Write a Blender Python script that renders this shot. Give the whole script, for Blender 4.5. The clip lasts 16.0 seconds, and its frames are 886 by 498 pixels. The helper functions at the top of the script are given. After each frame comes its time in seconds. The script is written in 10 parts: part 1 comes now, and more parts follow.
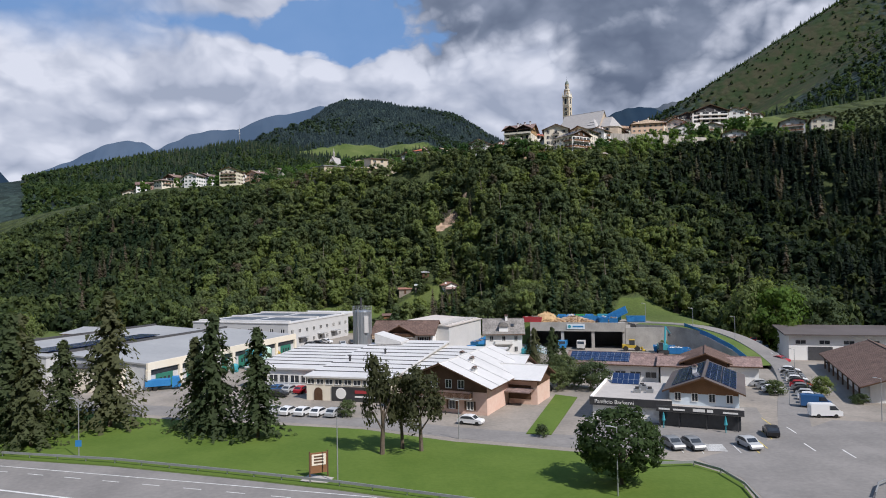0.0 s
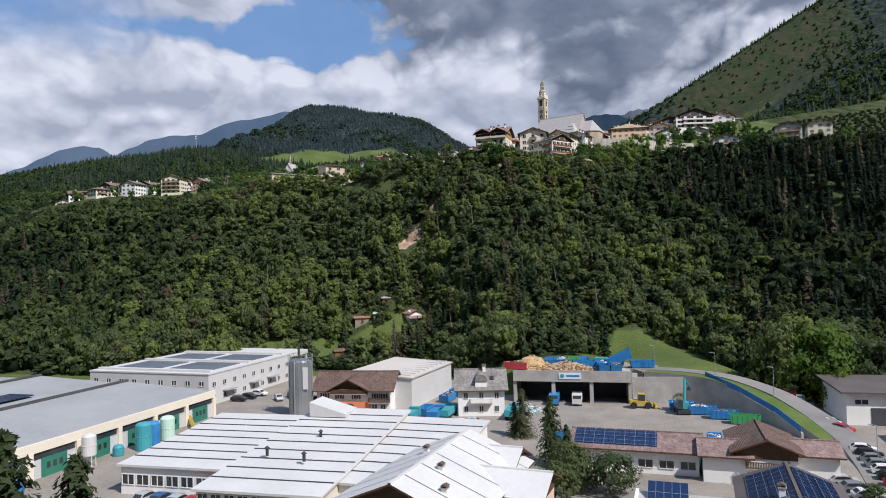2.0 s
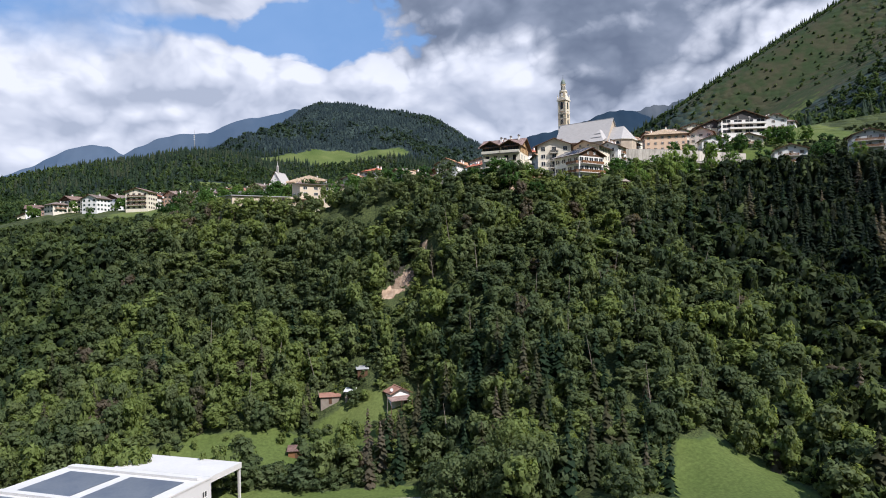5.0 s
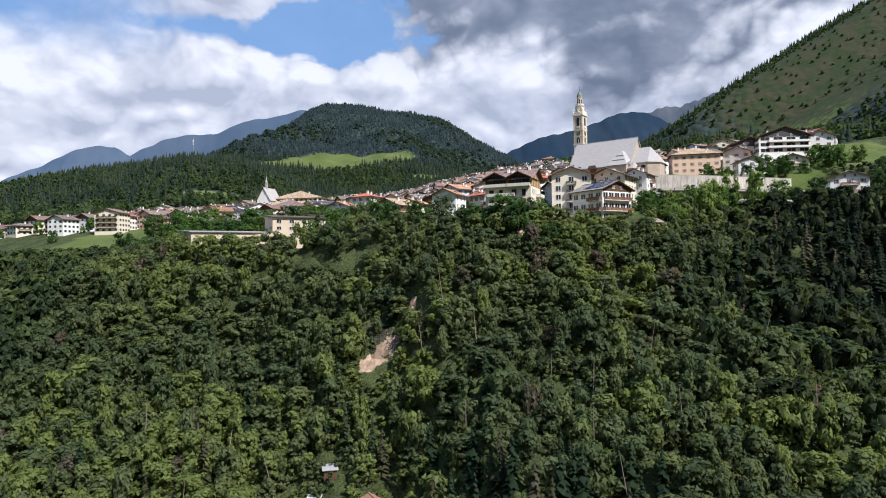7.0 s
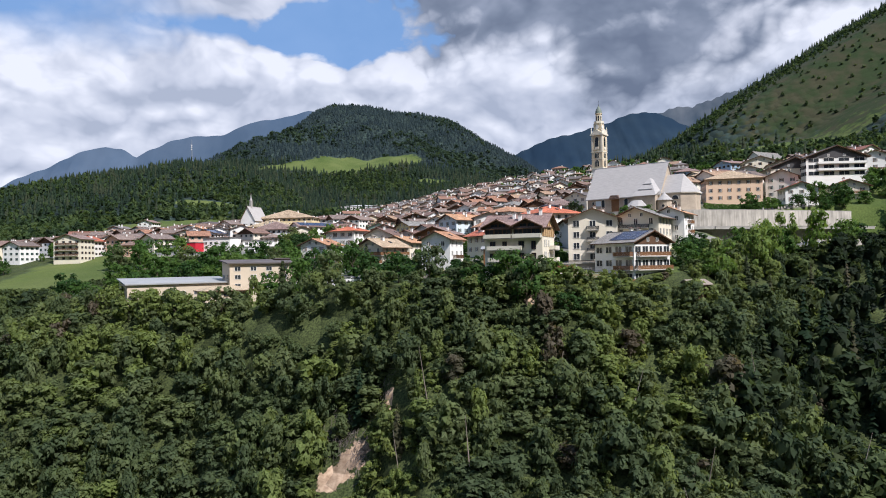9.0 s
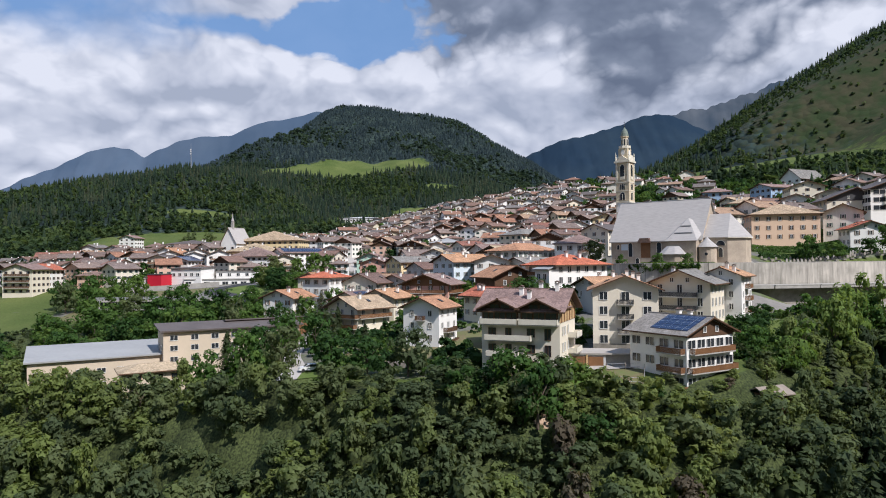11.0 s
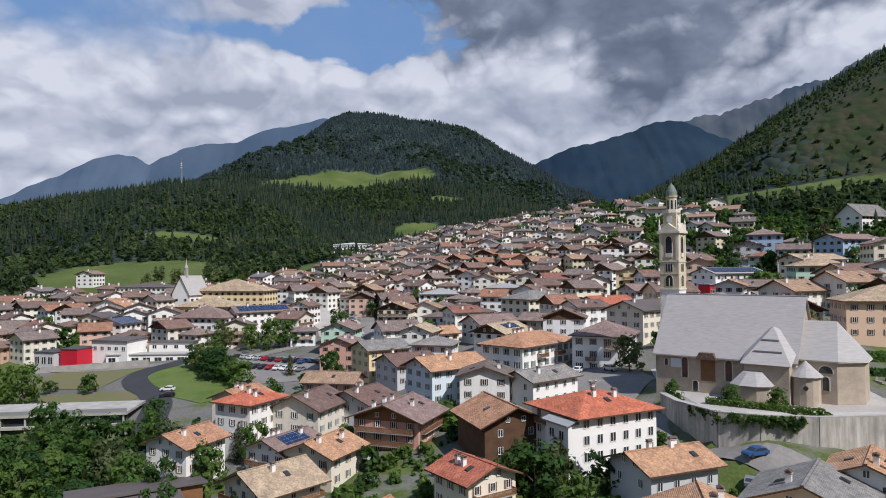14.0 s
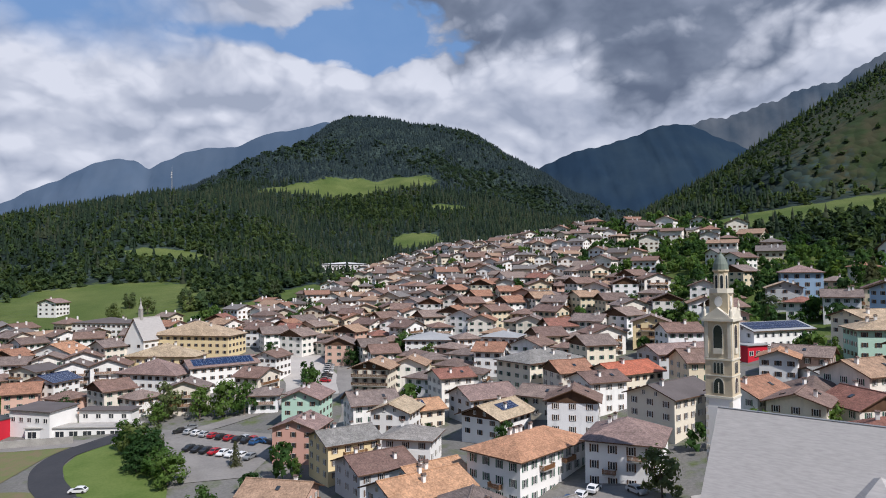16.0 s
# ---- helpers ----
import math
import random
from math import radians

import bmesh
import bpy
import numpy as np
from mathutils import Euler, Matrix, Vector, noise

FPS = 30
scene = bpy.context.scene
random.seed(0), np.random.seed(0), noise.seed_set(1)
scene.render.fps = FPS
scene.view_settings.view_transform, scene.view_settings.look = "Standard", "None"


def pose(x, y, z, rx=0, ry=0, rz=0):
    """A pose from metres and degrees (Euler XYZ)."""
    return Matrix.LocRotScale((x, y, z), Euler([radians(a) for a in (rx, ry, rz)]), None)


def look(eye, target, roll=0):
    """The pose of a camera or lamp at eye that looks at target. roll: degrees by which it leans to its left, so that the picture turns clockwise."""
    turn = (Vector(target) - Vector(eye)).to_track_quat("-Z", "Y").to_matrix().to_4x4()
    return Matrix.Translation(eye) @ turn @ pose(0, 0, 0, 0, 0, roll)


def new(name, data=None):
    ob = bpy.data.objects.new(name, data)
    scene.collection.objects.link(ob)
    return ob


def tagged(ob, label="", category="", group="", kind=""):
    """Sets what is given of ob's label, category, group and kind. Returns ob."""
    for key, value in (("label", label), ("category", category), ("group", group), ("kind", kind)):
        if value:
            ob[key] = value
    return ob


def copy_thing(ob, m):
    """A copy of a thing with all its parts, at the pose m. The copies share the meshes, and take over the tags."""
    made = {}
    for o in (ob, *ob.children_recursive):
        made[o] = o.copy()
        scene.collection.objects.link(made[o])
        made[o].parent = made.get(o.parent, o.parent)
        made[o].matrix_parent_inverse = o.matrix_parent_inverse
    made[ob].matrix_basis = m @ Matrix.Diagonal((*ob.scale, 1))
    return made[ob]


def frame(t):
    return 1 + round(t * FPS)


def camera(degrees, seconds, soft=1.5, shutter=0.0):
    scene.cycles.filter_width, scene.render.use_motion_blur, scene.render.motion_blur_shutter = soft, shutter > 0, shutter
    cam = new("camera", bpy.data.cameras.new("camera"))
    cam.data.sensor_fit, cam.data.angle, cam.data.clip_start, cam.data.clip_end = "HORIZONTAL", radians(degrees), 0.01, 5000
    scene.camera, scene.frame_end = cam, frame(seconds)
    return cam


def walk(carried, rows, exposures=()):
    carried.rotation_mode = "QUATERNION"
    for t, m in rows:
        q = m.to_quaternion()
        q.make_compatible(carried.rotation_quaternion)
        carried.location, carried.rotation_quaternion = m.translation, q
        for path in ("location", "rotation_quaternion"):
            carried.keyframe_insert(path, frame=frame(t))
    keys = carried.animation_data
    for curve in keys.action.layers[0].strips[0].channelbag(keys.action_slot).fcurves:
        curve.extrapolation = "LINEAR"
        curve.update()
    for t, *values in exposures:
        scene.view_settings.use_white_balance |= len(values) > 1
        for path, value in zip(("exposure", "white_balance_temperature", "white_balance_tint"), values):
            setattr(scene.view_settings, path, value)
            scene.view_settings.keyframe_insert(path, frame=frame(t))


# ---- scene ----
cam = camera(66.6, 16.0, 1.0)
METRES, EYE, TILT, LEAN, TURN = 365.0, 27.5, 1.0, 1.0, 0.0
ROWS = [
    (0.0, 0.0, 0.0, 0.0, -0.0, -0.0, -0.0),
    (0.5, -0.002, 0.0299, 0.0104, -3.11, 0.16, 0.14),
    (1.0, -0.001, 0.0588, 0.0151, -3.04, 0.36, 0.2),
    (1.5, 0.0015, 0.0873, 0.0157, -2.91, 0.5, 0.27),
    (2.0, 0.0048, 0.1164, 0.0164, -2.74, 0.54, 0.27),
    (2.5, 0.0084, 0.1461, 0.0162, -2.56, 0.51, 0.21),
    (3.0, 0.0124, 0.176, 0.0241, -2.38, 0.35, 0.23),
    (3.5, 0.0166, 0.205, 0.0337, -2.21, 0.3, 0.23),
    (4.0, 0.0205, 0.2341, 0.0442, -2.04, 0.21, 0.28),
    (6.5, 0.0408, 0.3805, 0.1006, -1.07, 0.25, 0.11),
    (7.0, 0.0444, 0.4095, 0.112, -0.91, 0.22, 0.04),
    (7.5, 0.0486, 0.4392, 0.1234, -0.71, 0.22, 0.03),
    (8.0, 0.0527, 0.4691, 0.1348, -0.5, 0.21, 0.05),
    (8.5, 0.0564, 0.4978, 0.1459, -0.33, 0.18, 0.04),
    (9.0, 0.0603, 0.5285, 0.158, -0.14, 0.17, -0.02),
    (11.5, 0.0774, 0.6764, 0.2135, 0.83, 0.15, -0.53),
    (12.0, 0.0809, 0.7064, 0.2245, 0.96, 0.24, -0.57),
    (12.5, 0.0844, 0.7348, 0.2354, 1.09, 0.32, -0.5),
    (13.0, 0.0878, 0.7645, 0.2467, 1.2, 0.39, -0.53),
    (13.5, 0.0913, 0.7945, 0.2585, 1.33, 0.42, -0.52),
    (14.0, 0.0947, 0.8227, 0.2691, 1.47, 0.51, -0.5),
    (14.5, 0.0983, 0.8517, 0.2802, 1.57, 0.58, -0.47),
    (15.0, 0.1016, 0.8806, 0.2914, 1.64, 0.64, -0.48),
    (15.5, 0.105, 0.9086, 0.3029, 1.72, 0.65, -0.49),
    (16.0, 0.1083, 0.9369, 0.314, 1.8, 0.69, -0.51),
]
walk(cam, [(t, pose(0, 0, EYE, TILT, LEAN, TURN) @ pose(METRES * x, METRES * y, METRES * z, 90 + pitch, roll, yaw)) for t, x, y, z, yaw, pitch, roll in ROWS],
     exposures=[(0.0, -0.02, 6000, 14), (2.0, 0.02, 6000, 14), (4.0, 0.24, 6000, 14), (6.5, 0.36, 6000, 14), (8.5, 0.30, 6000, 14), (11.5, 0.02, 6000, 14), (13.0, -0.14, 6000, 14), (14.5, -0.09, 6000, 14), (16.0, -0.04, 6000, 14)])

# ---- light ----
SUN = Vector((0.68, -0.73, 0)).normalized() * math.cos(radians(49)) + Vector((0, 0, math.sin(radians(49))))
sun = new("sun", bpy.data.lights.new("sun", "SUN"))
sun.data.energy, sun.data.angle, sun.data.color = 5.0, radians(0.6), (1.0, 0.925, 0.81)
sun.matrix_world = look(SUN * 100, (0, 0, 0))


class Nodes:
    """A short way to write node trees."""

    def __init__(self, tree):
        self.tree = tree
        tree.nodes.clear()

    def __call__(self, kind, out=0, props=(), **sockets):
        n = self.tree.nodes.new(kind)
        for key, value in dict(props).items():
            setattr(n, key, value)
        for key, value in sockets.items():
            s = n.inputs[int(key[1:])] if key[0] == "i" and key[1:].isdigit() else n.inputs[key.replace("_", " ")]
            if isinstance(value, bpy.types.NodeSocket):
                self.tree.links.new(value, s)
            else:
                s.default_value = value
        return n.outputs[out] if len(n.outputs) else None

    def ramp(self, fac, *stops):
        n = self.tree.nodes.new("ShaderNodeValToRGB")
        e = n.color_ramp.elements
        while len(e) < len(stops):
            e.new(0.5)
        for el, (p, c) in zip(e, stops):
            el.position, el.color = p, (c, c, c, 1) if isinstance(c, (int, float)) else (*c, 1)
        self.tree.links.new(fac, n.inputs[0])
        return n.outputs[0]

    def math(self, op, a, b=0.0, clamp=False):
        return self("ShaderNodeMath", props=dict(operation=op, use_clamp=clamp), i0=a, i1=b)

    def vec(self, op, a, b, out=0):
        return self("ShaderNodeVectorMath", out=out, props=dict(operation=op), i0=a, i1=b)

    def mix(self, fac, a, b, blend="MIX"):
        n = self.tree.nodes.new("ShaderNodeMix")
        n.data_type, n.blend_type = "RGBA", blend
        for i, v in ((0, fac), (6, a), (7, b)):
            if isinstance(v, bpy.types.NodeSocket):
                self.tree.links.new(v, n.inputs[i])
            else:
                n.inputs[i].default_value = (*v, 1) if isinstance(v, tuple) and len(v) == 3 else v
        return n.outputs[2]

    def noise(self, scale, detail=4, vector=None, rough=0.55, out=0):
        k = dict(Scale=scale, Detail=detail, Roughness=rough)
        if vector is not None:
            k["Vector"] = vector
        return self("ShaderNodeTexNoise", out=out, **k)


def build_world():
    world = bpy.data.worlds.new("sky")
    scene.world = world
    world.use_nodes = True
    n = Nodes(world.node_tree)
    sky = n("ShaderNodeTexSky", props=dict(sky_type="NISHITA", sun_disc=False, sun_elevation=radians(49),
            sun_rotation=math.atan2(SUN.x, SUN.y), altitude=900, air_density=1.0, dust_density=0.6, ozone_density=2.0))
    way = n("ShaderNodeTexCoord", out=0)
    part_x = n("ShaderNodeSeparateXYZ", out=0, Vector=way)
    part_z = n("ShaderNodeSeparateXYZ", out=2, Vector=way)
    flat = n.vec("MULTIPLY", way, (1.0, 1.0, 1.45))
    warp = n.vec("ADD", flat, n.vec("MULTIPLY", n.noise(4.0, 3, flat, out=1), (0.07, 0.07, 0.07)))

    def heaps(shift):
        """Rounded heaps of cloud at four sizes, about 0 to 1."""
        total = None
        for scale, share in ((5.0, 1.5), (11.0, 0.9), (24.0, 0.38), (52.0, 0.15)):
            v = n.noise(scale, 1.0, n.vec("ADD", warp, tuple(c + 0.37 * scale for c in shift)), 0.5)
            v = n.math("MULTIPLY", n.math("ABSOLUTE", n.math("SUBTRACT", v, 0.5)), share * 2.0)
            total = v if total is None else n.math("ADD", total, v)
        return total

    heap = heaps((0.0, 0.0, 0.0))
    heap_up = heaps((0.010, -0.005, 0.030))
    rag = n.noise(5.0, 9, n.vec("ADD", warp, (1.3, 0.0, 4.2)), 0.58)
    curl = n.noise(20.0, 6, n.vec("ADD", warp, (2.3, 1.0, 0.2)), 0.55)

    def spot(x, z, rx, rz, soft, ragged, fine=0.0):
        u = n.math("DIVIDE", n.math("SUBTRACT", part_x, x), rx)
        v = n.math("DIVIDE", n.math("SUBTRACT", part_z, z), rz)
        d = n.math("SQRT", n.math("ADD", n.math("MULTIPLY", u, u), n.math("MULTIPLY", v, v)))
        d = n.math("ADD", d, n.math("MULTIPLY", n.math("SUBTRACT", rag, 0.5), ragged))
        d = n.math("ADD", d, n.math("MULTIPLY", n.math("SUBTRACT", 0.55, heap), fine))
        return n("ShaderNodeMapRange", Value=d, From_Min=1.0 + soft, From_Max=1.0 - soft, To_Min=0.0, To_Max=1.0)

    # openings of blue, and the heavy grey cloud over the head of the valley
    gap = n.math("MAXIMUM", spot(-0.165, 0.330, 0.105, 0.030, 0.16, 2.8, -1.4), spot(-0.53, 0.350, 0.17, 0.052, 0.75, 3.0, -0.6))
    gap = n.math("MAXIMUM", gap, spot(-0.30, 0.322, 0.10, 0.013, 0.5, 3.0, -0.9))
    dark = n.math("MAXIMUM", spot(0.225, 0.396, 0.285, 0.098, 0.24, 1.9, -0.7), spot(0.290, 0.292, 0.130, 0.056, 0.36, 2.2, -0.9))
    veil = n.math("MAXIMUM", spot(0.10, 0.335, 0.24, 0.045, 0.6, 2.0, -0.8), spot(0.16, 0.222, 0.20, 0.022, 0.9, 2.0, -0.6))
    # bodies of the clouds: bright heads and grey undersides
    wide = n.noise(3.4, 4, n.vec("ADD", warp, (0.7, 0.2, 1.1)))
    body = n.math("ADD", n.math("MULTIPLY", n.math("SUBTRACT", heap, heap_up), 0.75), 0.52)
    body = n.math("ADD", body, n.math("MULTIPLY", n.math("SUBTRACT", wide, 0.5), 1.3))
    body = n.math("ADD", body, n.math("MULTIPLY", n.math("SUBTRACT", heap, 0.55), 0.30))
    tone = n.ramp(body, (0.10, (6.0, 6.6, 7.8)), (0.36, (7.9, 8.4, 9.5)), (0.58, (9.4, 9.8, 10.7)), (0.85, (11.9, 12.1, 12.7)))
    shade = n.ramp(body, (0.15, (1.6, 2.05, 2.95)), (0.50, (2.15, 2.7, 3.7)), (0.95, (3.3, 3.9, 5.1)))
    tone = n.mix(n.math("MULTIPLY", veil, 0.28), tone, (4.6, 5.3, 6.7))
    tone = n.mix(n.math("MULTIPLY", dark, 0.86), tone, shade)
    high = n("ShaderNodeMapRange", Value=part_z, From_Min=0.45, From_Max=0.75, To_Min=0.0, To_Max=0.36)
    cover = n.math("SUBTRACT", n.math("ADD", n.noise(3.6, 9, n.vec("ADD", warp, (3.1, 0.4, 1.7)), 0.52), n.math("MULTIPLY", curl, 0.2)), high)
    cover = n.ramp(cover, (0.36, 0.0), (0.44, 0.9), (0.52, 1.0))
    front = n("ShaderNodeMapRange", Value=part_z, From_Min=0.40, From_Max=0.50, To_Min=1.0, To_Max=0.0)
    cover = n.math("MAXIMUM", cover, front)
    cover = n.math("MULTIPLY", cover, n.math("SUBTRACT", 1.0, n.math("MULTIPLY", gap, 0.96)))
    under = n("ShaderNodeMapRange", Value=part_z, From_Min=0.36, From_Max=0.60, To_Min=1.0, To_Max=0.9)
    tone = n.mix(1.0, tone, n("ShaderNodeCombineColor", Red=under, Green=under, Blue=under), "MULTIPLY")
    blue = n.mix(0.75, sky, (3.4, 6.1, 10.6))
    col = n.mix(cover, blue, tone)
    zenith = n("ShaderNodeMapRange", Value=part_z, From_Min=0.40, From_Max=0.80, To_Min=1.0, To_Max=0.95)
    col = n.mix(1.0, col, n("ShaderNodeCombineColor", Red=zenith, Green=zenith, Blue=zenith), "MULTIPLY")
    bg = n("ShaderNodeBackground", Color=col, Strength=0.062)
    n("ShaderNodeOutputWorld", Surface=bg)


build_world()

# ---- materials ----
MATS = {}


def surface(name, paint, rough=0.8, metal=0.0, bump=None, spec=0.3, thin=0.0):
    """paint(n) returns the colour socket, and a height socket where bump is set."""
    m = bpy.data.materials.new(name)
    m.use_nodes = True
    n = Nodes(m.node_tree)
    got = paint(n)
    col, height = got if isinstance(got, tuple) and len(got) == 2 and not isinstance(got[0], float) else (got, None)
    b = n.tree.nodes.new("ShaderNodeBsdfPrincipled")
    if isinstance(col, bpy.types.NodeSocket):
        n.tree.links.new(col, b.inputs["Base Color"])
    else:
        b.inputs["Base Color"].default_value = (*col, 1)
    b.inputs["Metallic"].default_value = metal
    if isinstance(rough, (int, float)):
        b.inputs["Roughness"].default_value = rough
    b.inputs["Specular IOR Level"].default_value = spec
    if height is not None and bump:
        n.tree.links.new(n("ShaderNodeBump", Strength=bump[0], Distance=bump[1], Height=height), b.inputs["Normal"])
    out = b.outputs[0]
    if thin:
        glow = n("ShaderNodeBsdfTranslucent", Color=n.mix(1.0, col, (1.35, 1.25, 0.8), "MULTIPLY"))
        out = n("ShaderNodeMixShader", i0=thin, i1=out, i2=glow)
    n("ShaderNodeOutputMaterial", Surface=out)
    MATS[name] = m
    return m


def place(n):
    return n("ShaderNodeTexCoord", out=3)


def world_place(n):
    return n("ShaderNodeNewGeometry", out=0)


def chance(n):
    return n("ShaderNodeObjectInfo", out=5)


def worn(base, other, scale=1.5, amount=0.5, jitter=0.0):
    """Two tones mixed by noise at two sizes, in world space."""
    def paint(n):
        p = world_place(n)
        a = n.noise(scale * 0.25, 3, p)
        b = n.noise(scale * 3.0, 5, p)
        f = n.math("ADD", n.math("MULTIPLY", a, 0.6), n.math("MULTIPLY", b, 0.4))
        f = n.ramp(f, (0.38, 0.0), (0.62, 1.0))
        c = n.mix(n.math("MULTIPLY", f, amount), base, other)
        if jitter:
            r = n.ramp(chance(n), (0.0, 1 - jitter), (1.0, 1 + jitter * 0.6))
            c = n.mix(1.0, c, r, "MULTIPLY")
        return c, b
    return paint


def wall_paint(tones):
    """Plaster whose tone is picked per object, with stains and rain streaks."""
    def paint(n):
        stops = [((i + 0.0) / len(tones), t) for i, t in enumerate(tones)]
        r = n.ramp(chance(n), *stops)
        r.node.color_ramp.interpolation = "CONSTANT"
        p = world_place(n)
        st = n.noise(0.9, 5, n.vec("MULTIPLY", p, (1, 1, 0.25)))
        g = n.noise(7.0, 4, p)
        f = n.ramp(st, (0.46, 1.0), (0.78, 0.80))
        c = n.mix(1.0, r, f, "MULTIPLY")
        c = n.mix(1.0, c, n.ramp(g, (0.3, 0.93), (0.7, 1.04)), "MULTIPLY")
        return c, g
    return paint


def roof_paint(tones, row=0.33, ridge=0.25):
    """Tiles in rows: colour picked per object, mottled tile by tile, with a little moss."""
    def paint(n):
        stops = [(i / len(tones), t) for i, t in enumerate(tones)]
        r = n.ramp(chance(n), *stops)
        r.node.color_ramp.interpolation = "CONSTANT"
        p = n("ShaderNodeTexCoord", out=3)
        v = n("ShaderNodeTexVoronoi", out=1, Vector=n.vec("MULTIPLY", p, (3.2, 3.2, 3.2)), Scale=1.0)
        tile = n("ShaderNodeSeparateColor", out=0, Color=v)
        big = n.noise(0.45, 5, p)
        c = n.mix(1.0, r, n.ramp(tile, (0.0, 0.72), (1.0, 1.22)), "MULTIPLY")
        c = n.mix(1.0, c, n.ramp(big, (0.3, 0.72), (0.7, 1.15)), "MULTIPLY")
        c = n.mix(n.ramp(n.noise(0.8, 6, p), (0.58, 0.0), (0.75, 0.35)), c, (0.13, 0.12, 0.09))
        w = n("ShaderNodeTexWave", out=1, props=dict(wave_type="BANDS", bands_direction="Z"), Vector=p, Scale=1.0 / row * 1.2, Distortion=0.3)
        return c, n.math("ADD", w, tile)
    return paint


surface("plaster", wall_paint([(0.85, 0.84, 0.81), (0.80, 0.76, 0.68), (0.86, 0.85, 0.83), (0.78, 0.71, 0.57), (0.84, 0.83, 0.80),
                               (0.70, 0.61, 0.45), (0.85, 0.82, 0.76), (0.64, 0.43, 0.34), (0.84, 0.84, 0.84), (0.76, 0.70, 0.60)]), 0.9, bump=(0.25, 0.02))
surface("white_plaster", worn((0.85, 0.84, 0.82), (0.73, 0.72, 0.69), 1.0, 0.5), 0.9, bump=(0.2, 0.02))
surface("cream_plaster", worn((0.78, 0.72, 0.60), (0.68, 0.61, 0.49), 1.0, 0.5), 0.9, bump=(0.2, 0.02))
surface("beige_plaster", worn((0.60, 0.51, 0.40), (0.52, 0.44, 0.34), 1.0, 0.5), 0.9, bump=(0.2, 0.02))
surface("yellow_plaster", worn((0.78, 0.64, 0.38), (0.70, 0.57, 0.34), 1.0, 0.5), 0.9, bump=(0.2, 0.02))
surface("pink_plaster", worn((0.62, 0.36, 0.29), (0.54, 0.33, 0.27), 1.0, 0.5), 0.9, bump=(0.2, 0.02))
surface("orange_plaster", worn((0.72, 0.25, 0.13), (0.62, 0.22, 0.12), 1.0, 0.5), 0.9, bump=(0.2, 0.02))
surface("peach_plaster", worn((0.76, 0.56, 0.41), (0.70, 0.49, 0.35), 1.0, 0.5), 0.9, bump=(0.2, 0.02))
surface("blue_plaster", worn((0.36, 0.50, 0.68), (0.32, 0.44, 0.62), 1.0, 0.5), 0.9, bump=(0.2, 0.02))
surface("pale_blue_plaster", worn((0.66, 0.74, 0.80), (0.60, 0.68, 0.74), 1.0, 0.5), 0.9, bump=(0.2, 0.02))
surface("mint_plaster", worn((0.50, 0.70, 0.58), (0.45, 0.64, 0.52), 1.0, 0.5), 0.9, bump=(0.2, 0.02))
surface("red_panel", worn((0.55, 0.02, 0.04), (0.48, 0.02, 0.04), 1.0, 0.5), 0.5, bump=(0.1, 0.02))
surface("grey_render", worn((0.55, 0.56, 0.57), (0.46, 0.47, 0.48), 1.0, 0.6), 0.85, bump=(0.2, 0.02))
surface("pale_panel", worn((0.58, 0.58, 0.575), (0.50, 0.50, 0.50), 1.0, 0.5), 0.6, bump=(0.1, 0.02))
surface("concrete", worn((0.44, 0.42, 0.39), (0.28, 0.27, 0.25), 1.3, 0.8), 0.9, bump=(0.4, 0.03))
def streaked(n):
    p = world_place(n)
    a = n.noise(0.9, 6, n.vec("MULTIPLY", p, (1, 1, 0.10)), 0.65)
    b = n.noise(0.25, 4, p)
    c = n.mix(n.ramp(a, (0.36, 0.0), (0.66, 1.0)), (0.58, 0.54, 0.48), (0.30, 0.28, 0.25))
    return n.mix(n.ramp(b, (0.47, 0.0), (0.70, 0.6)), c, (0.22, 0.21, 0.18)), a


surface("stained_concrete", streaked, 0.9, bump=(0.4, 0.03))
surface("stone_wall", worn((0.36, 0.33, 0.29), (0.22, 0.20, 0.17), 3.0, 0.9), 0.95, bump=(0.9, 0.08))
surface("church_stone", worn((0.50, 0.42, 0.33), (0.36, 0.30, 0.24), 1.6, 0.9), 0.9, bump=(0.4, 0.04))
surface("tower_stone", worn((0.64, 0.55, 0.40), (0.50, 0.42, 0.30), 2.5, 0.8), 0.9, bump=(0.4, 0.04))
surface("carved_stone", worn((0.72, 0.68, 0.58), (0.60, 0.56, 0.47), 2.5, 0.7), 0.9, bump=(0.4, 0.03))
surface("roof_tiles", roof_paint([(0.180, 0.131, 0.113), (0.234, 0.158, 0.131), (0.215, 0.168, 0.150), (0.342, 0.180, 0.117), (0.186, 0.146, 0.130), (0.216, 0.144, 0.117), (0.225, 0.144, 0.117), (0.261, 0.198, 0.171), (0.270, 0.126, 0.095), (0.228, 0.180, 0.163), (0.189, 0.126, 0.108), (0.378, 0.252, 0.171)]), 0.85, bump=(0.8, 0.06))
surface("orange_tiles", roof_paint([(0.50, 0.29, 0.17), (0.46, 0.25, 0.15)]), 0.85, bump=(0.8, 0.06))
surface("red_tiles", roof_paint([(0.52, 0.16, 0.09), (0.46, 0.15, 0.09)]), 0.85, bump=(0.8, 0.06))
surface("tan_tiles", roof_paint([(0.48, 0.38, 0.26), (0.46, 0.35, 0.24)]), 0.85, bump=(0.8, 0.06))
surface("brown_tiles", roof_paint([(0.16, 0.105, 0.085), (0.19, 0.12, 0.10)]), 0.8, bump=(0.8, 0.06))
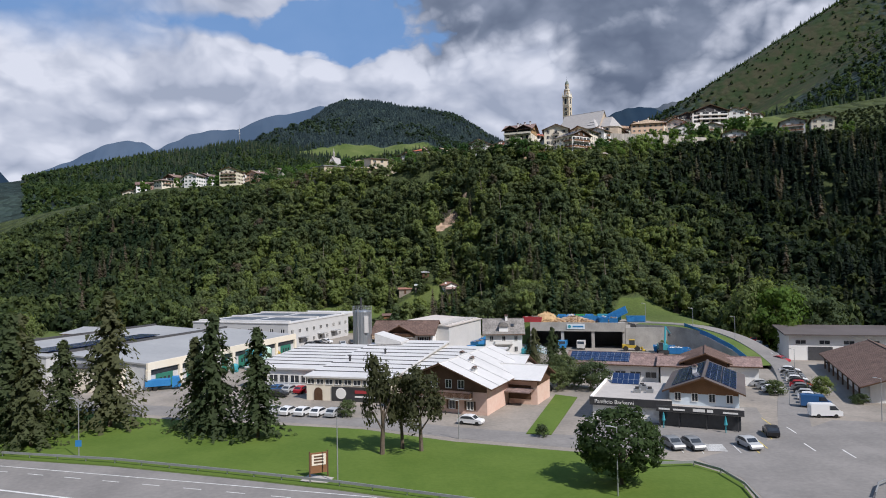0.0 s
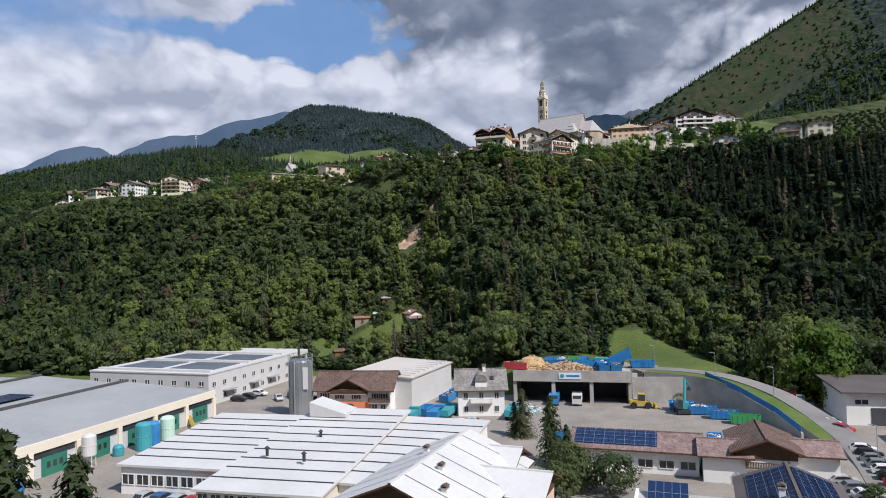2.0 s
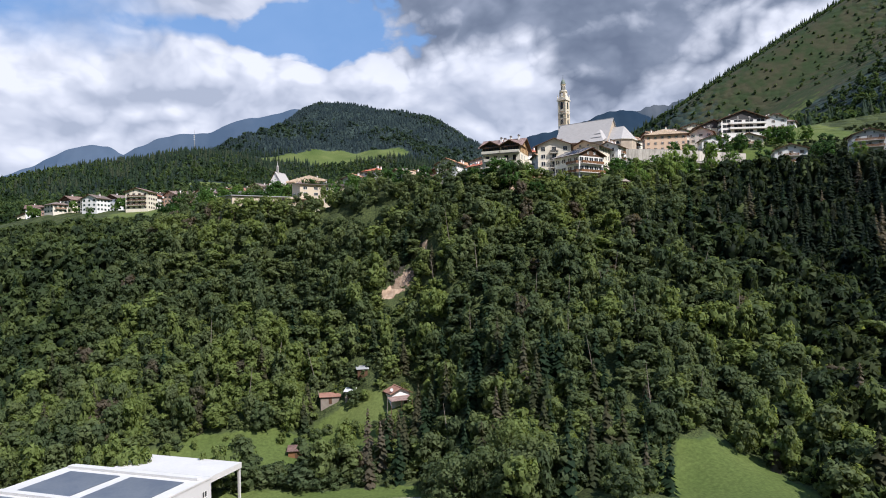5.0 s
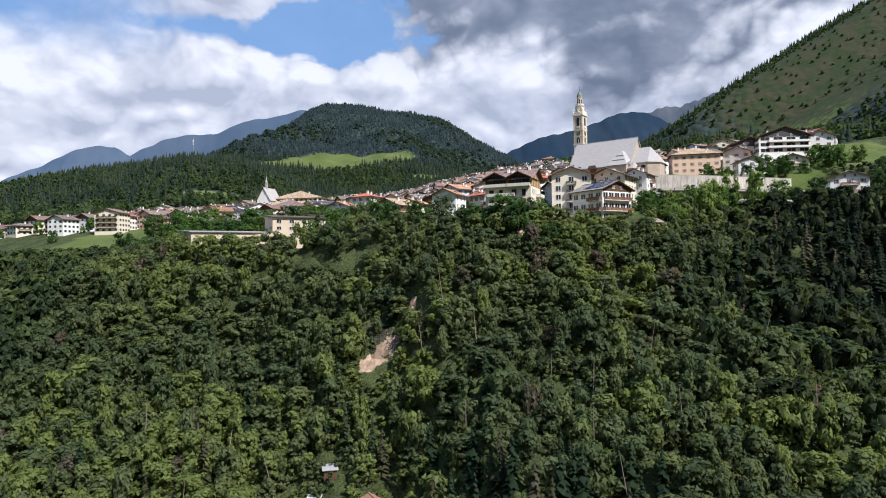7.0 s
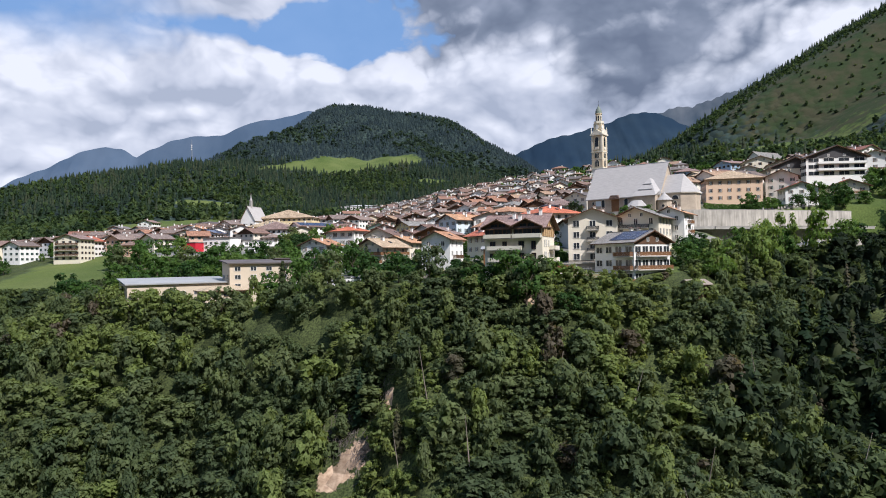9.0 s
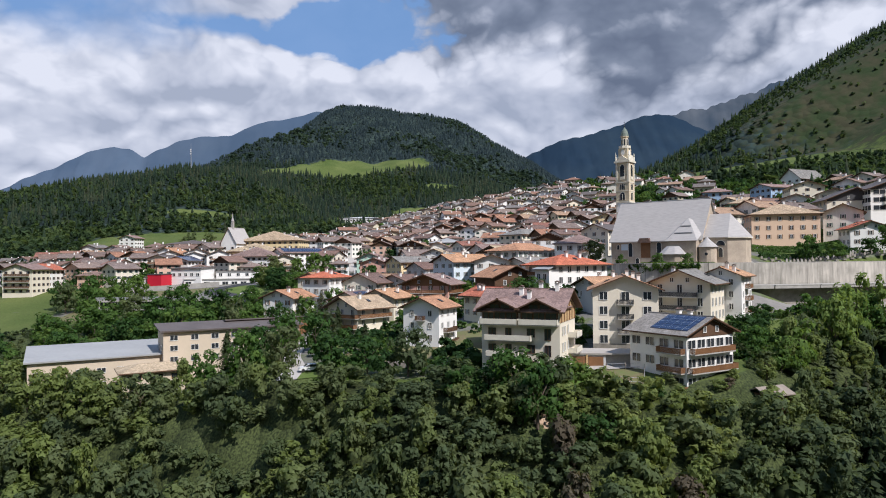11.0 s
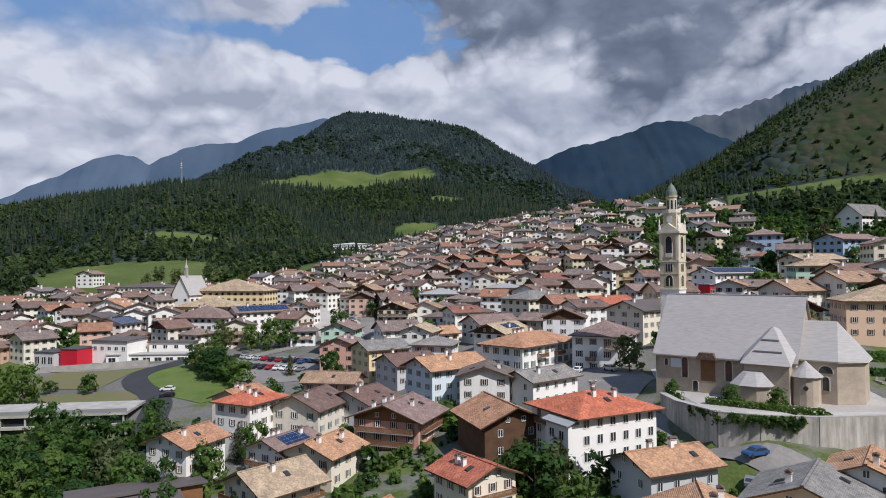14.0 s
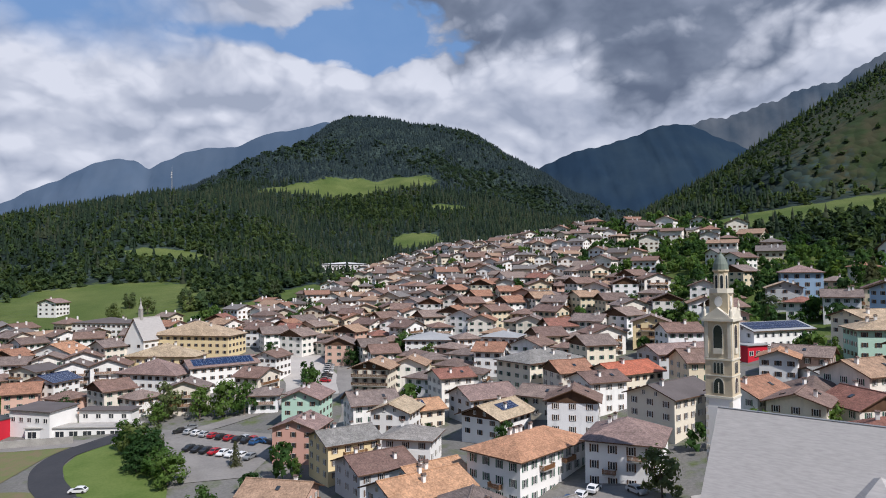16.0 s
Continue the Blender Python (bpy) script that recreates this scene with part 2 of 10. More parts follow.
surface("mauve_tiles", roof_paint([(0.29, 0.20, 0.18), (0.27, 0.19, 0.17)]), 0.8, bump=(0.8, 0.06))
surface("grey_tiles", roof_paint([(0.25, 0.24, 0.225), (0.28, 0.26, 0.24)]), 0.8, bump=(0.8, 0.06))
surface("slate", lambda n: (n.mix(1.0, n.mix(n.noise(0.5, 5, world_place(n)), (0.375, 0.36, 0.35), (0.43, 0.41, 0.40)),
        n.ramp(n.noise(1.0, 4, n.vec("MULTIPLY", world_place(n), (0.6, 0.6, 5.0))), (0.3, 0.88), (0.7, 1.1)), "MULTIPLY"), n.noise(6.0, 3, world_place(n))), 0.75, bump=(0.3, 0.03))
surface("rusty_sheet", worn((0.36, 0.20, 0.15), (0.22, 0.11, 0.08), 1.2, 0.9), 0.8, bump=(0.2, 0.03))
surface("dark_sheet", worn((0.10, 0.085, 0.08), (0.14, 0.12, 0.115), 0.8, 0.8), 0.6, bump=(0.1, 0.02))
surface("white_sheet", worn((0.62, 0.61, 0.595), (0.50, 0.495, 0.485), 0.5, 0.6), 0.55, bump=(0.05, 0.02))
surface("grey_sheet", worn((0.36, 0.365, 0.365), (0.29, 0.295, 0.30), 0.4, 0.9), 0.55, bump=(0.05, 0.02))
surface("beige_sheet", worn((0.58, 0.53, 0.48), (0.52, 0.47, 0.42), 0.4, 0.9), 0.6, bump=(0.05, 0.02))
surface("bitumen", worn((0.06, 0.06, 0.065), (0.10, 0.10, 0.105), 0.8, 0.8), 0.85, bump=(0.2, 0.02))
surface("dark_wood", worn((0.085, 0.045, 0.025), (0.13, 0.075, 0.045), 3.0, 0.8), 0.75, bump=(0.3, 0.02))
surface("brown_wood", worn((0.24, 0.12, 0.055), (0.17, 0.085, 0.04), 3.0, 0.8), 0.7, bump=(0.3, 0.02))
surface("pale_wood", worn((0.52, 0.36, 0.19), (0.40, 0.27, 0.14), 3.0, 0.8), 0.8, bump=(0.3, 0.02))
surface("shutter_green", worn((0.04, 0.10, 0.07), (0.05, 0.13, 0.09), 3.0, 0.6), 0.7, bump=(0.2, 0.02))
surface("green_gate", worn((0.03, 0.16, 0.11), (0.05, 0.22, 0.16), 1.0, 0.6), 0.5, bump=(0.1, 0.02))
surface("window_glass", worn((0.025, 0.03, 0.038), (0.05, 0.055, 0.06), 0.6, 0.8), 0.12, spec=0.6)
surface("white_frame", worn((0.78, 0.77, 0.74), (0.70, 0.69, 0.66), 2.0, 0.4), 0.6)
surface("solar", lambda n: (n.mix(n("ShaderNodeTexBrick", out=1, props=dict(offset=0.0), Vector=place(n), Scale=1.0, Mortar_Size=0.02, Brick_Width=1.0, Row_Height=1.65),
        (0.012, 0.025, 0.075), (0.25, 0.28, 0.32)), n.noise(2.0)), 0.18, bump=(0.02, 0.01), spec=0.7)
surface("copper_green", worn((0.20, 0.24, 0.20), (0.13, 0.16, 0.14), 2.0, 0.8), 0.6, bump=(0.2, 0.02))
surface("steel", worn((0.42, 0.45, 0.48), (0.34, 0.37, 0.40), 1.0, 0.8), 0.35, metal=0.7, bump=(0.1, 0.02))
surface("galvanised", worn((0.38, 0.39, 0.40), (0.30, 0.31, 0.32), 2.0, 0.7), 0.5, metal=0.4)
surface("dark_metal", worn((0.05, 0.05, 0.055), (0.08, 0.08, 0.08), 2.0, 0.7), 0.5, metal=0.3)
surface("asphalt", worn((0.245, 0.230, 0.215), (0.165, 0.156, 0.148), 0.5, 0.8), 0.9, bump=(0.3, 0.02))
surface("fresh_asphalt", worn((0.035, 0.036, 0.042), (0.05, 0.05, 0.055), 0.5, 0.8), 0.85, bump=(0.3, 0.02))
surface("yard", worn((0.31, 0.275, 0.235), (0.20, 0.18, 0.155), 0.5, 0.9), 0.9, bump=(0.3, 0.02))
surface("pale_paving", worn((0.44, 0.41, 0.38), (0.34, 0.32, 0.30), 0.5, 0.9), 0.9, bump=(0.3, 0.02))
surface("road_paint", worn((0.70, 0.70, 0.68), (0.50, 0.50, 0.48), 3.0, 0.8), 0.8)
surface("yellow_line", worn((0.65, 0.50, 0.10), (0.50, 0.40, 0.12), 3.0, 0.8), 0.8)
surface("lawn", worn((0.072, 0.122, 0.014), (0.104, 0.156, 0.024), 0.5, 0.9), 0.95, bump=(0.6, 0.08))
surface("rough_grass", worn((0.075, 0.120, 0.022), (0.125, 0.165, 0.042), 0.5, 0.9), 0.95, bump=(0.6, 0.08))
surface("garden_soil", worn((0.17, 0.13, 0.08), (0.12, 0.15, 0.05), 1.2, 1.0), 0.95, bump=(0.6, 0.06))
surface("bark", worn((0.10, 0.075, 0.055), (0.16, 0.13, 0.10), 4.0, 0.9), 0.95, bump=(0.8, 0.03))
surface("grey_brush", worn((0.14, 0.12, 0.115), (0.085, 0.07, 0.065), 2.0, 0.9), 0.95)
surface("dead_wood", worn((0.30, 0.26, 0.22), (0.22, 0.18, 0.15), 4.0, 0.9), 0.95, bump=(0.8, 0.03))


def leaves(name, tones, spread=0.16):
    def paint(n):
        p = world_place(n)
        isl = n("ShaderNodeNewGeometry", out=8)
        own = n("ShaderNodeAttribute", out=2, props=dict(attribute_name="tone"))
        tree = n.math("FRACT", n.math("ADD", own, chance(n)))
        small = n.noise(0.8, 3, p)
        patch_tone = n.noise(0.021, 3, p)
        tree = n.math("ADD", n.math("MULTIPLY", n.math("SUBTRACT", tree, 0.5), 0.62), n.math("ADD", n.math("MULTIPLY", n.math("SUBTRACT", patch_tone, 0.5), 1.5), 0.5))
        c = n.ramp(tree, (0.28, tones[0]), (0.43, tones[1]), (0.57, tones[2]), (0.74, tones[3]))
        c = n.mix(1.0, c, n.ramp(isl, (0.0, 1 - spread), (1.0, 1 + spread)), "MULTIPLY")
        c = n.mix(1.0, c, n.ramp(small, (0.3, 0.82), (0.7, 1.16)), "MULTIPLY")
        return c
    return surface(name, paint, 0.7, spec=0.2, thin=0.5)


leaves("town_leaf", [(0.035, 0.081, 0.024), (0.051, 0.111, 0.027), (0.074, 0.146, 0.032), (0.115, 0.189, 0.043)], 0.3)
leaves("broadleaf", [(0.083, 0.116, 0.055), (0.106, 0.144, 0.059), (0.130, 0.164, 0.074), (0.172, 0.222, 0.068)])
leaves("light_leaf", [(0.112, 0.154, 0.050), (0.140, 0.185, 0.057), (0.168, 0.212, 0.063), (0.199, 0.240, 0.076)])
leaves("bright_leaf", [(0.085, 0.150, 0.030), (0.110, 0.185, 0.036), (0.140, 0.215, 0.045), (0.155, 0.225, 0.06)])
leaves("conifer", [(0.021, 0.044, 0.021), (0.030, 0.057, 0.024), (0.045, 0.069, 0.030), (0.078, 0.078, 0.042)])
leaves("far_leaf", [(0.033, 0.060, 0.029), (0.048, 0.084, 0.035), (0.067, 0.110, 0.041), (0.094, 0.138, 0.050)])
# Conifer tones darkened to hold the shade of the east slope.
leaves("shaded_conifer", [(0.011, 0.022, 0.014), (0.016, 0.030, 0.016), (0.022, 0.037, 0.019), (0.037, 0.043, 0.025)])
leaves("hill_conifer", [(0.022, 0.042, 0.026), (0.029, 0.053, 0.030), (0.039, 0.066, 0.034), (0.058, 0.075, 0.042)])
# Broadleaf tones darkened the most: shade put into the leaf colour.
leaves("deep_shade_leaf", [(0.018, 0.031, 0.016), (0.026, 0.044, 0.019), (0.037, 0.056, 0.023), (0.060, 0.080, 0.030)])
leaves("maple_leaf", [(0.026, 0.050, 0.018), (0.034, 0.062, 0.021), (0.042, 0.074, 0.025), (0.055, 0.090, 0.032)])
leaves("fir_leaf", [(0.056, 0.080, 0.034), (0.068, 0.094, 0.040), (0.084, 0.104, 0.046), (0.106, 0.116, 0.056)])
# Broadleaf tones darkened less, as shade on the outer slopes.
leaves("shade_leaf", [(0.044, 0.068, 0.032), (0.060, 0.090, 0.036), (0.078, 0.110, 0.042), (0.112, 0.150, 0.054)])
# Haze before the mountain is put into these leaf tones as blue.
leaves("mountain_haze_leaf", [(0.027, 0.046, 0.054), (0.031, 0.052, 0.060), (0.038, 0.063, 0.068), (0.049, 0.075, 0.077)])
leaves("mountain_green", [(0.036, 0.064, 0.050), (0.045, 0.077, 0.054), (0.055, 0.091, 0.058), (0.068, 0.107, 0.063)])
leaves("withered", [(0.112, 0.096, 0.068), (0.132, 0.111, 0.078), (0.099, 0.099, 0.063), (0.150, 0.128, 0.093)])


def paint_ground(n):
    """Grass, wood floor and paving, mixed by what the land is used for, with ragged borders."""
    p = world_place(n)
    rag = n.math("MULTIPLY", n.math("SUBTRACT", n.noise(0.12, 6, p), 0.5), 0.9)
    fine = n.noise(1.3, 6, p)
    wide = n.noise(0.02, 5, p)

    def use(name):
        v = n("ShaderNodeAttribute", out=2, props=dict(attribute_name=name))
        return n.ramp(n.math("ADD", v, rag), (0.42, 0.0), (0.58, 1.0))

    grass = n.mix(n.ramp(wide, (0.35, 0.0), (0.65, 1.0)), (0.066, 0.098, 0.024), (0.112, 0.138, 0.042))
    grass = n.mix(1.0, grass, n.ramp(fine, (0.3, 0.75), (0.7, 1.2)), "MULTIPLY")
    clump = n("ShaderNodeTexVoronoi", out=0, Vector=p, Scale=0.11)
    clump2 = n("ShaderNodeTexVoronoi", out=1, Vector=p, Scale=0.11)
    tone = n("ShaderNodeSeparateColor", out=0, Color=clump2)
    # The bluish far wood tones hold distance haze too.
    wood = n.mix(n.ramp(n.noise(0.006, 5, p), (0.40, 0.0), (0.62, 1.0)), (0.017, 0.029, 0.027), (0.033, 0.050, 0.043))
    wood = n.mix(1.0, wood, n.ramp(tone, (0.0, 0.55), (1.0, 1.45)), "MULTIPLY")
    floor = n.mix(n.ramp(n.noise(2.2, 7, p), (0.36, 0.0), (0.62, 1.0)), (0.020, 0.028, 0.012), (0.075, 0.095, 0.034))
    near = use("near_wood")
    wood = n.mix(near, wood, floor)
    rock = n.mix(fine, (0.09, 0.095, 0.10), (0.16, 0.16, 0.16))
    earth = n.mix(n.ramp(n.noise(0.05, 6, p), (0.40, 0.0), (0.60, 1.0)), (0.030, 0.047, 0.018), (0.052, 0.052, 0.028))
    paved = n.mix(n.ramp(wide, (0.3, 0.0), (0.7, 1.0)), (0.20, 0.19, 0.175), (0.12, 0.12, 0.115))
    paved = n.mix(1.0, paved, n.ramp(fine, (0.3, 0.85), (0.7, 1.12)), "MULTIPLY")
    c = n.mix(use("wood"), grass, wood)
    c = n.mix(use("cleared"), c, earth)
    c = n.mix(use("rock"), c, rock)
    bare = n.mix(n.ramp(n.noise(0.9, 6, p), (0.40, 0.0), (0.62, 1.0)), (0.50, 0.37, 0.27), (0.33, 0.23, 0.16))
    torn = n.math("MULTIPLY", n.math("SUBTRACT", n.noise(0.55, 7, p), 0.5), 1.5)
    slip = n("ShaderNodeAttribute", out=2, props=dict(attribute_name="slip"))
    c = n.mix(n.ramp(n.math("ADD", slip, torn), (0.42, 0.0), (0.50, 1.0)), c, bare)
    c = n.mix(use("paved"), c, paved)
    h = n.math("ADD", n.math("MULTIPLY", n.math("SUBTRACT", 1.0, clump), n.math("MULTIPLY", n.math("SUBTRACT", n("ShaderNodeAttribute", out=2, props=dict(attribute_name="wood")), n("ShaderNodeAttribute", out=2, props=dict(attribute_name="cleared")), True), 6.0)), n.math("MULTIPLY", fine, 0.15))
    return c, h


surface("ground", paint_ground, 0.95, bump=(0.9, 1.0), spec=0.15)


# ---- shapes ----
class Shape:
    """Vertices and faces with a material each, gathered piece by piece."""

    def __init__(self):
        self.v, self.f, self.m, self.mats = [], [], [], []

    def slot(self, mat):
        if mat not in self.mats:
            self.mats.append(mat)
        return self.mats.index(mat)

    def add(self, verts, faces, mat):
        o, s = len(self.v), self.slot(mat)
        self.v += [tuple(p) for p in verts]
        self.f += [tuple(o + i for i in f) for f in faces]
        self.m += [s] * len(faces)
        return self

    def box(self, x0, y0, z0, x1, y1, z1, mat, turn=None):
        vs = [(x, y, z) for z in (z0, z1) for x, y in ((x0, y0), (x1, y0), (x1, y1), (x0, y1))]
        if turn is not None:
            vs = [turn @ Vector(p) for p in vs]
        return self.add(vs, [(3, 2, 1, 0), (4, 5, 6, 7), (0, 1, 5, 4), (1, 2, 6, 5), (2, 3, 7, 6), (3, 0, 4, 7)], mat)

    def prism(self, outline, a, b, mat, axis="z"):
        """An outline of 2D points (counter-clockwise), pushed from a to b along the axis."""
        def at(p, q):
            return {"z": (p[0], p[1], q), "y": (p[0], q, p[1]), "x": (q, p[0], p[1])}[axis]
        n = len(outline)
        vs = [at(p, a) for p in outline] + [at(p, b) for p in outline]
        fs = [tuple(range(n))[::-1], tuple(range(n, 2 * n))] + [(i, (i + 1) % n, n + (i + 1) % n, n + i) for i in range(n)]
        if axis == "y":
            fs = [f[::-1] for f in fs]
        return self.add(vs, fs, mat)

    def lathe(self, rings, mat, sides=16, at=(0, 0), caps=True):
        """Rings of (radius, z) turned round the upright axis."""
        vs = [(at[0] + r * math.cos(2 * math.pi * i / sides), at[1] + r * math.sin(2 * math.pi * i / sides), z) for r, z in rings for i in range(sides)]
        fs = [(j * sides + i, j * sides + (i + 1) % sides, (j + 1) * sides + (i + 1) % sides, (j + 1) * sides + i) for j in range(len(rings) - 1) for i in range(sides)]
        if caps:
            fs += [tuple(range(sides))[::-1], tuple(range((len(rings) - 1) * sides, len(rings) * sides))]
        return self.add(vs, fs, mat)

    def tube(self, a, b, r, mat, sides=6, r2=None):
        a, b = Vector(a), Vector(b)
        q = (b - a).to_track_quat("Z", "Y")
        l = (b - a).length
        rings = []
        for k, rr in ((0, r), (l, r if r2 is None else r2)):
            rings += [a + q @ Vector((rr * math.cos(2 * math.pi * i / sides), rr * math.sin(2 * math.pi * i / sides), k)) for i in range(sides)]
        fs = [(i, (i + 1) % sides, sides + (i + 1) % sides, sides + i) for i in range(sides)] + [tuple(range(sides))[::-1], tuple(range(sides, 2 * sides))]
        return self.add(rings, fs, mat)

    def mesh(self, name):
        me = bpy.data.meshes.new(name)
        me.from_pydata(self.v, [], self.f)
        for s in self.mats:
            me.materials.append(MATS[s])
        me.polygons.foreach_set("material_index", self.m)
        me.update()
        return me


def part(name, shape, parent, label="", at=None):
    ob = new(name, shape if isinstance(shape, bpy.types.Mesh) else shape.mesh(name))
    ob.parent = parent
    if at is not None:
        ob.matrix_local = at
    if label:
        ob["label"] = label
    return ob


def thing(name, m, label, category, group="", shape=None):
    ob = new(name, shape.mesh(name) if isinstance(shape, Shape) else shape)
    ob.matrix_world = m
    return tagged(ob, label, category, group)


def setting(name, shape, label="", category=""):
    ob = new(name, shape.mesh(name) if isinstance(shape, Shape) else shape)
    return tagged(ob, label, category, kind="structure")


# ---- the lie of the land ----
def soft_min(a, b, k):
    h = np.clip(0.5 + 0.5 * (b - a) / k, 0, 1)
    return b + (a - b) * h - k * h * (1 - h)


def soft_max(a, b, k):
    return -soft_min(-a, -b, k)


def bell(x, y, cx, cy, sx, sy):
    return np.exp(-((x - cx) / sx) ** 2 - ((y - cy) / sy) ** 2)


def foot_line(x):
    return np.interp(x, [-400, -150, -60, 8, 28, 60, 90, 112, 140, 210, 400], [330, 280, 264, 266, 228, 212, 198, 186, 160, 95, -60])


def rim_line(x):
    return np.interp(x, [-400, -150, -60, 0, 40, 75, 105, 130, 170, 240, 400], [460, 415, 392, 360, 347, 349, 380, 392, 392, 385, 330])


def slope_share(x, y):
    return (y - foot_line(x)) / (rim_line(x) - foot_line(x))


def plateau(x, y):
    near = np.clip((y - 340) / (100 + 60 * smooth(x, 105, 150)), 0.3, 1)
    yy = np.minimum(y, 1000)
    z = 81.5 + 0.085 * (yy - 350) + 0.045 * np.maximum(0, yy - 620) + np.where(x > 0, 0.15 * np.minimum(x, 900) * near, 0.03 * np.maximum(x, -400))
    z = z + 0.046 * np.clip(y - 640, 0, 300) * np.clip((x + 30) / 130, 0, 1)
    z = z - 0.16 * np.clip(y - 915, 0, 260) * smooth(x, 20, 110) * (1 - smooth(x, 190, 330))
    z = z - 0.2 * np.maximum(0, -x - 70) * np.clip((560 - y) / 170, 0, 1) - 0.17 * np.clip(-x - 235, 0, 160) * (1 - smooth(y, 650, 760))
    z = z + 6.0 * bell(x, y, -84, 640, 58, 34)
    z = z - 7.5 * np.clip((-x - 6) / 26, 0, 1) * np.clip((455 - y) / 40, 0, 1)
    side = np.maximum(0, x - 282 - 0.027 * (y - 900) - 115 * (1 - smooth(y, 885, 985)))
    z = z + soft_min(0.462 * side, 186 + 0.059 * side, 60.0) * np.clip((1765 - y) / 400, 0, 1) * np.minimum(1, side / 25)
    return z


def west_hill(x):
    """How far the crest of the wooded hill west of the town stands over the terrace."""
    return np.interp(x, [-1500, -900, -680, -590, -500, -450, -412, -368, -324, -280, -236, -184, -130], [15, 36, 58, 95, 106, 108, 122, 117, 107, 90, 66, 28, 0])


def mountain(x):
    """Crest of the main mountain at the head of the valley."""
    return np.interp(x, [-2600, -1600, -1261, -1065, -842, -758, -674, -591, -507, -397, -314, -176, -38, 71, 180, 262, 370, 424, 532, 667, 747, 1000, 1300],
                     [250, 420, 540, 635, 700, 752, 806, 866, 890, 894, 884, 855, 833, 810, 754, 698, 636, 610, 530, 465, 415, 330, 250])


def terrace_line(x):
    return np.interp(x, [78, 82, 88, 97, 110, 125, 140, 172], [430.6, 421, 418, 416.2, 417.4, 420, 425, 437])


def height(x, y):
    x, y = np.asarray(x, float), np.asarray(y, float)
    s = np.maximum(slope_share(x, y), 0)
    s2 = np.minimum(s, 3.2)
    side = np.clip((x - 120) / 120, 0, 1)
    hill = (84 + 26 * side) * (0.15 * s2 + 0.85 * s2 ** 2)
    z = soft_min(hill, plateau(x, y), 6.0)
    z = soft_max(z, 0 * z, 1.0) - 0.25
    z = np.where(s <= 0, 0.0, np.maximum(z, 0))
    bank = 6.9 * np.where(x > 57, np.clip((y - 206) / 6, 0, 1) * np.clip((98 - x) / 16, 0, 1), np.clip((y - 221) / 3, 0, 1) * np.clip((x - 22) / 6, 0, 1))
    z = np.maximum(z, np.where(y < 262, bank, 0))
    wall = terrace_line(x)
    m = np.clip((y - wall - 0.8) / 4, 0, 1) * (1 - np.clip((y - wall - 40) / 20, 0, 1)) * np.clip((x - 76) / 6, 0, 1) * np.clip((182 - x) / 12, 0, 1)
    low = np.clip((wall + 1.8 - y) / 1.6, 0, 1) * np.clip((x - 88) / 10, 0, 1) * np.clip((200 - x) / 24, 0, 1)
    shelf = 91.3 + 7.0 * (1 - smooth(x, 100, 124)) * smooth(y, 396, 410)
    z = z - low * np.maximum(0, z - shelf) + 3.8 * bell(x, y, 88, 413, 11, 6)
    z = z + m * (np.maximum(103.3 + 0.1 * np.maximum(0, x - 125), z) - z)
    z = z + np.clip((y - 750) / 300, 0, 1) * west_hill(x) * np.exp(-((y - 1364) / 300) ** 2)
    rise = np.where(y < 3600, np.clip((y - 1330) / 2270, 0, 1), np.clip(1 - (y - 3600) / 1600, 0, 1))
    bench = 26 * np.exp(-((y - 1960) / 170) ** 2) * bell(x, 0 * x, -200, 0, 330, 1)
    z = np.where(y > 1330, soft_max(z, 150 + (mountain(-300 + (x + 300) * (1.42 - 0.42 * rise)) - 150) * rise + bench, 12.0), z)
    return z


def steps(*runs):
    out = [runs[0][0]]
    for a, b, s in runs:
        k = max(1, round((b - a) / s))
        out += [a + (b - a) * (i + 1) / k for i in range(k)]
    return np.array(out)


def sheet_mesh(name, xs, ys, zfun, mat):
    X, Y = np.meshgrid(xs, ys)
    Z = zfun(X, Y)
    nx, ny = len(xs), len(ys)
    co = np.stack([X, Y, Z], -1).reshape(-1, 3)
    i = np.arange(nx * ny).reshape(ny, nx)
    q = np.stack([i[:-1, :-1], i[:-1, 1:], i[1:, 1:], i[1:, :-1]], -1).reshape(-1, 4)
    return raw_mesh(name, co, q, mat), X.ravel(), Y.ravel()


def raw_mesh(name, co, faces, mat):
    """A mesh from arrays; all faces have the same number of corners."""
    me = bpy.data.meshes.new(name)
    k = faces.shape[1]
    me.vertices.add(len(co))
    me.vertices.foreach_set("co", np.ascontiguousarray(co, dtype=np.float32).ravel())
    me.loops.add(faces.size)
    me.loops.foreach_set("vertex_index", np.ascontiguousarray(faces, dtype=np.int32).ravel())
    me.polygons.add(len(faces))
    me.polygons.foreach_set("loop_start", np.arange(0, faces.size, k, dtype=np.int32))
    me.update(calc_edges=True)
    me.materials.append(MATS[mat])
    return me


def smooth(v, a, b):
    t = np.clip((v - a) / (b - a), 0, 1)
    return t * t * (3 - 2 * t)


def roughness(x, y):
    """Gullies and bumps of the hillsides."""
    s = slope_share(x, y)
    w = np.clip(s * 3, 0, 1) * np.clip((1.05 - s) * 4, 0, 1)
    near = 3.0 * w * (np.sin(x * 0.071 + 0.02 * y) + 0.6 * np.sin(x * 0.19 + y * 0.05) + 0.5 * np.sin(x * 0.037 - y * 0.09))
    f = 0.22 * smooth(y, 1000, 1500) + 0.9 * smooth(y, 1700, 2400) - 0.9 * smooth(y, 3000, 3550)
    far = f * (16 * np.sin(x * 0.0131 + y * 0.004) + 11 * np.sin(x * 0.031 - y * 0.011) + 6 * np.sin(x * 0.071 + y * 0.037))
    return near + far


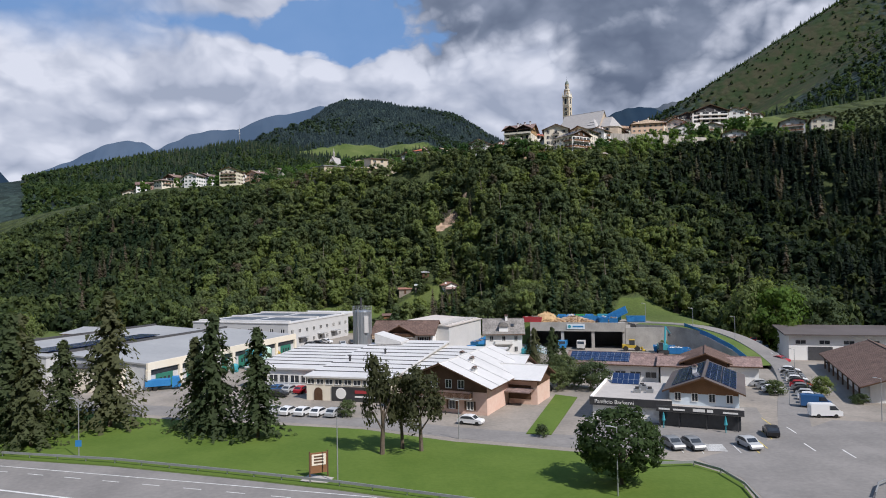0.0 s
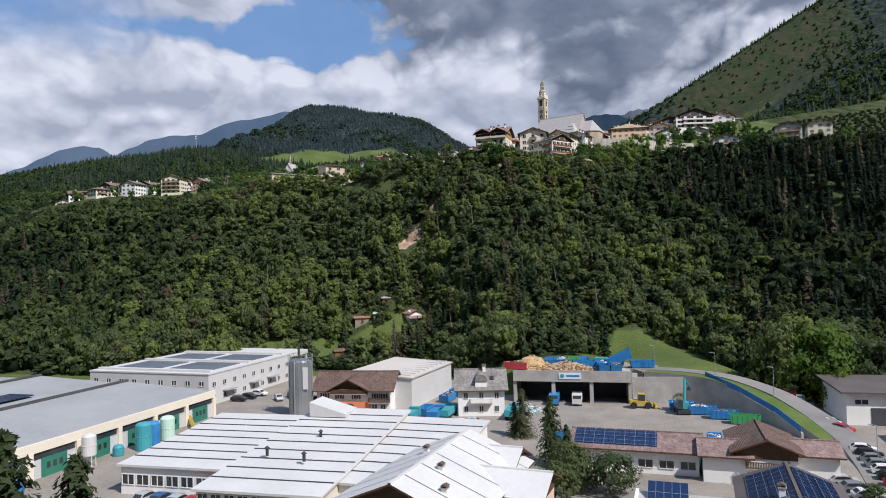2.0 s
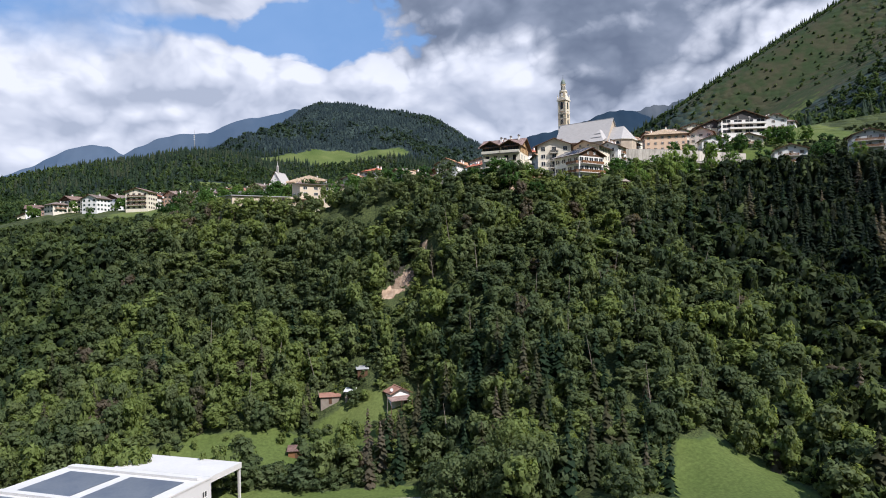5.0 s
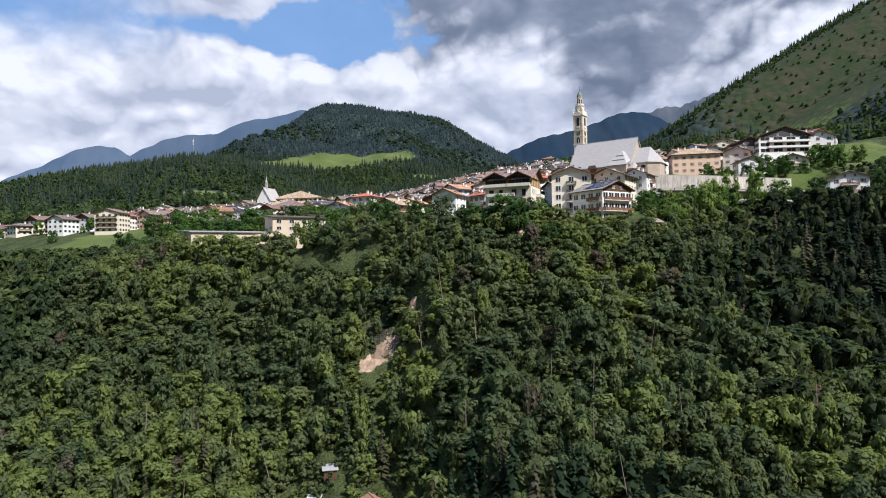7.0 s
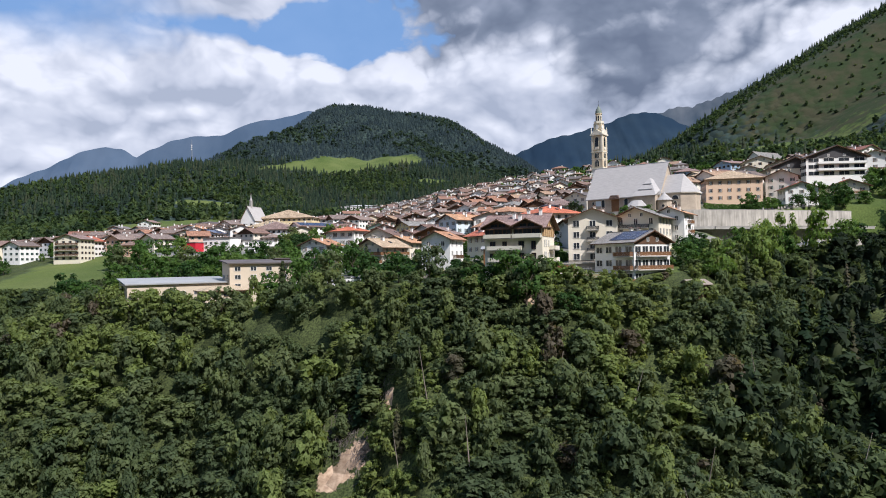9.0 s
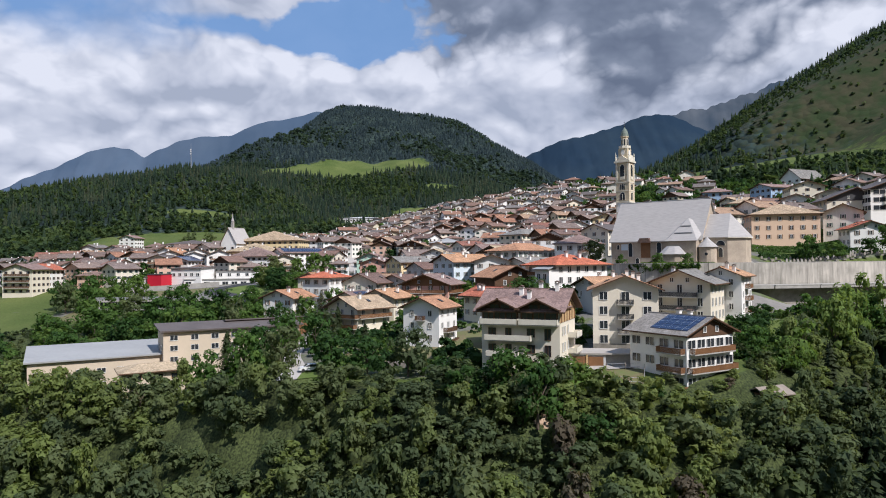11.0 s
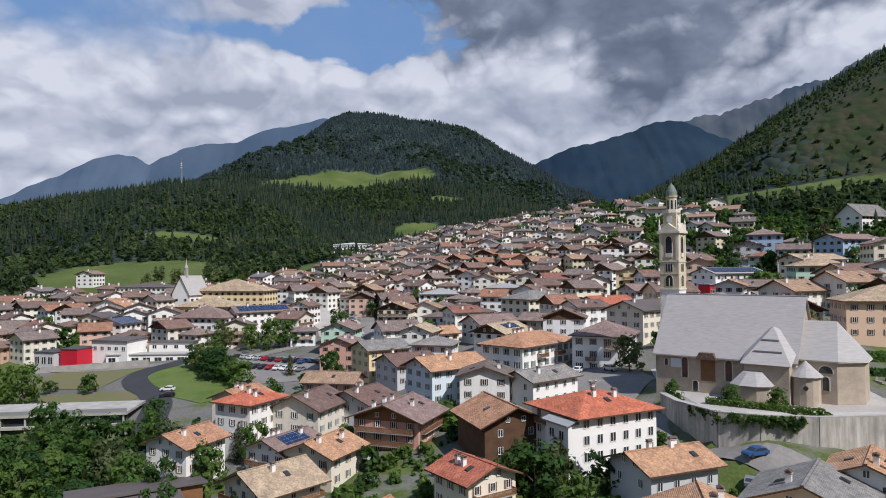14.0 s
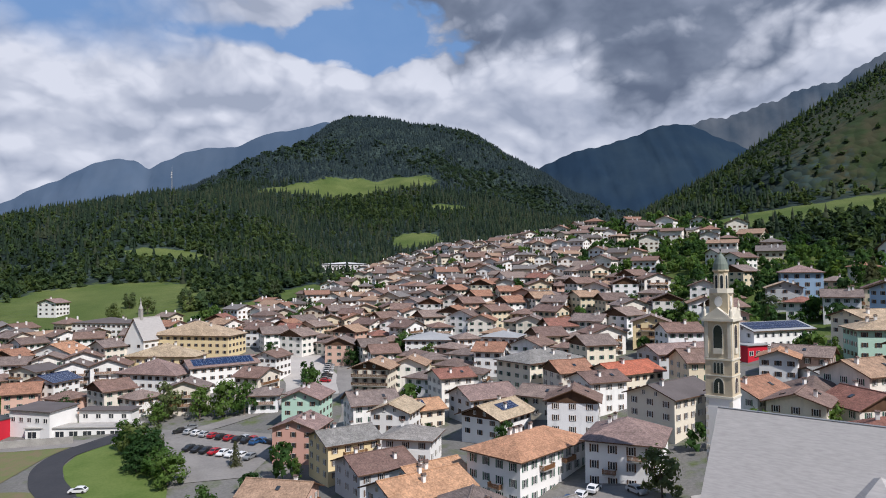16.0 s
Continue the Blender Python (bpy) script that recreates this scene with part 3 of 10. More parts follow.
def land(x, y):
    return height(x, y) + roughness(np.asarray(x, float), np.asarray(y, float))


def lie(x, y):
    return float(land(x, y))


# Use of the land: fields between 0 and 1.
def town_field(x, y):
    """Where the town stands."""
    left = np.interp(y, [380, 430, 474, 520, 640, 705, 745, 800, 900, 1060], [-20, -40, -62, -225, -300, -235, -120, -68, -55, -10])
    right = np.interp(y, [340, 380, 430, 460, 560, 700, 860, 1000, 1100], [75, 95, 150, 215, 265, 240, 235, 170, 60])
    f = smooth(x, left - 12, left + 12) * (1 - smooth(x, right - 12, right + 12))
    back = np.interp(x, [-100, 0, 60, 220], [1030, 1030, 965, 900])
    return f * smooth(y, rim_line(x) - 4, rim_line(x) + 14) * (1 - smooth(y, back, back + 30))


def meadow_field(x, y):
    m = bell(x, y, -235, 845, 75, 62) + bell(x, y, -185, 745, 62, 42) + bell(x, y, -104, 765, 15, 40) + bell(x, y, -78, 840, 18, 40) * 0.8
    m = m + bell(x, y, 265, 850, 42, 26) + bell(x, y, 335, 846, 50, 30) + bell(x, y, 410, 838, 50, 30)
    m = m + bell(x, y, 74, 232, 13, 26) * 1.3 + bell(x, y, -8, 299, 13, 8) * 0.8 + bell(x, y, -46, 284, 18, 10) * 0.8 + bell(x, y, -22, 288, 18, 9) * 0.7 + bell(x, y, 40, 226, 22, 7)
    m = m + bell(x, y, -110, 1935, 80, 55) + bell(x, y, -215, 1895, 90, 60) + bell(x, y, -320, 1835, 90, 34) + bell(x, y, 10, 1760, 40, 30) * 0.8
    m = m + bell(x, y, -40, 1500, 40, 50) + bell(x, y, 40, 1330, 40, 60) + bell(x, y, 110, 1420, 50, 40) + bell(x, y, -110, 1270, 36, 30) + bell(x, y, -260, 1020, 50, 22) * 0.8
    return m


def wood_field(x, y):
    s = slope_share(x, y)
    slope = smooth(s, 0.0, 0.06) * (1 - smooth(y, rim_line(x) - 2, rim_line(x) + 8))
    back = smooth(y, 600, 640) * (1 - town_field(x, y))
    sides = smooth(np.abs(x - 30), 190, 240) * smooth(s, 0.0, 0.1)
    west = smooth(-x, 76, 88) * (1 - smooth(y, 462, 476)) * smooth(s, 0.0, 0.1)
    east = smooth(x, 182, 200) * (1 - smooth(y, 436, 462)) * smooth(s, 0.0, 0.1)
    return np.clip(np.maximum(np.maximum(np.maximum(slope, back), sides), np.maximum(west, east)) - 1.6 * meadow_field(x, y), 0, 1)


def slip_field(x, y):
    """Bare earth of the landslip."""
    return bell(x, y, -0.6, 331.2, 3.2, 1.7) + bell(x, y, 4.6, 333.2, 3.2, 2.0) + 0.9 * bell(x, y, 11.2, 336.4, 1.3, 2.2) + 0.8 * bell(x, y, 44, 344, 1.4, 1.6)


def make_ground():
    xs = steps((-4300, -1500, 140), (-1500, -700, 50), (-700, -320, 16), (-320, -12, 4.0), (-12, 20, 1.0), (20, 320, 4.0), (320, 700, 14), (700, 1500, 50), (1500, 4300, 140))
    ys = steps((-1500, -300, 120), (-300, 60, 20), (60, 200, 6), (200, 324, 4.0), (324, 344, 0.8), (344, 700, 4.0), (700, 1200, 8), (1200, 2300, 20), (2300, 4700, 50))
    me, X, Y = sheet_mesh("ground", xs, ys, land, "ground")
    wood = wood_field(X, Y)
    fields = dict(wood=wood, near_wood=wood * (Y < 620), paved=np.clip(town_field(X, Y) * (0.50 + 0.1 * smooth(Y, 440, 500)) * (1 - 0.5 * smooth(X, 120, 180)) * (1 - 0.6 * smooth(-X, 118, 140)), 0, 1),
                  cleared=bell(X, Y, 490, 1030, 165, 300) * 1.0 + bell(X, Y, 380, 700, 30, 40) * 0.6,
                  slip=np.clip(slip_field(X, Y), 0, 1), rock=np.clip(bell(X, Y, -430, 3560, 90, 24) * 0.62, 0, 1))
    for key, v in fields.items():
        a = me.attributes.new(key, "FLOAT", "POINT")
        a.data.foreach_set("value", v.astype(np.float32))
    me.polygons.foreach_set("use_smooth", [True] * len(me.polygons))
    return setting("ground", me, "valley floor, wooded slope, town terrace and mountains", "ground")


make_ground()

# ---- trees ----
RNG = np.random.default_rng(7)


def unit(v):
    return v / np.maximum(np.linalg.norm(v, axis=-1, keepdims=True), 1e-6)


def leaf_quads(centre, normal, size, rng):
    """Bent leaf sprays: two triangles each, facing about along the normals."""
    k = len(centre)
    r = unit(rng.normal(size=(k, 3)))
    n = unit(normal + 0.4 * r)
    a = unit(np.cross(n, unit(rng.normal(size=(k, 3)))))
    b = np.cross(n, a)
    s = size * rng.uniform(0.6, 1.3, (k, 1))
    p = [centre - a * s, centre - b * s * 0.6 + n * s * 0.15, centre + a * s, centre + b * s * 0.6 - n * s * 0.25]
    co = np.stack(p, 1).reshape(-1, 3)
    i = np.arange(k)[:, None] * 4
    soft = np.repeat(unit(unit(normal) + 0.25 * n), 4, 0)
    return co, np.concatenate([i + [0, 1, 2], i + [0, 2, 3]], 0), soft


def leaf_sprays(centre, normal, size, rng):
    """Small ragged sprays, one triangle each, that take the light of their bough."""
    k = len(centre)
    n = unit(normal + 0.5 * unit(rng.normal(size=(k, 3))))
    a = unit(np.cross(n, unit(rng.normal(size=(k, 3)))))
    b = np.cross(n, a)
    s = size * rng.uniform(0.55, 1.45, (k, 1))
    co = np.stack([centre - a * s - b * s * 0.5, centre + a * s * rng.uniform(0.5, 1.2, (k, 1)) - b * s * 0.4, centre + b * s * rng.uniform(0.7, 1.3, (k, 1))], 1).reshape(-1, 3)
    return co, np.arange(3 * k).reshape(k, 3), np.repeat(unit(unit(normal) + 0.3 * n), 3, 0)


def wood_template(rng, lobes, sprays, size, base=0.22, slim=1.0):
    """A forest crown seen from above: uneven leafy boughs, thin below; slim below 1 draws it in."""
    cs, ns = [], []
    lean = rng.normal(0, 0.05, 2)
    for i in range(lobes):
        a = rng.uniform(0, 2 * math.pi)
        h = base + (0.93 - base) * rng.uniform(0, 1) ** 0.8
        out = 0.36 * slim * math.sqrt(max(0.03, 1 - ((h - 0.42) / 0.60) ** 2)) * rng.uniform(0.35, 1.2)
        c = np.array([math.cos(a) * out + lean[0] * h, math.sin(a) * out + lean[1] * h, h])
        r = np.array([1, 1, rng.uniform(0.6, 1.0)]) * rng.uniform(0.08, 0.19) * (0.6 + 0.4 * slim)
        d = unit(rng.normal(size=(sprays, 3)) + np.array([0, 0, 0.55]))
        cs.append(c + d * r * rng.uniform(0.45, 1.25, (sprays, 1)))
        ns.append(d + 0.35 * unit(c - np.array([0, 0, 0.45])))
    return leaf_sprays(np.concatenate(cs), np.concatenate(ns), size, rng)


def spruce_template(rng, whorls=15, arms=9, width=0.19):
    """A spruce of unit height: drooping sprays in whorls, thinner to the top."""
    co, fs = [], []
    for w in range(whorls):
        z = 0.08 + 0.9 * (w / whorls) ** 0.95
        r = width * (1 - z) ** 0.85 + 0.012
        for k in range(max(4, int(arms * (1 - 0.5 * z)))):
            a = rng.uniform(0, 2 * math.pi)
            rr = r * rng.uniform(0.7, 1.2)
            d = np.array([math.cos(a), math.sin(a), 0])
            t = np.array([-d[1], d[0], 0]) * rr * 0.42
            up = np.array([0, 0, 1.0])
            o = len(co)
            tip = d * rr + up * (z - rr * rng.uniform(0.35, 0.6))
            mid = d * rr * 0.45 + up * (z + 0.01)
            co += [up * (z + 0.045), mid + t - up * rr * 0.25, tip, mid - t - up * rr * 0.25]
            fs += [(o, o + 1, o + 2), (o, o + 2, o + 3)]
    return np.array(co), np.array(fs)


def thin_template(rng, k=5):
    """A spruce for far woods: stacked ragged cones."""
    co, fs = [], []
    for i, (z0, z1, r) in enumerate(((0.05, 0.55, 0.2), (0.32, 0.8, 0.145), (0.6, 1.0, 0.085))):
        o = len(co)
        co.append((0, 0, z1))
        for j in range(k):
            a = 2 * math.pi * (j + rng.uniform(0, 0.6)) / k
            rr = r * rng.uniform(0.75, 1.25)
            co.append((rr * math.cos(a), rr * math.sin(a), z0 + rng.uniform(-0.05, 0.05)))
        fs += [(o, o + 1 + j, o + 1 + (j + 1) % k) for j in range(k)]
    return np.array(co), np.array(fs)


def lump_template(rng):
    """A round tree for far woods: a ragged lump."""
    k, rows = 7, ((0.10, 0.30), (0.44, 0.47), (0.78, 0.36))
    co, fs = [], []
    for z, r in rows:
        for j in range(k):
            a = 2 * math.pi * (j + rng.uniform(-0.3, 0.3)) / k
            rr = r * rng.uniform(0.75, 1.25)
            co.append((rr * math.cos(a), rr * math.sin(a), z + rng.uniform(-0.08, 0.08)))
    co.append((0, 0, 1.0))
    for i in range(2):
        for j in range(k):
            a, b = i * k + j, i * k + (j + 1) % k
            fs += [(a, b, b + k), (a, b + k, a + k)]
    fs += [(2 * k + j, 2 * k + (j + 1) % k, 3 * k) for j in range(k)]
    return np.array(co), np.array(fs)


def soften(me, normals):
    """Leaves take the light as the rounded bough that they belong to."""
    me.polygons.foreach_set("use_smooth", np.ones(len(me.polygons), dtype=bool))
    me.normals_split_custom_set_from_vertices(normals.astype(np.float32))


def wood(name, templates, places, mat, label, category):
    """Many trees joined in one mesh. places: rows of x, y, z, width, height, turn."""
    cos, fss, nos, o = [], [], [], 0
    pick = RNG.integers(0, len(templates), len(places))
    for t, (tc, tf, *tn) in enumerate(templates):
        rows = places[pick == t]
        if not len(rows):
            continue
        c, s = np.cos(rows[:, 5])[:, None], np.sin(rows[:, 5])[:, None]
        w, h = rows[:, 3][:, None], rows[:, 4][:, None]
        x = rows[:, 0][:, None] + w * (tc[:, 0] * c - tc[:, 1] * s)
        y = rows[:, 1][:, None] + w * (tc[:, 0] * s + tc[:, 1] * c)
        z = rows[:, 2][:, None] + h * tc[:, 2]
        cos.append(np.stack([x, y, z], -1).reshape(-1, 3))
        fss.append((tf[None] + (np.arange(len(rows)) * len(tc))[:, None, None] + o).reshape(-1, 3))
        if tn:
            a, b, up = tn[0][:, 0], tn[0][:, 1], tn[0][:, 2] + np.zeros((len(rows), 1))
            nos.append(np.stack([a * c - b * s, a * s + b * c, up], -1).reshape(-1, 3))
        o += len(rows) * len(tc)
    if not cos:
        return None
    me = raw_mesh(name, np.concatenate(cos), np.concatenate(fss), mat)
    if nos:
        soften(me, np.concatenate(nos))
    tones = np.concatenate([np.repeat(RNG.uniform(size=int((pick == t).sum())), len(tc)) for t, (tc, *_) in enumerate(templates) if (pick == t).any()])
    me.attributes.new("tone", "FLOAT", "POINT").data.foreach_set("value", tones.astype(np.float32))
    return tagged(new(name, me), label, category, kind="stuff")


def scatter(x0, x1, y0, y1, gap):
    nx, ny = int((x1 - x0) / gap), int((y1 - y0) / gap)
    X, Y = np.meshgrid(np.arange(nx), np.arange(ny))
    X = x0 + (X + 0.5 * (Y % 2) + RNG.uniform(-0.42, 0.42, X.shape)) * gap
    Y = y0 + (Y + RNG.uniform(-0.42, 0.42, Y.shape)) * gap
    return X.ravel(), Y.ravel()


BROAD = [wood_template(np.random.default_rng(s), 28, 26, 0.058, 0.22, (1.0, 0.85, 0.66, 1.1)[s % 4]) for s in range(12)]
COARSE = [wood_template(np.random.default_rng(80 + s), 16, 12, 0.108, 0.22, (1.0, 0.8, 1.1)[s % 3]) for s in range(9)]
BUSH = [wood_template(np.random.default_rng(90 + s), 14, 17, 0.092, 0.02, 1.15) for s in range(8)]
SPRUCE = [spruce_template(np.random.default_rng(20 + s)) for s in range(5)]
FAR_LEAFY = [wood_template(np.random.default_rng(200 + s), 8, 6, 0.24, 0.1, 1.1) for s in range(6)]
THIN = [thin_template(np.random.default_rng(40 + s)) for s in range(6)]
LUMP = [lump_template(np.random.default_rng(60 + s)) for s in range(6)]
CLEARINGS = []


def plant_slopes():
    X, Y = scatter(-330, 330, 90, 480, 4.4)
    f = wood_field(X, Y)
    keep = f > RNG.uniform(0.35, 0.6, len(X))
    keep &= (slip_field(X, Y) < 0.25) & (((X - 3) / 6.5) ** 2 + ((Y - 324) / 7.0) ** 2 > 1)
    for cx, cy, r in ((2.5, 300, 7), (-17.6, 306, 6), (-8.2, 309, 5), (-6, 299, 4)):
        keep &= (X - cx) ** 2 + (Y - cy) ** 2 > r * r
    for cx, cy in ((176, 404), (208, 398), (228, 402)):
        keep &= (X - cx) ** 2 + ((Y - cy + 4) * 0.8) ** 2 > 120
    X, Y = X[keep], Y[keep]
    Z = land(X, Y) - 0.6
    k = len(X)
    dark = np.sin(X * 0.033 + 1.0) + np.sin(Y * 0.05 + X * 0.02) + 1.3 * smooth(X, 75, 125) + 0.9 * smooth(X, 140, 200) + RNG.normal(0, 0.9, k)
    con = dark > 1.65
    rows = np.stack([X, Y, Z, RNG.uniform(5.0, 10.6, k), RNG.uniform(5.0, 12.0, k), RNG.uniform(0, 6.28, k)], 1)
    small = RNG.uniform(size=k) < 0.22
    rows[small, 3:5] *= 0.62
    edge = Y > rim_line(X) - 16
    rows[edge, 3:5] *= 0.8
    top = np.where(X < 12, 86.5, np.where(X < 47, 88.5, np.where(X < 92, 82.0, 95.0))) + np.maximum(0, np.where(X < 12, 360, 348) - Y) * 0.29 - np.clip(-X - 20, 0, 60) * 0.1
    room = np.where(Y > rim_line(X) - 45, np.maximum(top - Z, 2.2), 99)
    rows[:, 4] = np.minimum(rows[:, 4], room)
    rows[:, 3] = np.minimum(rows[:, 3], room * 1.3)
    con = con & (room > 14)
    sp = rows.copy()
    sp[:, 4] = RNG.uniform(9, 16, k) * np.where(edge, 0.7, 1)
    sp[:, 3] = sp[:, 4] * 1.05
    border = X + RNG.normal(0, 13, k) + 9 * np.sin(Y * 0.06 + 1)
    near = (X > -112) & (border < 106) & (Y > 228)
    bare = (RNG.uniform(size=k) < 0.03) & near & ~con
    wood("broadleaf_wood", BROAD, rows[~con & near & ~bare], "broadleaf", "dense green mixed broadleaf wood on the steep slope", "forest")
    wood("bare_trees", BROAD, rows[bare], "withered", "grey-brown half bare trees among the green wood", "dead trees")
    # Shade of the east slope comes from darker leaf materials.
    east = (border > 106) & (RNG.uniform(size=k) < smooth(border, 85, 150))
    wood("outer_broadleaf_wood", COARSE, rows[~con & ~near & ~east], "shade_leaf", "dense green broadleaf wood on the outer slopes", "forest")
    wood("east_broadleaf_wood", COARSE, rows[~con & ~near & east], "deep_shade_leaf", "broadleaf wood darkened in colour for the shaded east slope", "forest")
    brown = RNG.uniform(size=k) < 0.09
    wood("east_spruce_wood", SPRUCE, sp[con & ~brown & east], "shaded_conifer", "spruces darkened in colour for the shaded east slope", "forest")
    wood("spruce_wood", SPRUCE, sp[con & ~brown & ~east], "conifer", "dark green spruces scattered through the slope wood", "forest")
    wood("withered_spruces", SPRUCE, sp[con & brown], "withered", "brown withered spruces among the green wood", "dead trees")
    bx, by = scatter(-85, 101, 238, 356, 3.1)
    steep = np.clip((land(bx, by + 1.5) - land(bx, by - 1.5)) / 3.0 - 0.20, 0.5, 1.0)
    pick = (wood_field(bx, by) > 0.45) & (RNG.uniform(size=len(bx)) < steep) & (slip_field(bx, by) < 0.2) & (((bx - 2.6) / 4.5) ** 2 + ((by - 328.5) / 2.0) ** 2 > 1)
    bx, by = bx[pick], by[pick]
    b = len(bx)
    size = RNG.uniform(2.8, 5.6, b)
    brush = np.stack([bx, by, land(bx, by) - 0.8, size, size * RNG.uniform(0.7, 1.15, b), RNG.uniform(0, 6.28, b)], 1)
    tone = np.sin(bx * 0.11 + 1.0) + np.sin(by * 0.16 + bx * 0.05) + RNG.normal(0, 0.6, b) > 0.75
    wood("thicket", BUSH, brush[~tone], "broadleaf", "dense green bushes filling the wood between the trees", "bushes")
    wood("light_thicket", BUSH, brush[tone], "light_leaf", "light yellow-green bushes and creepers on the slope", "bushes")
    # Dark filler lumps in the outer crowns, in place of shade between leaves.
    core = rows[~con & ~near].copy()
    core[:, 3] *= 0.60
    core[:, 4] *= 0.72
    wood("undergrowth", LUMP, core, "deep_shade_leaf", "dark lumps inside tree crowns standing for inner shade", "undergrowth")
    dead = scatter(-60, 110, 262, 345, 13.0)
    pick = RNG.uniform(size=len(dead[0])) < 0.45
    s = Shape()
    for x, y in zip(dead[0][pick], dead[1][pick]):
        if wood_field(np.array(x), np.array(y)) < 0.5:
            continue
        z = lie(x, y)
        lean = RNG.normal(0, 1.6, 2)
        s.tube((x, y, z), (x + lean[0], y + lean[1], z + RNG.uniform(9, 15)), 0.16, "dead_wood", 5, 0.03)
    tagged(new("dead_trunks", s.mesh("dead_trunks")), "bare grey dead trunks standing and leaning in the wood", "dead trees", kind="stuff")


def plant_far():
    X, Y = scatter(-1150, 900, 600, 1900, 8.6)
    f = wood_field(X, Y) * (1 - np.clip(bell(X, Y, 490, 1030, 165, 300), 0, 0.52))
    keep = (f > RNG.uniform(0.3, 0.7, len(X))) & (X > -0.62 * Y) & (X < 0.62 * Y + 60)
    X, Y = X[keep], Y[keep]
    k = len(X)
    Z = land(X, Y) - 0.5
    mix = np.sin(X * 0.011) + np.sin(Y * 0.013 + 1.3) + RNG.normal(0, 0.6, k) + smooth(Y, 900, 1200) * 1.3 + smooth(X, 300, 420) * 1.3 - 1.7 * smooth(-X, 170, 280) * (1 - smooth(Y, 1080, 1260))
    con = mix > 0.2
    grow = 1 + 0.3 * smooth(Y, 1300, 1900)
    rows = np.stack([X, Y, Z, RNG.uniform(6, 10, k) * grow, RNG.uniform(5, 10, k) * grow, RNG.uniform(0, 6.28, k)], 1)
    open_land = np.clip(bell(X, Y, 490, 1030, 165, 300), 0, 1)
    rows[:, 3:5] *= (1 - 0.62 * open_land)[:, None]
    con = con & (RNG.uniform(size=k) > 1.9 * open_land)
    sp = rows.copy()
    sp[:, 4] = RNG.uniform(8, 17, k) * grow
    sp[:, 3] = RNG.uniform(11, 17, k) * grow
    wood("hill_spruces", THIN, sp[con], "hill_conifer", "dark spruce forest on the far hillsides", "forest")
    wood("hill_broadleaf_wood", FAR_LEAFY, rows[~con], "far_leaf", "green broadleaf wood on the far hillsides", "forest")


def plant_mountain():
    X, Y = scatter(-1500, 1000, 1880, 3640, 15.0)
    keep = (wood_field(X, Y) > RNG.uniform(0.3, 0.7, len(X))) & (X > -0.5 * Y) & (np.abs(X) < 0.3 * Y + 350)
    keep &= bell(X, Y, -430, 3560, 90, 24) < 0.5
    X, Y = X[keep], Y[keep]
    k = len(X)
    size = RNG.uniform(0.75, 1.25, k)
    green = np.sin(X * 0.009 + 0.7) + np.sin(Y * 0.006 + X * 0.004) + RNG.normal(0, 0.7, k) - 1.3 * smooth(Y, 2300, 3000) > 0.35
    Z = land(X, Y) - 2
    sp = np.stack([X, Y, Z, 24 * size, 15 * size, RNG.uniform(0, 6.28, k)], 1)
    wood("mountain_spruces", THIN, sp[~green], "mountain_haze_leaf", "spruce forest on the main mountain, tinted blue for haze", "forest")
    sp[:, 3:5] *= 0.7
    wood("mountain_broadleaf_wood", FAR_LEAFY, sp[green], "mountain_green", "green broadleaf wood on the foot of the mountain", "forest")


plant_slopes()
plant_far()
plant_mountain()


# ---- houses ----
MESHES = {}


def window_mesh(w, h, shutters, frame_mat="white_frame", shut_mat="dark_wood"):
    """A window on a wall that faces -y, one connected sheet: open shutters, raised frame, mullion and set-back panes."""
    key = (round(w, 2), round(h, 2), shutters, frame_mat, shut_mat)
    if key not in MESHES:
        half = [(w / 2 + 0.10, "f"), (w / 2 + 0.01, "f"), (w / 2, "g"), (0.05, "g"), (0.04, "f")]
        if shutters:
            half = [(w * 0.98, "s"), (w / 2 + 0.11, "s")] + half
        xs = [(-x, k) for x, k in half] + [(x, k) for x, k in half[::-1]]
        zs = [(-0.10, "f"), (-0.01, "f"), (0, "g"), (h, "g"), (h + 0.01, "f"), (h + 0.09, "f")]
        deep = {"f": -0.08, "g": 0.015, "s": -0.05}
        s, n = Shape(), len(zs)
        vs = [(x, deep["s"] if kx == "s" else deep["g"] if kx == kz == "g" else deep["f"], z) for x, kx in xs for z, kz in zs]
        for i in range(len(xs) - 1):
            for j in range(n - 1):
                kinds = xs[i][1] + xs[i + 1][1]
                mat = shut_mat if kinds == "ss" else "window_glass" if kinds == "gg" and zs[j][1] == zs[j + 1][1] == "g" else frame_mat
                s.slot(mat)
                s.f.append((i * n + j, (i + 1) * n + j, (i + 1) * n + j + 1, i * n + j + 1))
                s.m.append(s.slot(mat))
        s.v = vs
        MESHES[key] = s.mesh("window")
    return MESHES[key]


def chimney_mesh():
    if "chimney" not in MESHES:
        s = Shape()
        s.box(-0.35, -0.35, -1.2, 0.35, 0.35, 1.0, "white_plaster")
        s.box(-0.48, -0.48, 1.0, 0.48, 0.48, 1.1, "concrete")
        for a, b in ((-0.3, -0.3), (0.3, -0.3), (-0.3, 0.3), (0.3, 0.3)):
            s.box(a - 0.06, b - 0.06, 1.1, a + 0.06, b + 0.06, 1.3, "concrete")
        s.prism([(-0.5, 1.3), (0.5, 1.3), (0, 1.55)], -0.5, 0.5, "brown_tiles", "y")
        MESHES["chimney"] = s.mesh("chimney")
    return MESHES["chimney"]


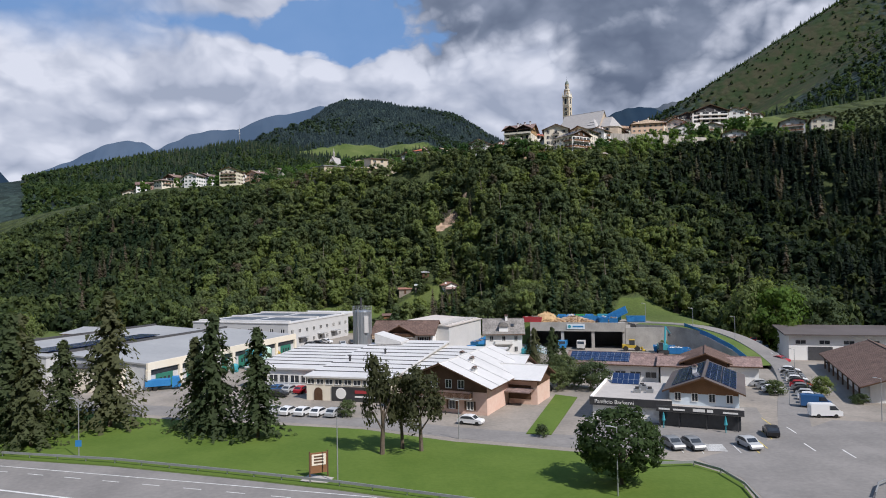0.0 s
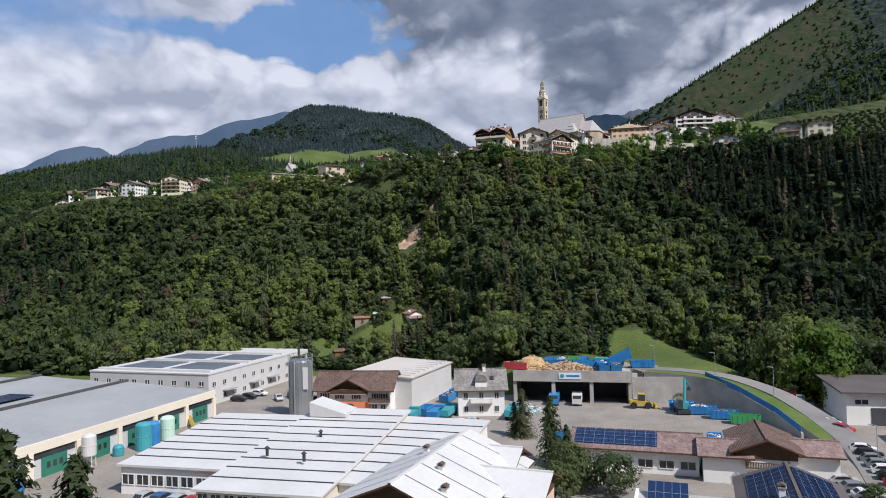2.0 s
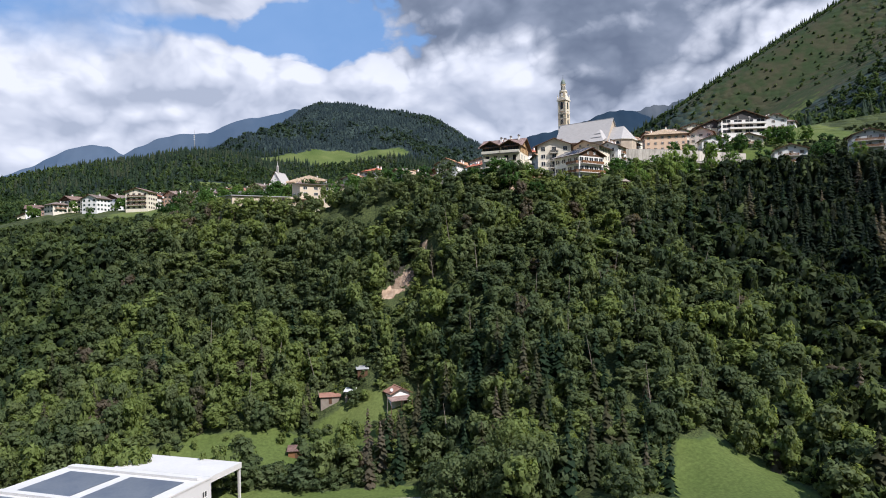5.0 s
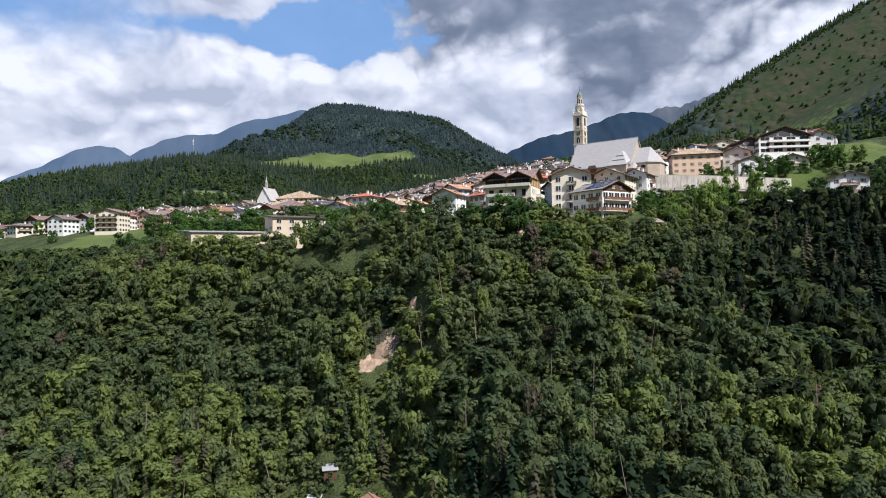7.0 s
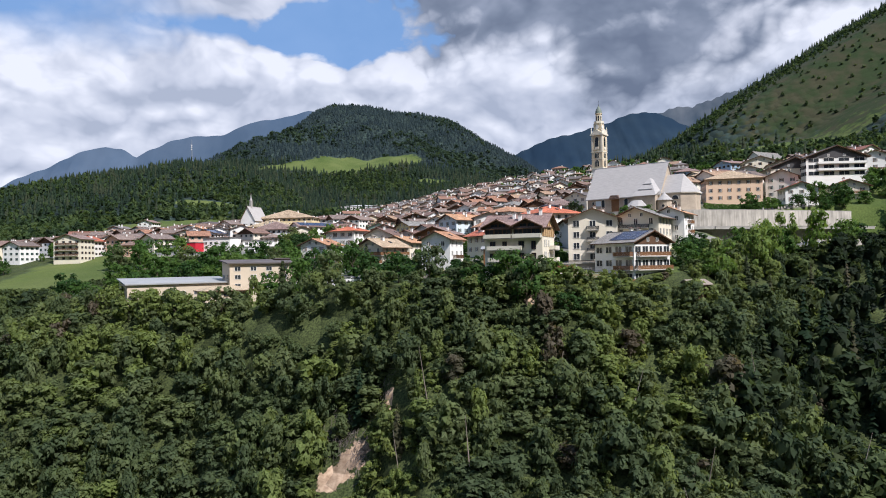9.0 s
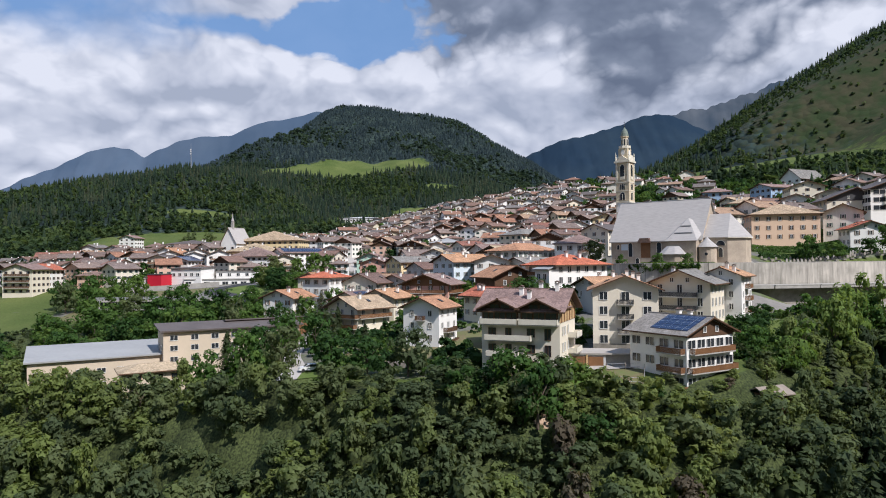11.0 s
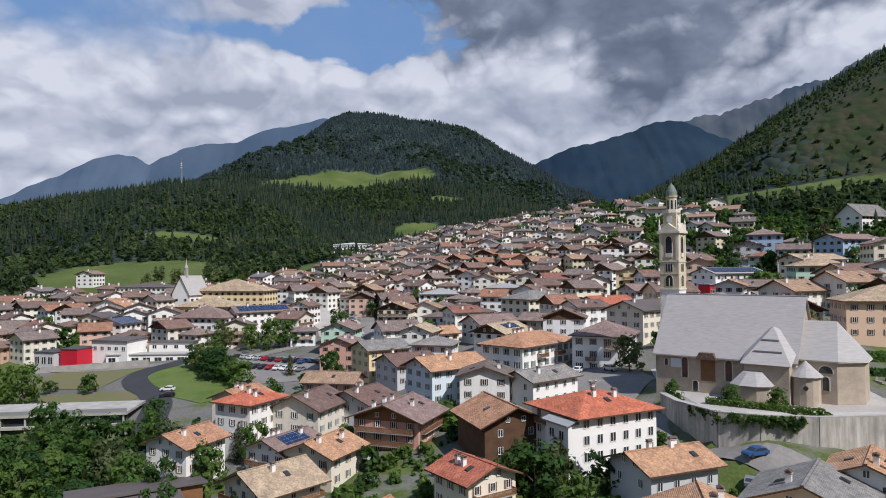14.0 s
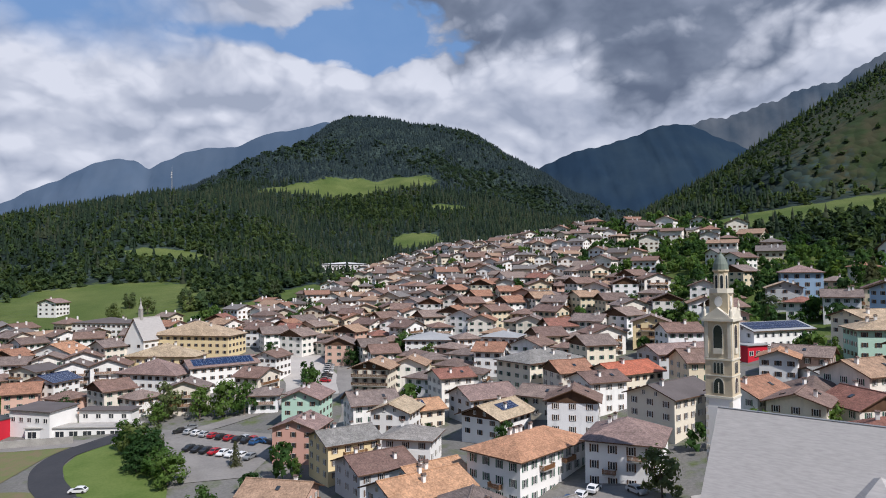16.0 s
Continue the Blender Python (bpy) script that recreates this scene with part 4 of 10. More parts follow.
def roof_window_mesh():
    if "roof_window" not in MESHES:
        s = Shape().box(-0.65, -0.45, -0.1, 0.65, 0.45, 0.07, "dark_metal")
        s.box(-0.55, -0.36, 0.07, 0.55, 0.36, 0.085, "window_glass")
        MESHES["roof_window"] = s.mesh("roof_window")
    return MESHES["roof_window"]


def balcony_shape(w, depth, wood_mat, slab="concrete", solid=False):
    s = Shape()
    s.box(-w / 2, -depth, -0.18, w / 2, 0.0, 0.0, slab)
    runs = [((-w / 2, -depth), (w / 2, -depth)), ((-w / 2, -depth), (-w / 2, 0)), ((w / 2, -depth), (w / 2, 0))]
    for (x0, y0), (x1, y1) in runs:
        l = math.hypot(x1 - x0, y1 - y0)
        flat = y0 == y1
        if solid:
            s.box(x0 - 0.06, y0 - 0.06, 0.0, x1 + 0.06, y1 + 0.06, 0.95, wood_mat)
            continue
        k = max(2, int(l / 0.22))
        for i in range(k):
            t = (i + 0.5) / k
            cx, cy = x0 + (x1 - x0) * t, y0 + (y1 - y0) * t
            a, b = (0.085, 0.02) if flat else (0.02, 0.085)
            s.box(cx - a, cy - b, 0.06, cx + a, cy + b, 0.9, wood_mat)
        s.box(x0 - 0.04, y0 - 0.04, 0.9, x1 + 0.04, y1 + 0.04, 1.0, wood_mat)
    return s


def roof_shape(w, d, eave, pitch, over, mat, hip=False, under="dark_wood", ends=None):
    """A roof whose ridge runs along y, over walls w by d; slabs with thickness."""
    rise = math.tan(radians(pitch))
    ends = over if ends is None else ends
    th = 0.26
    hw, hd = w / 2 + over, d / 2 + ends
    z0 = eave - over * rise
    zr = eave + rise * w / 2
    s = Shape()
    if hip:
        r = max(0.2, hd - hw)
        top = [(-hw, -hd, z0), (hw, -hd, z0), (hw, hd, z0), (-hw, hd, z0), (0, -r, zr), (0, r, zr)]
        fs = [(0, 1, 4), (1, 2, 5, 4), (2, 3, 5), (3, 0, 4, 5)]
        s.add([(x, y, z + th) for x, y, z in top], fs, mat)
        s.add([(x, y, z) for x, y, z in top[:4]], [(3, 2, 1, 0)], under)
        for a, b in ((0, 1), (1, 2), (2, 3), (3, 0)):
            p, q = top[a], top[b]
            s.add([p, q, (q[0], q[1], q[2] + th), (p[0], p[1], p[2] + th)], [(0, 1, 2, 3)], under)
    else:
        c, cz = 0.22, zr + th - 0.22 * rise
        line = [(-hw, z0), (0, zr), (hw, z0), (hw, z0 + th), (c, cz), (0.18, zr + th + 0.12), (-0.18, zr + th + 0.12), (-c, cz), (-hw, z0 + th)]
        n = len(line)
        vs = [(x, -hd, z) for x, z in line] + [(x, hd, z) for x, z in line]
        ends_low = [(0, 1, 7, 8), (1, 2, 3, 4), (1, 4, 5, 6, 7)]
        o = len(s.v)
        s.add(vs, ends_low + [tuple(i + n for i in f[::-1]) for f in ends_low], under)
        for i in range(n):
            j = (i + 1) % n
            s.f.append((o + n + i, o + n + j, o + j, o + i))
            s.m.append(s.slot(under if i in (0, 1, 2, 8) else mat))
    return s, zr + th


def house_walls(w, d, eave, pitch, mat, base_mat=None, hip=False, deep=4.0):
    s = Shape()
    rise = math.tan(radians(pitch)) * w / 2
    if hip:
        s.box(-w / 2, -d / 2, -deep, w / 2, d / 2, eave, mat)
    else:
        s.prism([(-w / 2, -deep), (w / 2, -deep), (w / 2, eave), (0, eave + rise), (-w / 2, eave)], -d / 2, d / 2, mat, "y")
    if base_mat:
        s.box(-w / 2 - 0.04, -d / 2 - 0.04, -deep, w / 2 + 0.04, d / 2 + 0.04, 0.9, base_mat)
    return s


SIDES = {"front": (0, 0), "right": (90, 1), "back": (180, 0), "left": (270, 1)}


def side_pose(side, w, d, u, z, out=0.0):
    turn, axis = SIDES[side]
    m = Matrix.Rotation(radians(turn), 4, "Z")
    return m @ Matrix.Translation((u, -(d / 2 if axis == 0 else w / 2) - out, z))


def house(x, y, turn, w, d, floors, label, pitch=21, wall="plaster", roof="roof_tiles", over=1.0, hip=False, storey=2.85, base=None, shut="dark_wood",
          columns=None, balconies=(), chimneys=2, gable_wood=None, z=None, group="", category="house", sides=("front", "right", "left"), win=(0.85, 1.25), shutters=True,
          solar=False, frame_mat="white_frame", attic=True, joined=False, seed=0, balcony_wood="brown_wood", solid=False, skip=()):
    """A town house at x, y: gable to the front, turned by the angle; balconies: (side, floor, centre, width)."""
    rnd = random.Random(seed + int(x * 7) + int(y * 13))
    z = lie(x, y) if z is None else z
    top = thing("house", pose(x, y, z, 0, 0, turn), label, category, group)
    joined = joined or y > 520
    if y > 440:
        a, to = radians(turn), (42 - x, 330 - y)
        seen = {"front": math.sin(a) * to[0] - math.cos(a) * to[1], "right": math.cos(a) * to[0] + math.sin(a) * to[1]}
        seen["left"], seen["back"] = -seen["right"], -seen["front"]
        sides = [s for s in ("front", "right", "left", "back") if seen[s] > 0]
        swap = {"left": "right", "right": "left"}
        balconies = [(s if s not in swap or seen[s] > 0 else swap[s], f, u, bw) for s, f, u, bw in balconies]
    eave = floors * storey + 0.3
    rise = math.tan(radians(pitch))
    part("wall", house_walls(w, d, eave, pitch, wall, base, hip), top)
    rs, ridge = roof_shape(w, d, eave, pitch, over, roof, hip)
    rf = part("roof", rs, top)
    if gable_wood and not hip:
        for a in (-1, 1):
            g = Shape()
            e = eave - 0.6
            g.prism([(-w / 2 + 0.02, e), (w / 2 - 0.02, e), (w / 2 - 0.02, eave - 0.05), (0, eave + rise * w / 2 - 0.1), (-w / 2 + 0.02, eave - 0.05)],
                    a * d / 2 - 0.09, a * d / 2 + 0.09, gable_wood, "y")
            part("gable_boarding", g, top)
    wm = window_mesh(win[0], win[1], shutters, frame_mat, shut)
    rest = Shape()
    for side in sides:
        length = w if SIDES[side][1] == 0 else d
        k = columns if columns and SIDES[side][1] == 0 else max(2, int(length / 2.9))
        for fl in range(floors):
            for c in range(k):
                if (side, fl, c) in skip:
                    continue
                u = -length / 2 + length * (c + 0.5) / k
                at = side_pose(side, w, d, u, fl * storey + 1.05, 0.03)
                if joined:
                    for x0, x1, yy, mat in ((-0.42, 0.42, -0.03, "window_glass"), (-0.86, -0.46, -0.07, shut), (0.46, 0.86, -0.07, shut)):
                        rest.add([at @ Vector(v) for v in ((x0, yy, 0), (x1, yy, 0), (x1, yy, win[1]), (x0, yy, win[1]))], [(0, 1, 2, 3)], mat)
                    rest.add([at @ Vector(v) for v in ((-0.5, -0.02, -0.08), (0.5, -0.02, -0.08), (0.5, -0.02, win[1] + 0.08), (-0.5, -0.02, win[1] + 0.08))], [(0, 1, 2, 3)], frame_mat)
                else:
                    part("window", wm, top, at=at)
        if attic and not hip and side in ("front", "back") and rise * w / 2 > 1.8:
            for u in ((-w * 0.13, w * 0.13) if w > 9 else (0,)):
                part("window", window_mesh(0.7, 0.9, False, frame_mat), top, at=side_pose(side, w, d, u, eave + 0.15, 0.12))
    if joined:
        tagged(part("window_set", rest, top), kind="stuff")
    for side, fl, u, bw in balconies:
        part("balcony", balcony_shape(bw, 1.15, balcony_wood, solid=solid), top, at=side_pose(side, w, d, u, fl * storey + 0.12))
    for i in range(chimneys):
        u = rnd.uniform(-0.3, 0.3) * w
        v = rnd.uniform(-0.35, 0.35) * d
        if hip:
            v *= 0.5
        part("chimney", chimney_mesh(), rf, at=Matrix.Translation((u, v, ridge - abs(u) * rise + 0.1)))
    if solar:
        add_solar(rf, w, d, eave, pitch, solar, over)
    elif y < 470 and not joined:
        for side, v in ((-1, rnd.uniform(-0.3, 0.0)), (1, rnd.uniform(0.0, 0.3))):
            v *= 0.4 if hip else 1.0
            at = Matrix.Translation((side * 0.27 * w, v * d, ridge - 0.27 * w * rise + 0.14)) @ Matrix.Rotation(side * radians(pitch), 4, "Y")
            part("roof_window", roof_window_mesh(), rf, "dark glazed roof window in a metal frame", at=at)
    return top


def add_solar(roof, w, d, eave, pitch, spec, over=1.0):
    """Solar panels on a roof slope. spec: (side -1 or 1, along from, along to, up from, up to), shares of the slope."""
    a, v0, v1, u0, u1 = spec
    rise = math.tan(radians(pitch))
    run = w / 2
    cols = max(1, int((v1 - v0) * d / 1.05))
    rowsn = max(1, int((u1 - u0) * run / 1.6))
    for r in range(rowsn):
        for c in range(cols):
            ua, ub = [run * (1 - (u0 + (u1 - u0) * (r + k) / rowsn)) for k in (0.03, 0.97)]
            va, vb = [d * (v0 + (v1 - v0) * (c + k) / cols - 0.5) for k in (0.03, 0.97)]
            s = Shape()
            vs = []
            for lift in (0.30, 0.42):
                vs += [(a * u, v, eave + rise * (run - u) + lift) for u, v in ((ua, va), (ua, vb), (ub, vb), (ub, va))]
            fs = [(0, 1, 2, 3), (4, 7, 6, 5), (0, 4, 5, 1), (1, 5, 6, 2), (2, 6, 7, 3), (3, 7, 4, 0)]
            s.add(vs, fs if a < 0 else [f[::-1] for f in fs], "solar")
            part("solar_panel", s, roof)


# ---- the church ----
def arch(w, h, n=8):
    """A round-headed outline from z 0 to h."""
    r = w / 2
    return [(-r, 0), (r, 0)] + [(r * math.cos(math.pi * i / n), h - r + r * math.sin(math.pi * i / n)) for i in range(n + 1)]


def arch_window(parent, at, w, h, glass="window_glass", rim="carved_stone"):
    s = Shape().prism(arch(w + 0.4, h + 0.2), -0.06, 0.05, rim, "y")
    win = part("window", s, parent, at=at)
    part("pane", Shape().prism(arch(w, h), -0.10, -0.065, glass, "y"), win)
    return win


def build_church():
    m = pose(95.63, 446.97, 103.4, 0, 0, -37.8)
    top = thing("church", m, "large stone parish church with steep grey slate roof", "church")
    hw, hl, eave, ridge = 8.8, 13.9, 8.3, 20.05
    s = Shape().prism([(-hw, -4), (hw, -4), (hw, eave), (0, ridge - 0.4), (-hw, eave)], -hl, hl, "church_stone", "x")
    part("nave_wall", s, top, "brownish stone walls of the nave")

    def slab(name, pts, th=0.3, mat="slate", parent=top):
        up = [(x, y, z + th) for x, y, z in pts]
        k = len(pts)
        sh = Shape().add(list(pts) + up, [tuple(range(k))[::-1], tuple(range(k, 2 * k))] + [(i, (i + 1) % k, k + (i + 1) % k, k + i) for i in range(k)], mat)
        return part(name, sh, parent)

    o, drop = hw + 0.7, 0.7 * (ridge - eave) / hw
    for a in (-1, 1):
        pts = [(-hl - 0.5, a * o, eave - drop), (hl + 0.5, a * o, eave - drop), (hl + 0.5, 0, ridge), (-hl - 0.5, 0, ridge)]
        slab("nave_roof", pts if a < 0 else pts[::-1])
    part("ridge_cap", Shape().tube((-hl - 0.5, 0, ridge + 0.32), (hl + 0.5, 0, ridge + 0.32), 0.14, "galvanised", 6), top)
    # choir with a three-sided end
    cw, ce, cr, c1 = 6.4, 8.8, 15.5, 22.0
    plan = [(hl, -cw), (c1 - 1.5, -cw), (c1 + 2.6, -2.8), (c1 + 2.6, 2.8), (c1 - 1.5, cw), (hl, cw)]
    part("choir_wall", Shape().prism(plan, -4, ce, "church_stone"), top, "pale brown stone walls of the choir")
    e = [(hl - 0.1, -cw - 0.6), (c1 - 1.2, -cw - 0.6), (c1 + 3.2, -3.0), (c1 + 3.2, 3.0), (c1 - 1.2, cw + 0.6), (hl - 0.1, cw + 0.6)]
    z0 = ce - 0.5
    rv = [(x, y, z0) for x, y in e] + [(hl - 0.1, 0, cr), (19.7, 0, cr)]
    part("choir_roof", Shape().add(rv, [(0, 1, 7, 6), (1, 2, 7), (2, 3, 7), (3, 4, 7), (4, 5, 6, 7), (5, 4, 3, 2, 1, 0)], "slate"), top)
    part("choir_cornice", Shape().prism([(x + 0.0, y * 0.985) for x, y in e], ce - 0.75, ce - 0.5, "carved_stone"), top)
    # side chapel with a pyramid roof
    x0, x1, y0 = 4.6, 13.7, -11.9
    part("chapel_wall", Shape().box(x0 + 0.6, y0, -4, x1 - 0.3, -hw + 0.2, 7.4, "church_stone"), top)
    apex = (9.25, -5.5, 14.4)
    base = [(x0, y0 - 0.6, 7.4), (x1 + 0.2, y0 - 0.6, 7.4), (x1 + 0.2, -2.2, 12.0), (x0, -2.2, 12.0)]
    part("chapel_roof", Shape().add(base + [apex], [(0, 1, 4), (1, 2, 4), (2, 3, 4), (3, 0, 4), (3, 2, 1, 0)], "slate"), top)
    for z, w in ((9.6, 2.6), (11.7, 1.6)):
        y = y0 - 0.6 + (z - 7.4)
        part("snow_guard", Shape().box(9.25 - w, y - 0.14, z + 0.05, 9.25 + w, y + 0.02, z + 0.32, "galvanised"), top)
    # round chapel in the corner of nave and choir
    def half_round(cx, cy, r, zt, zr):
        w = part("apse_wall", Shape().lathe([(r, -4), (r, zt)], "church_stone", 14, (cx, cy)), top)
        part("apse_roof", Shape().lathe([(r + 0.5, zt - 0.1), (r * 0.5, zt + (zr - zt) * 0.55), (0.05, zr)], "slate", 14, (cx, cy)), top)
        part("apse_window", Shape().lathe([(0.45, 0), (0.45, 0.12)], "window_glass", 10), w, at=Matrix.Translation((cx + 0.5, cy - r * 0.985, zt * 0.62)) @ Matrix.Rotation(radians(90), 4, "X"))
    half_round(15.6, -8.9, 2.6, 5.6, 8.4)
    # low octagonal annex
    oct_plan = [(6.9 + 3.6 * math.cos(math.pi * (i + 0.5) / 4), -12.9 + 2.4 * math.sin(math.pi * (i + 0.5) / 4)) for i in range(8)]
    part("annex_wall", Shape().prism(oct_plan, -4, 3.6, "church_stone"), top)
    ov = [(6.9 + 4.2 * math.cos(math.pi * (i + 0.5) / 4), -12.9 + 3.0 * math.sin(math.pi * (i + 0.5) / 4), 3.5) for i in range(8)]
    it = [(6.9 + 1.9 * math.cos(math.pi * (i + 0.5) / 4), -12.3 + 0.9 * math.sin(math.pi * (i + 0.5) / 4), 5.9) for i in range(8)]
    part("annex_roof", Shape().add(ov + it, [(i, (i + 1) % 8, 8 + (i + 1) % 8, 8 + i) for i in range(8)] + [tuple(range(8, 16))], "slate"), top)
    # fresco niche with its hood, windows and door
    part("fresco", Shape().box(-4.3, -hw - 0.06, 2.6, -1.3, -hw, 7.2, "brown_wood"), top, "faded painted fresco on the wall")
    part("fresco_hood", Shape().prism([(-4.9, 7.2), (-0.7, 7.2), (-1.4, 8.6), (-4.2, 8.6)], -hw - 1.3, -hw + 0.4, "brown_tiles", "y"), top)
    for x, z, w, h in ((-7.6, 3.0, 1.2, 4.2), (1.4, 3.0, 1.3, 4.2), (-5.4, 0.3, 1.0, 2.2)):
        arch_window(top, Matrix.Translation((x, -hw - 0.02, z)), w, h)
    arch_window(top, Matrix.Translation((18.6, -cw - 0.02, 2.6)), 1.1, 2.6)
    arch_window(top, Matrix.Translation((18.6, -cw - 0.02, 5.9)), 2.4, 1.4)
    arch_window(top, Matrix.Translation((-11.6, -hw - 0.02, 5.3)), 0.7, 1.4)
    part("sundial", Shape().box(-10.6, -hw - 0.09, 5.0, -8.4, -hw - 0.03, 6.9, "pale_blue_plaster"), top, "pale blue painted sundial panel")
    for x in (-13.8, 4.3):
        part("downpipe", Shape().tube((x, -hw - 0.18, -1), (x, -hw - 0.18, eave - 0.4), 0.09, "galvanised", 6), top)
    return top


def build_tower():
    top = thing("bell_tower", pose(87.2, 461.3, 103.3, 0, 0, -38), "tall pale stone bell tower with belfry, lantern and dome", "tower")
    top.matrix_world = top.matrix_world @ Matrix.Diagonal((0.70, 0.70, 1.0, 1.0))
    h = 3.25
    part("shaft", Shape().box(-h, -h, -4, h, h, 21.2, "white_plaster"), top, "whitewashed lower shaft")
    q = Shape()
    for a in (-1, 1):
        for i in range(16):
            l = 0.75 if i % 2 else 0.45
            q.box(a * h - (l if a > 0 else -0.0) - (0.0 if a > 0 else 0.05), -h - 0.05, 0.4 + i * 1.3, a * h + (0.05 if a > 0 else l), -h + 0.3, 1.25 + i * 1.3, "carved_stone")
    tagged(part("quoin_work", q, top), kind="stuff")
    part("string_course", Shape().box(-h - 0.25, -h - 0.25, 21.2, h + 0.25, h + 0.25, 21.6, "carved_stone"), top)
    stage = part("window_stage", Shape().box(-h, -h, 21.6, h, h, 27.8, "tower_stone"), top, "cream stone stage with twin windows")
    part("string_course", Shape().box(-h - 0.2, -h - 0.2, 27.8, h + 0.2, h + 0.2, 28.1, "carved_stone"), top)
    part("string_course", Shape().box(-h - 0.12, -h - 0.12, 25.0, h + 0.12, h + 0.12, 25.2, "carved_stone"), top)
    belfry = part("belfry", Shape().box(-h, -h, 28.1, h, h, 35.0, "tower_stone"), top, "cream stone belfry with arched openings")
    for i in range(4):
        r = Matrix.Rotation(radians(90 * i), 4, "Z")
        arch_window(stage, r @ Matrix.Translation((0, -h - 0.02, 22.1)), 2.3, 2.6)
        part("mullion", Shape().box(-0.1, -h - 0.2, 22.1, 0.1, -h - 0.08, 24.0, "carved_stone"), stage, at=r)
        for x in (-0.85, 0, 0.85):
            arch_window(stage, r @ Matrix.Translation((x, -h - 0.02, 25.5)), 0.6, 1.9)
        arch_window(belfry, r @ Matrix.Translation((0, -h - 0.02, 29.0)), 2.1, 4.9)
        part("railing", Shape().box(-1.1, -h - 0.3, 28.9, 1.1, -h - 0.15, 29.9, "carved_stone"), belfry, at=r)
        for a in (-1, 1):
            part("pilaster", Shape().box(a * 2.75 - 0.4, -h - 0.16, 28.2, a * 2.75 + 0.4, -h, 34.6, "carved_stone"), belfry, at=r)
        part("pediment", Shape().prism([(-3.7, 35.0), (3.7, 35.0), (0, 37.0)], -h - 0.5, -h + 1.2, "carved_stone", "y"), top, at=r)
        c = Shape().lathe([(0.95, 0), (0.95, 0.1)], "white_frame", 18)
        part("clock_face", c, top, at=r @ Matrix.Translation((0, -2.32, 38.0)) @ Matrix.Rotation(radians(90), 4, "X"))
    part("cornice", Shape().prism([(-3.9, -3.9), (3.9, -3.9), (3.9, 3.9), (-3.9, 3.9)], 34.6, 35.1, "carved_stone"), top)
    part("clock_stage", Shape().prism([(-2.25, -2.25), (2.25, -2.25), (2.25, 2.25), (-2.25, 2.25)], 35.1, 39.4, "tower_stone"), top)
    for a in (-1, 1):
        for b in (-1, 1):
            part("pinnacle", Shape().lathe([(0.42, 35.1), (0.42, 36.4), (0.2, 36.8), (0.32, 37.2), (0.03, 38.2)], "carved_stone", 8, (a * 3.2, b * 3.2)), top)
    part("gallery", Shape().lathe([(2.4, 39.0), (3.0, 39.5), (3.0, 40.3), (2.7, 40.3), (2.7, 39.6), (1.0, 39.6)], "carved_stone", 8), top)
    lantern = part("lantern", Shape().lathe([(1.75, 39.5), (1.75, 43.1), (2.05, 43.3), (2.05, 43.6), (1.7, 43.6)], "tower_stone", 8), top)
    for i in range(8):
        r = Matrix.Rotation(radians(45 * i + 22.5), 4, "Z")
        arch_window(lantern, r @ Matrix.Translation((0, -1.64, 40.2)), 0.65, 2.4)
    part("dome", Shape().lathe([(1.95, 43.6), (1.75, 44.6), (1.25, 45.5), (0.7, 46.1), (0.3, 46.4), (0.18, 46.8)], "copper_green", 16), top, "grey-green metal dome")
    part("cross", Shape().tube((0, 0, 46.6), (0, 0, 48.9), 0.06, "dark_metal", 6).tube((-0.5, 0, 48.3), (0.5, 0, 48.3), 0.05, "dark_metal", 6).lathe([(0.05, 46.8), (0.28, 47.1), (0.05, 47.4)], "dark_metal", 8), top)


build_church()
build_tower()


def wall_run(name, pts, top, bottom, thick, mat, label, cap="concrete"):
    """A wall along points of the plan; top and bottom may be functions of the place."""
    s = Shape()
    for (xa, ya), (xb, yb) in zip(pts, pts[1:]):
        l = math.hypot(xb - xa, yb - ya)
        nx, ny = -(yb - ya) / l * thick / 2, (xb - xa) / l * thick / 2
        za, zb = [top(x, y) if callable(top) else top for x, y in ((xa, ya), (xb, yb))]
        ba, bb = [bottom(x, y) if callable(bottom) else bottom for x, y in ((xa, ya), (xb, yb))]
        v = [(xa - nx, ya - ny, ba), (xb - nx, yb - ny, bb), (xb + nx, yb + ny, bb), (xa + nx, ya + ny, ba),
             (xa - nx, ya - ny, za), (xb - nx, yb - ny, zb), (xb + nx, yb + ny, zb), (xa + nx, ya + ny, za)]
        s.add(v, [(3, 2, 1, 0), (4, 5, 6, 7), (0, 1, 5, 4), (1, 2, 6, 5), (2, 3, 7, 6), (3, 0, 4, 7)], mat)
        v = [(x + (1.25 * nx if i in (2, 3, 6, 7) else -1.25 * nx) * 0.4, y, z) for i, (x, y, z) in enumerate(v)]
        s.add([(p[0], p[1], za + 0.004) for p in v[:4]] + [(p[0], p[1], za + 0.2) for p in v[:4]], [(4, 5, 6, 7), (0, 1, 5, 4), (1, 2, 6, 5), (2, 3, 7, 6), (3, 0, 4, 7)], cap) if za == zb else None
    return setting(name, s, label, "wall")


wall_run("wall_churchyard", [(77.4, 438), (78, 430), (82, 420.4), (88, 417.4), (97, 415.6), (110, 416.8), (125, 419.4), (140, 424.4), (172, 436.4)], 104.2, 86.0, 0.9, "stained_concrete", "weathered grey concrete retaining wall below the church")
wall_run("wall_road", [(101, 413.0), (112, 413.8), (125, 416.6), (141, 421.6), (176, 434.0)], 97.5, 86.0, 0.9, "stone_wall", "reddish stone retaining wall under the walkway")
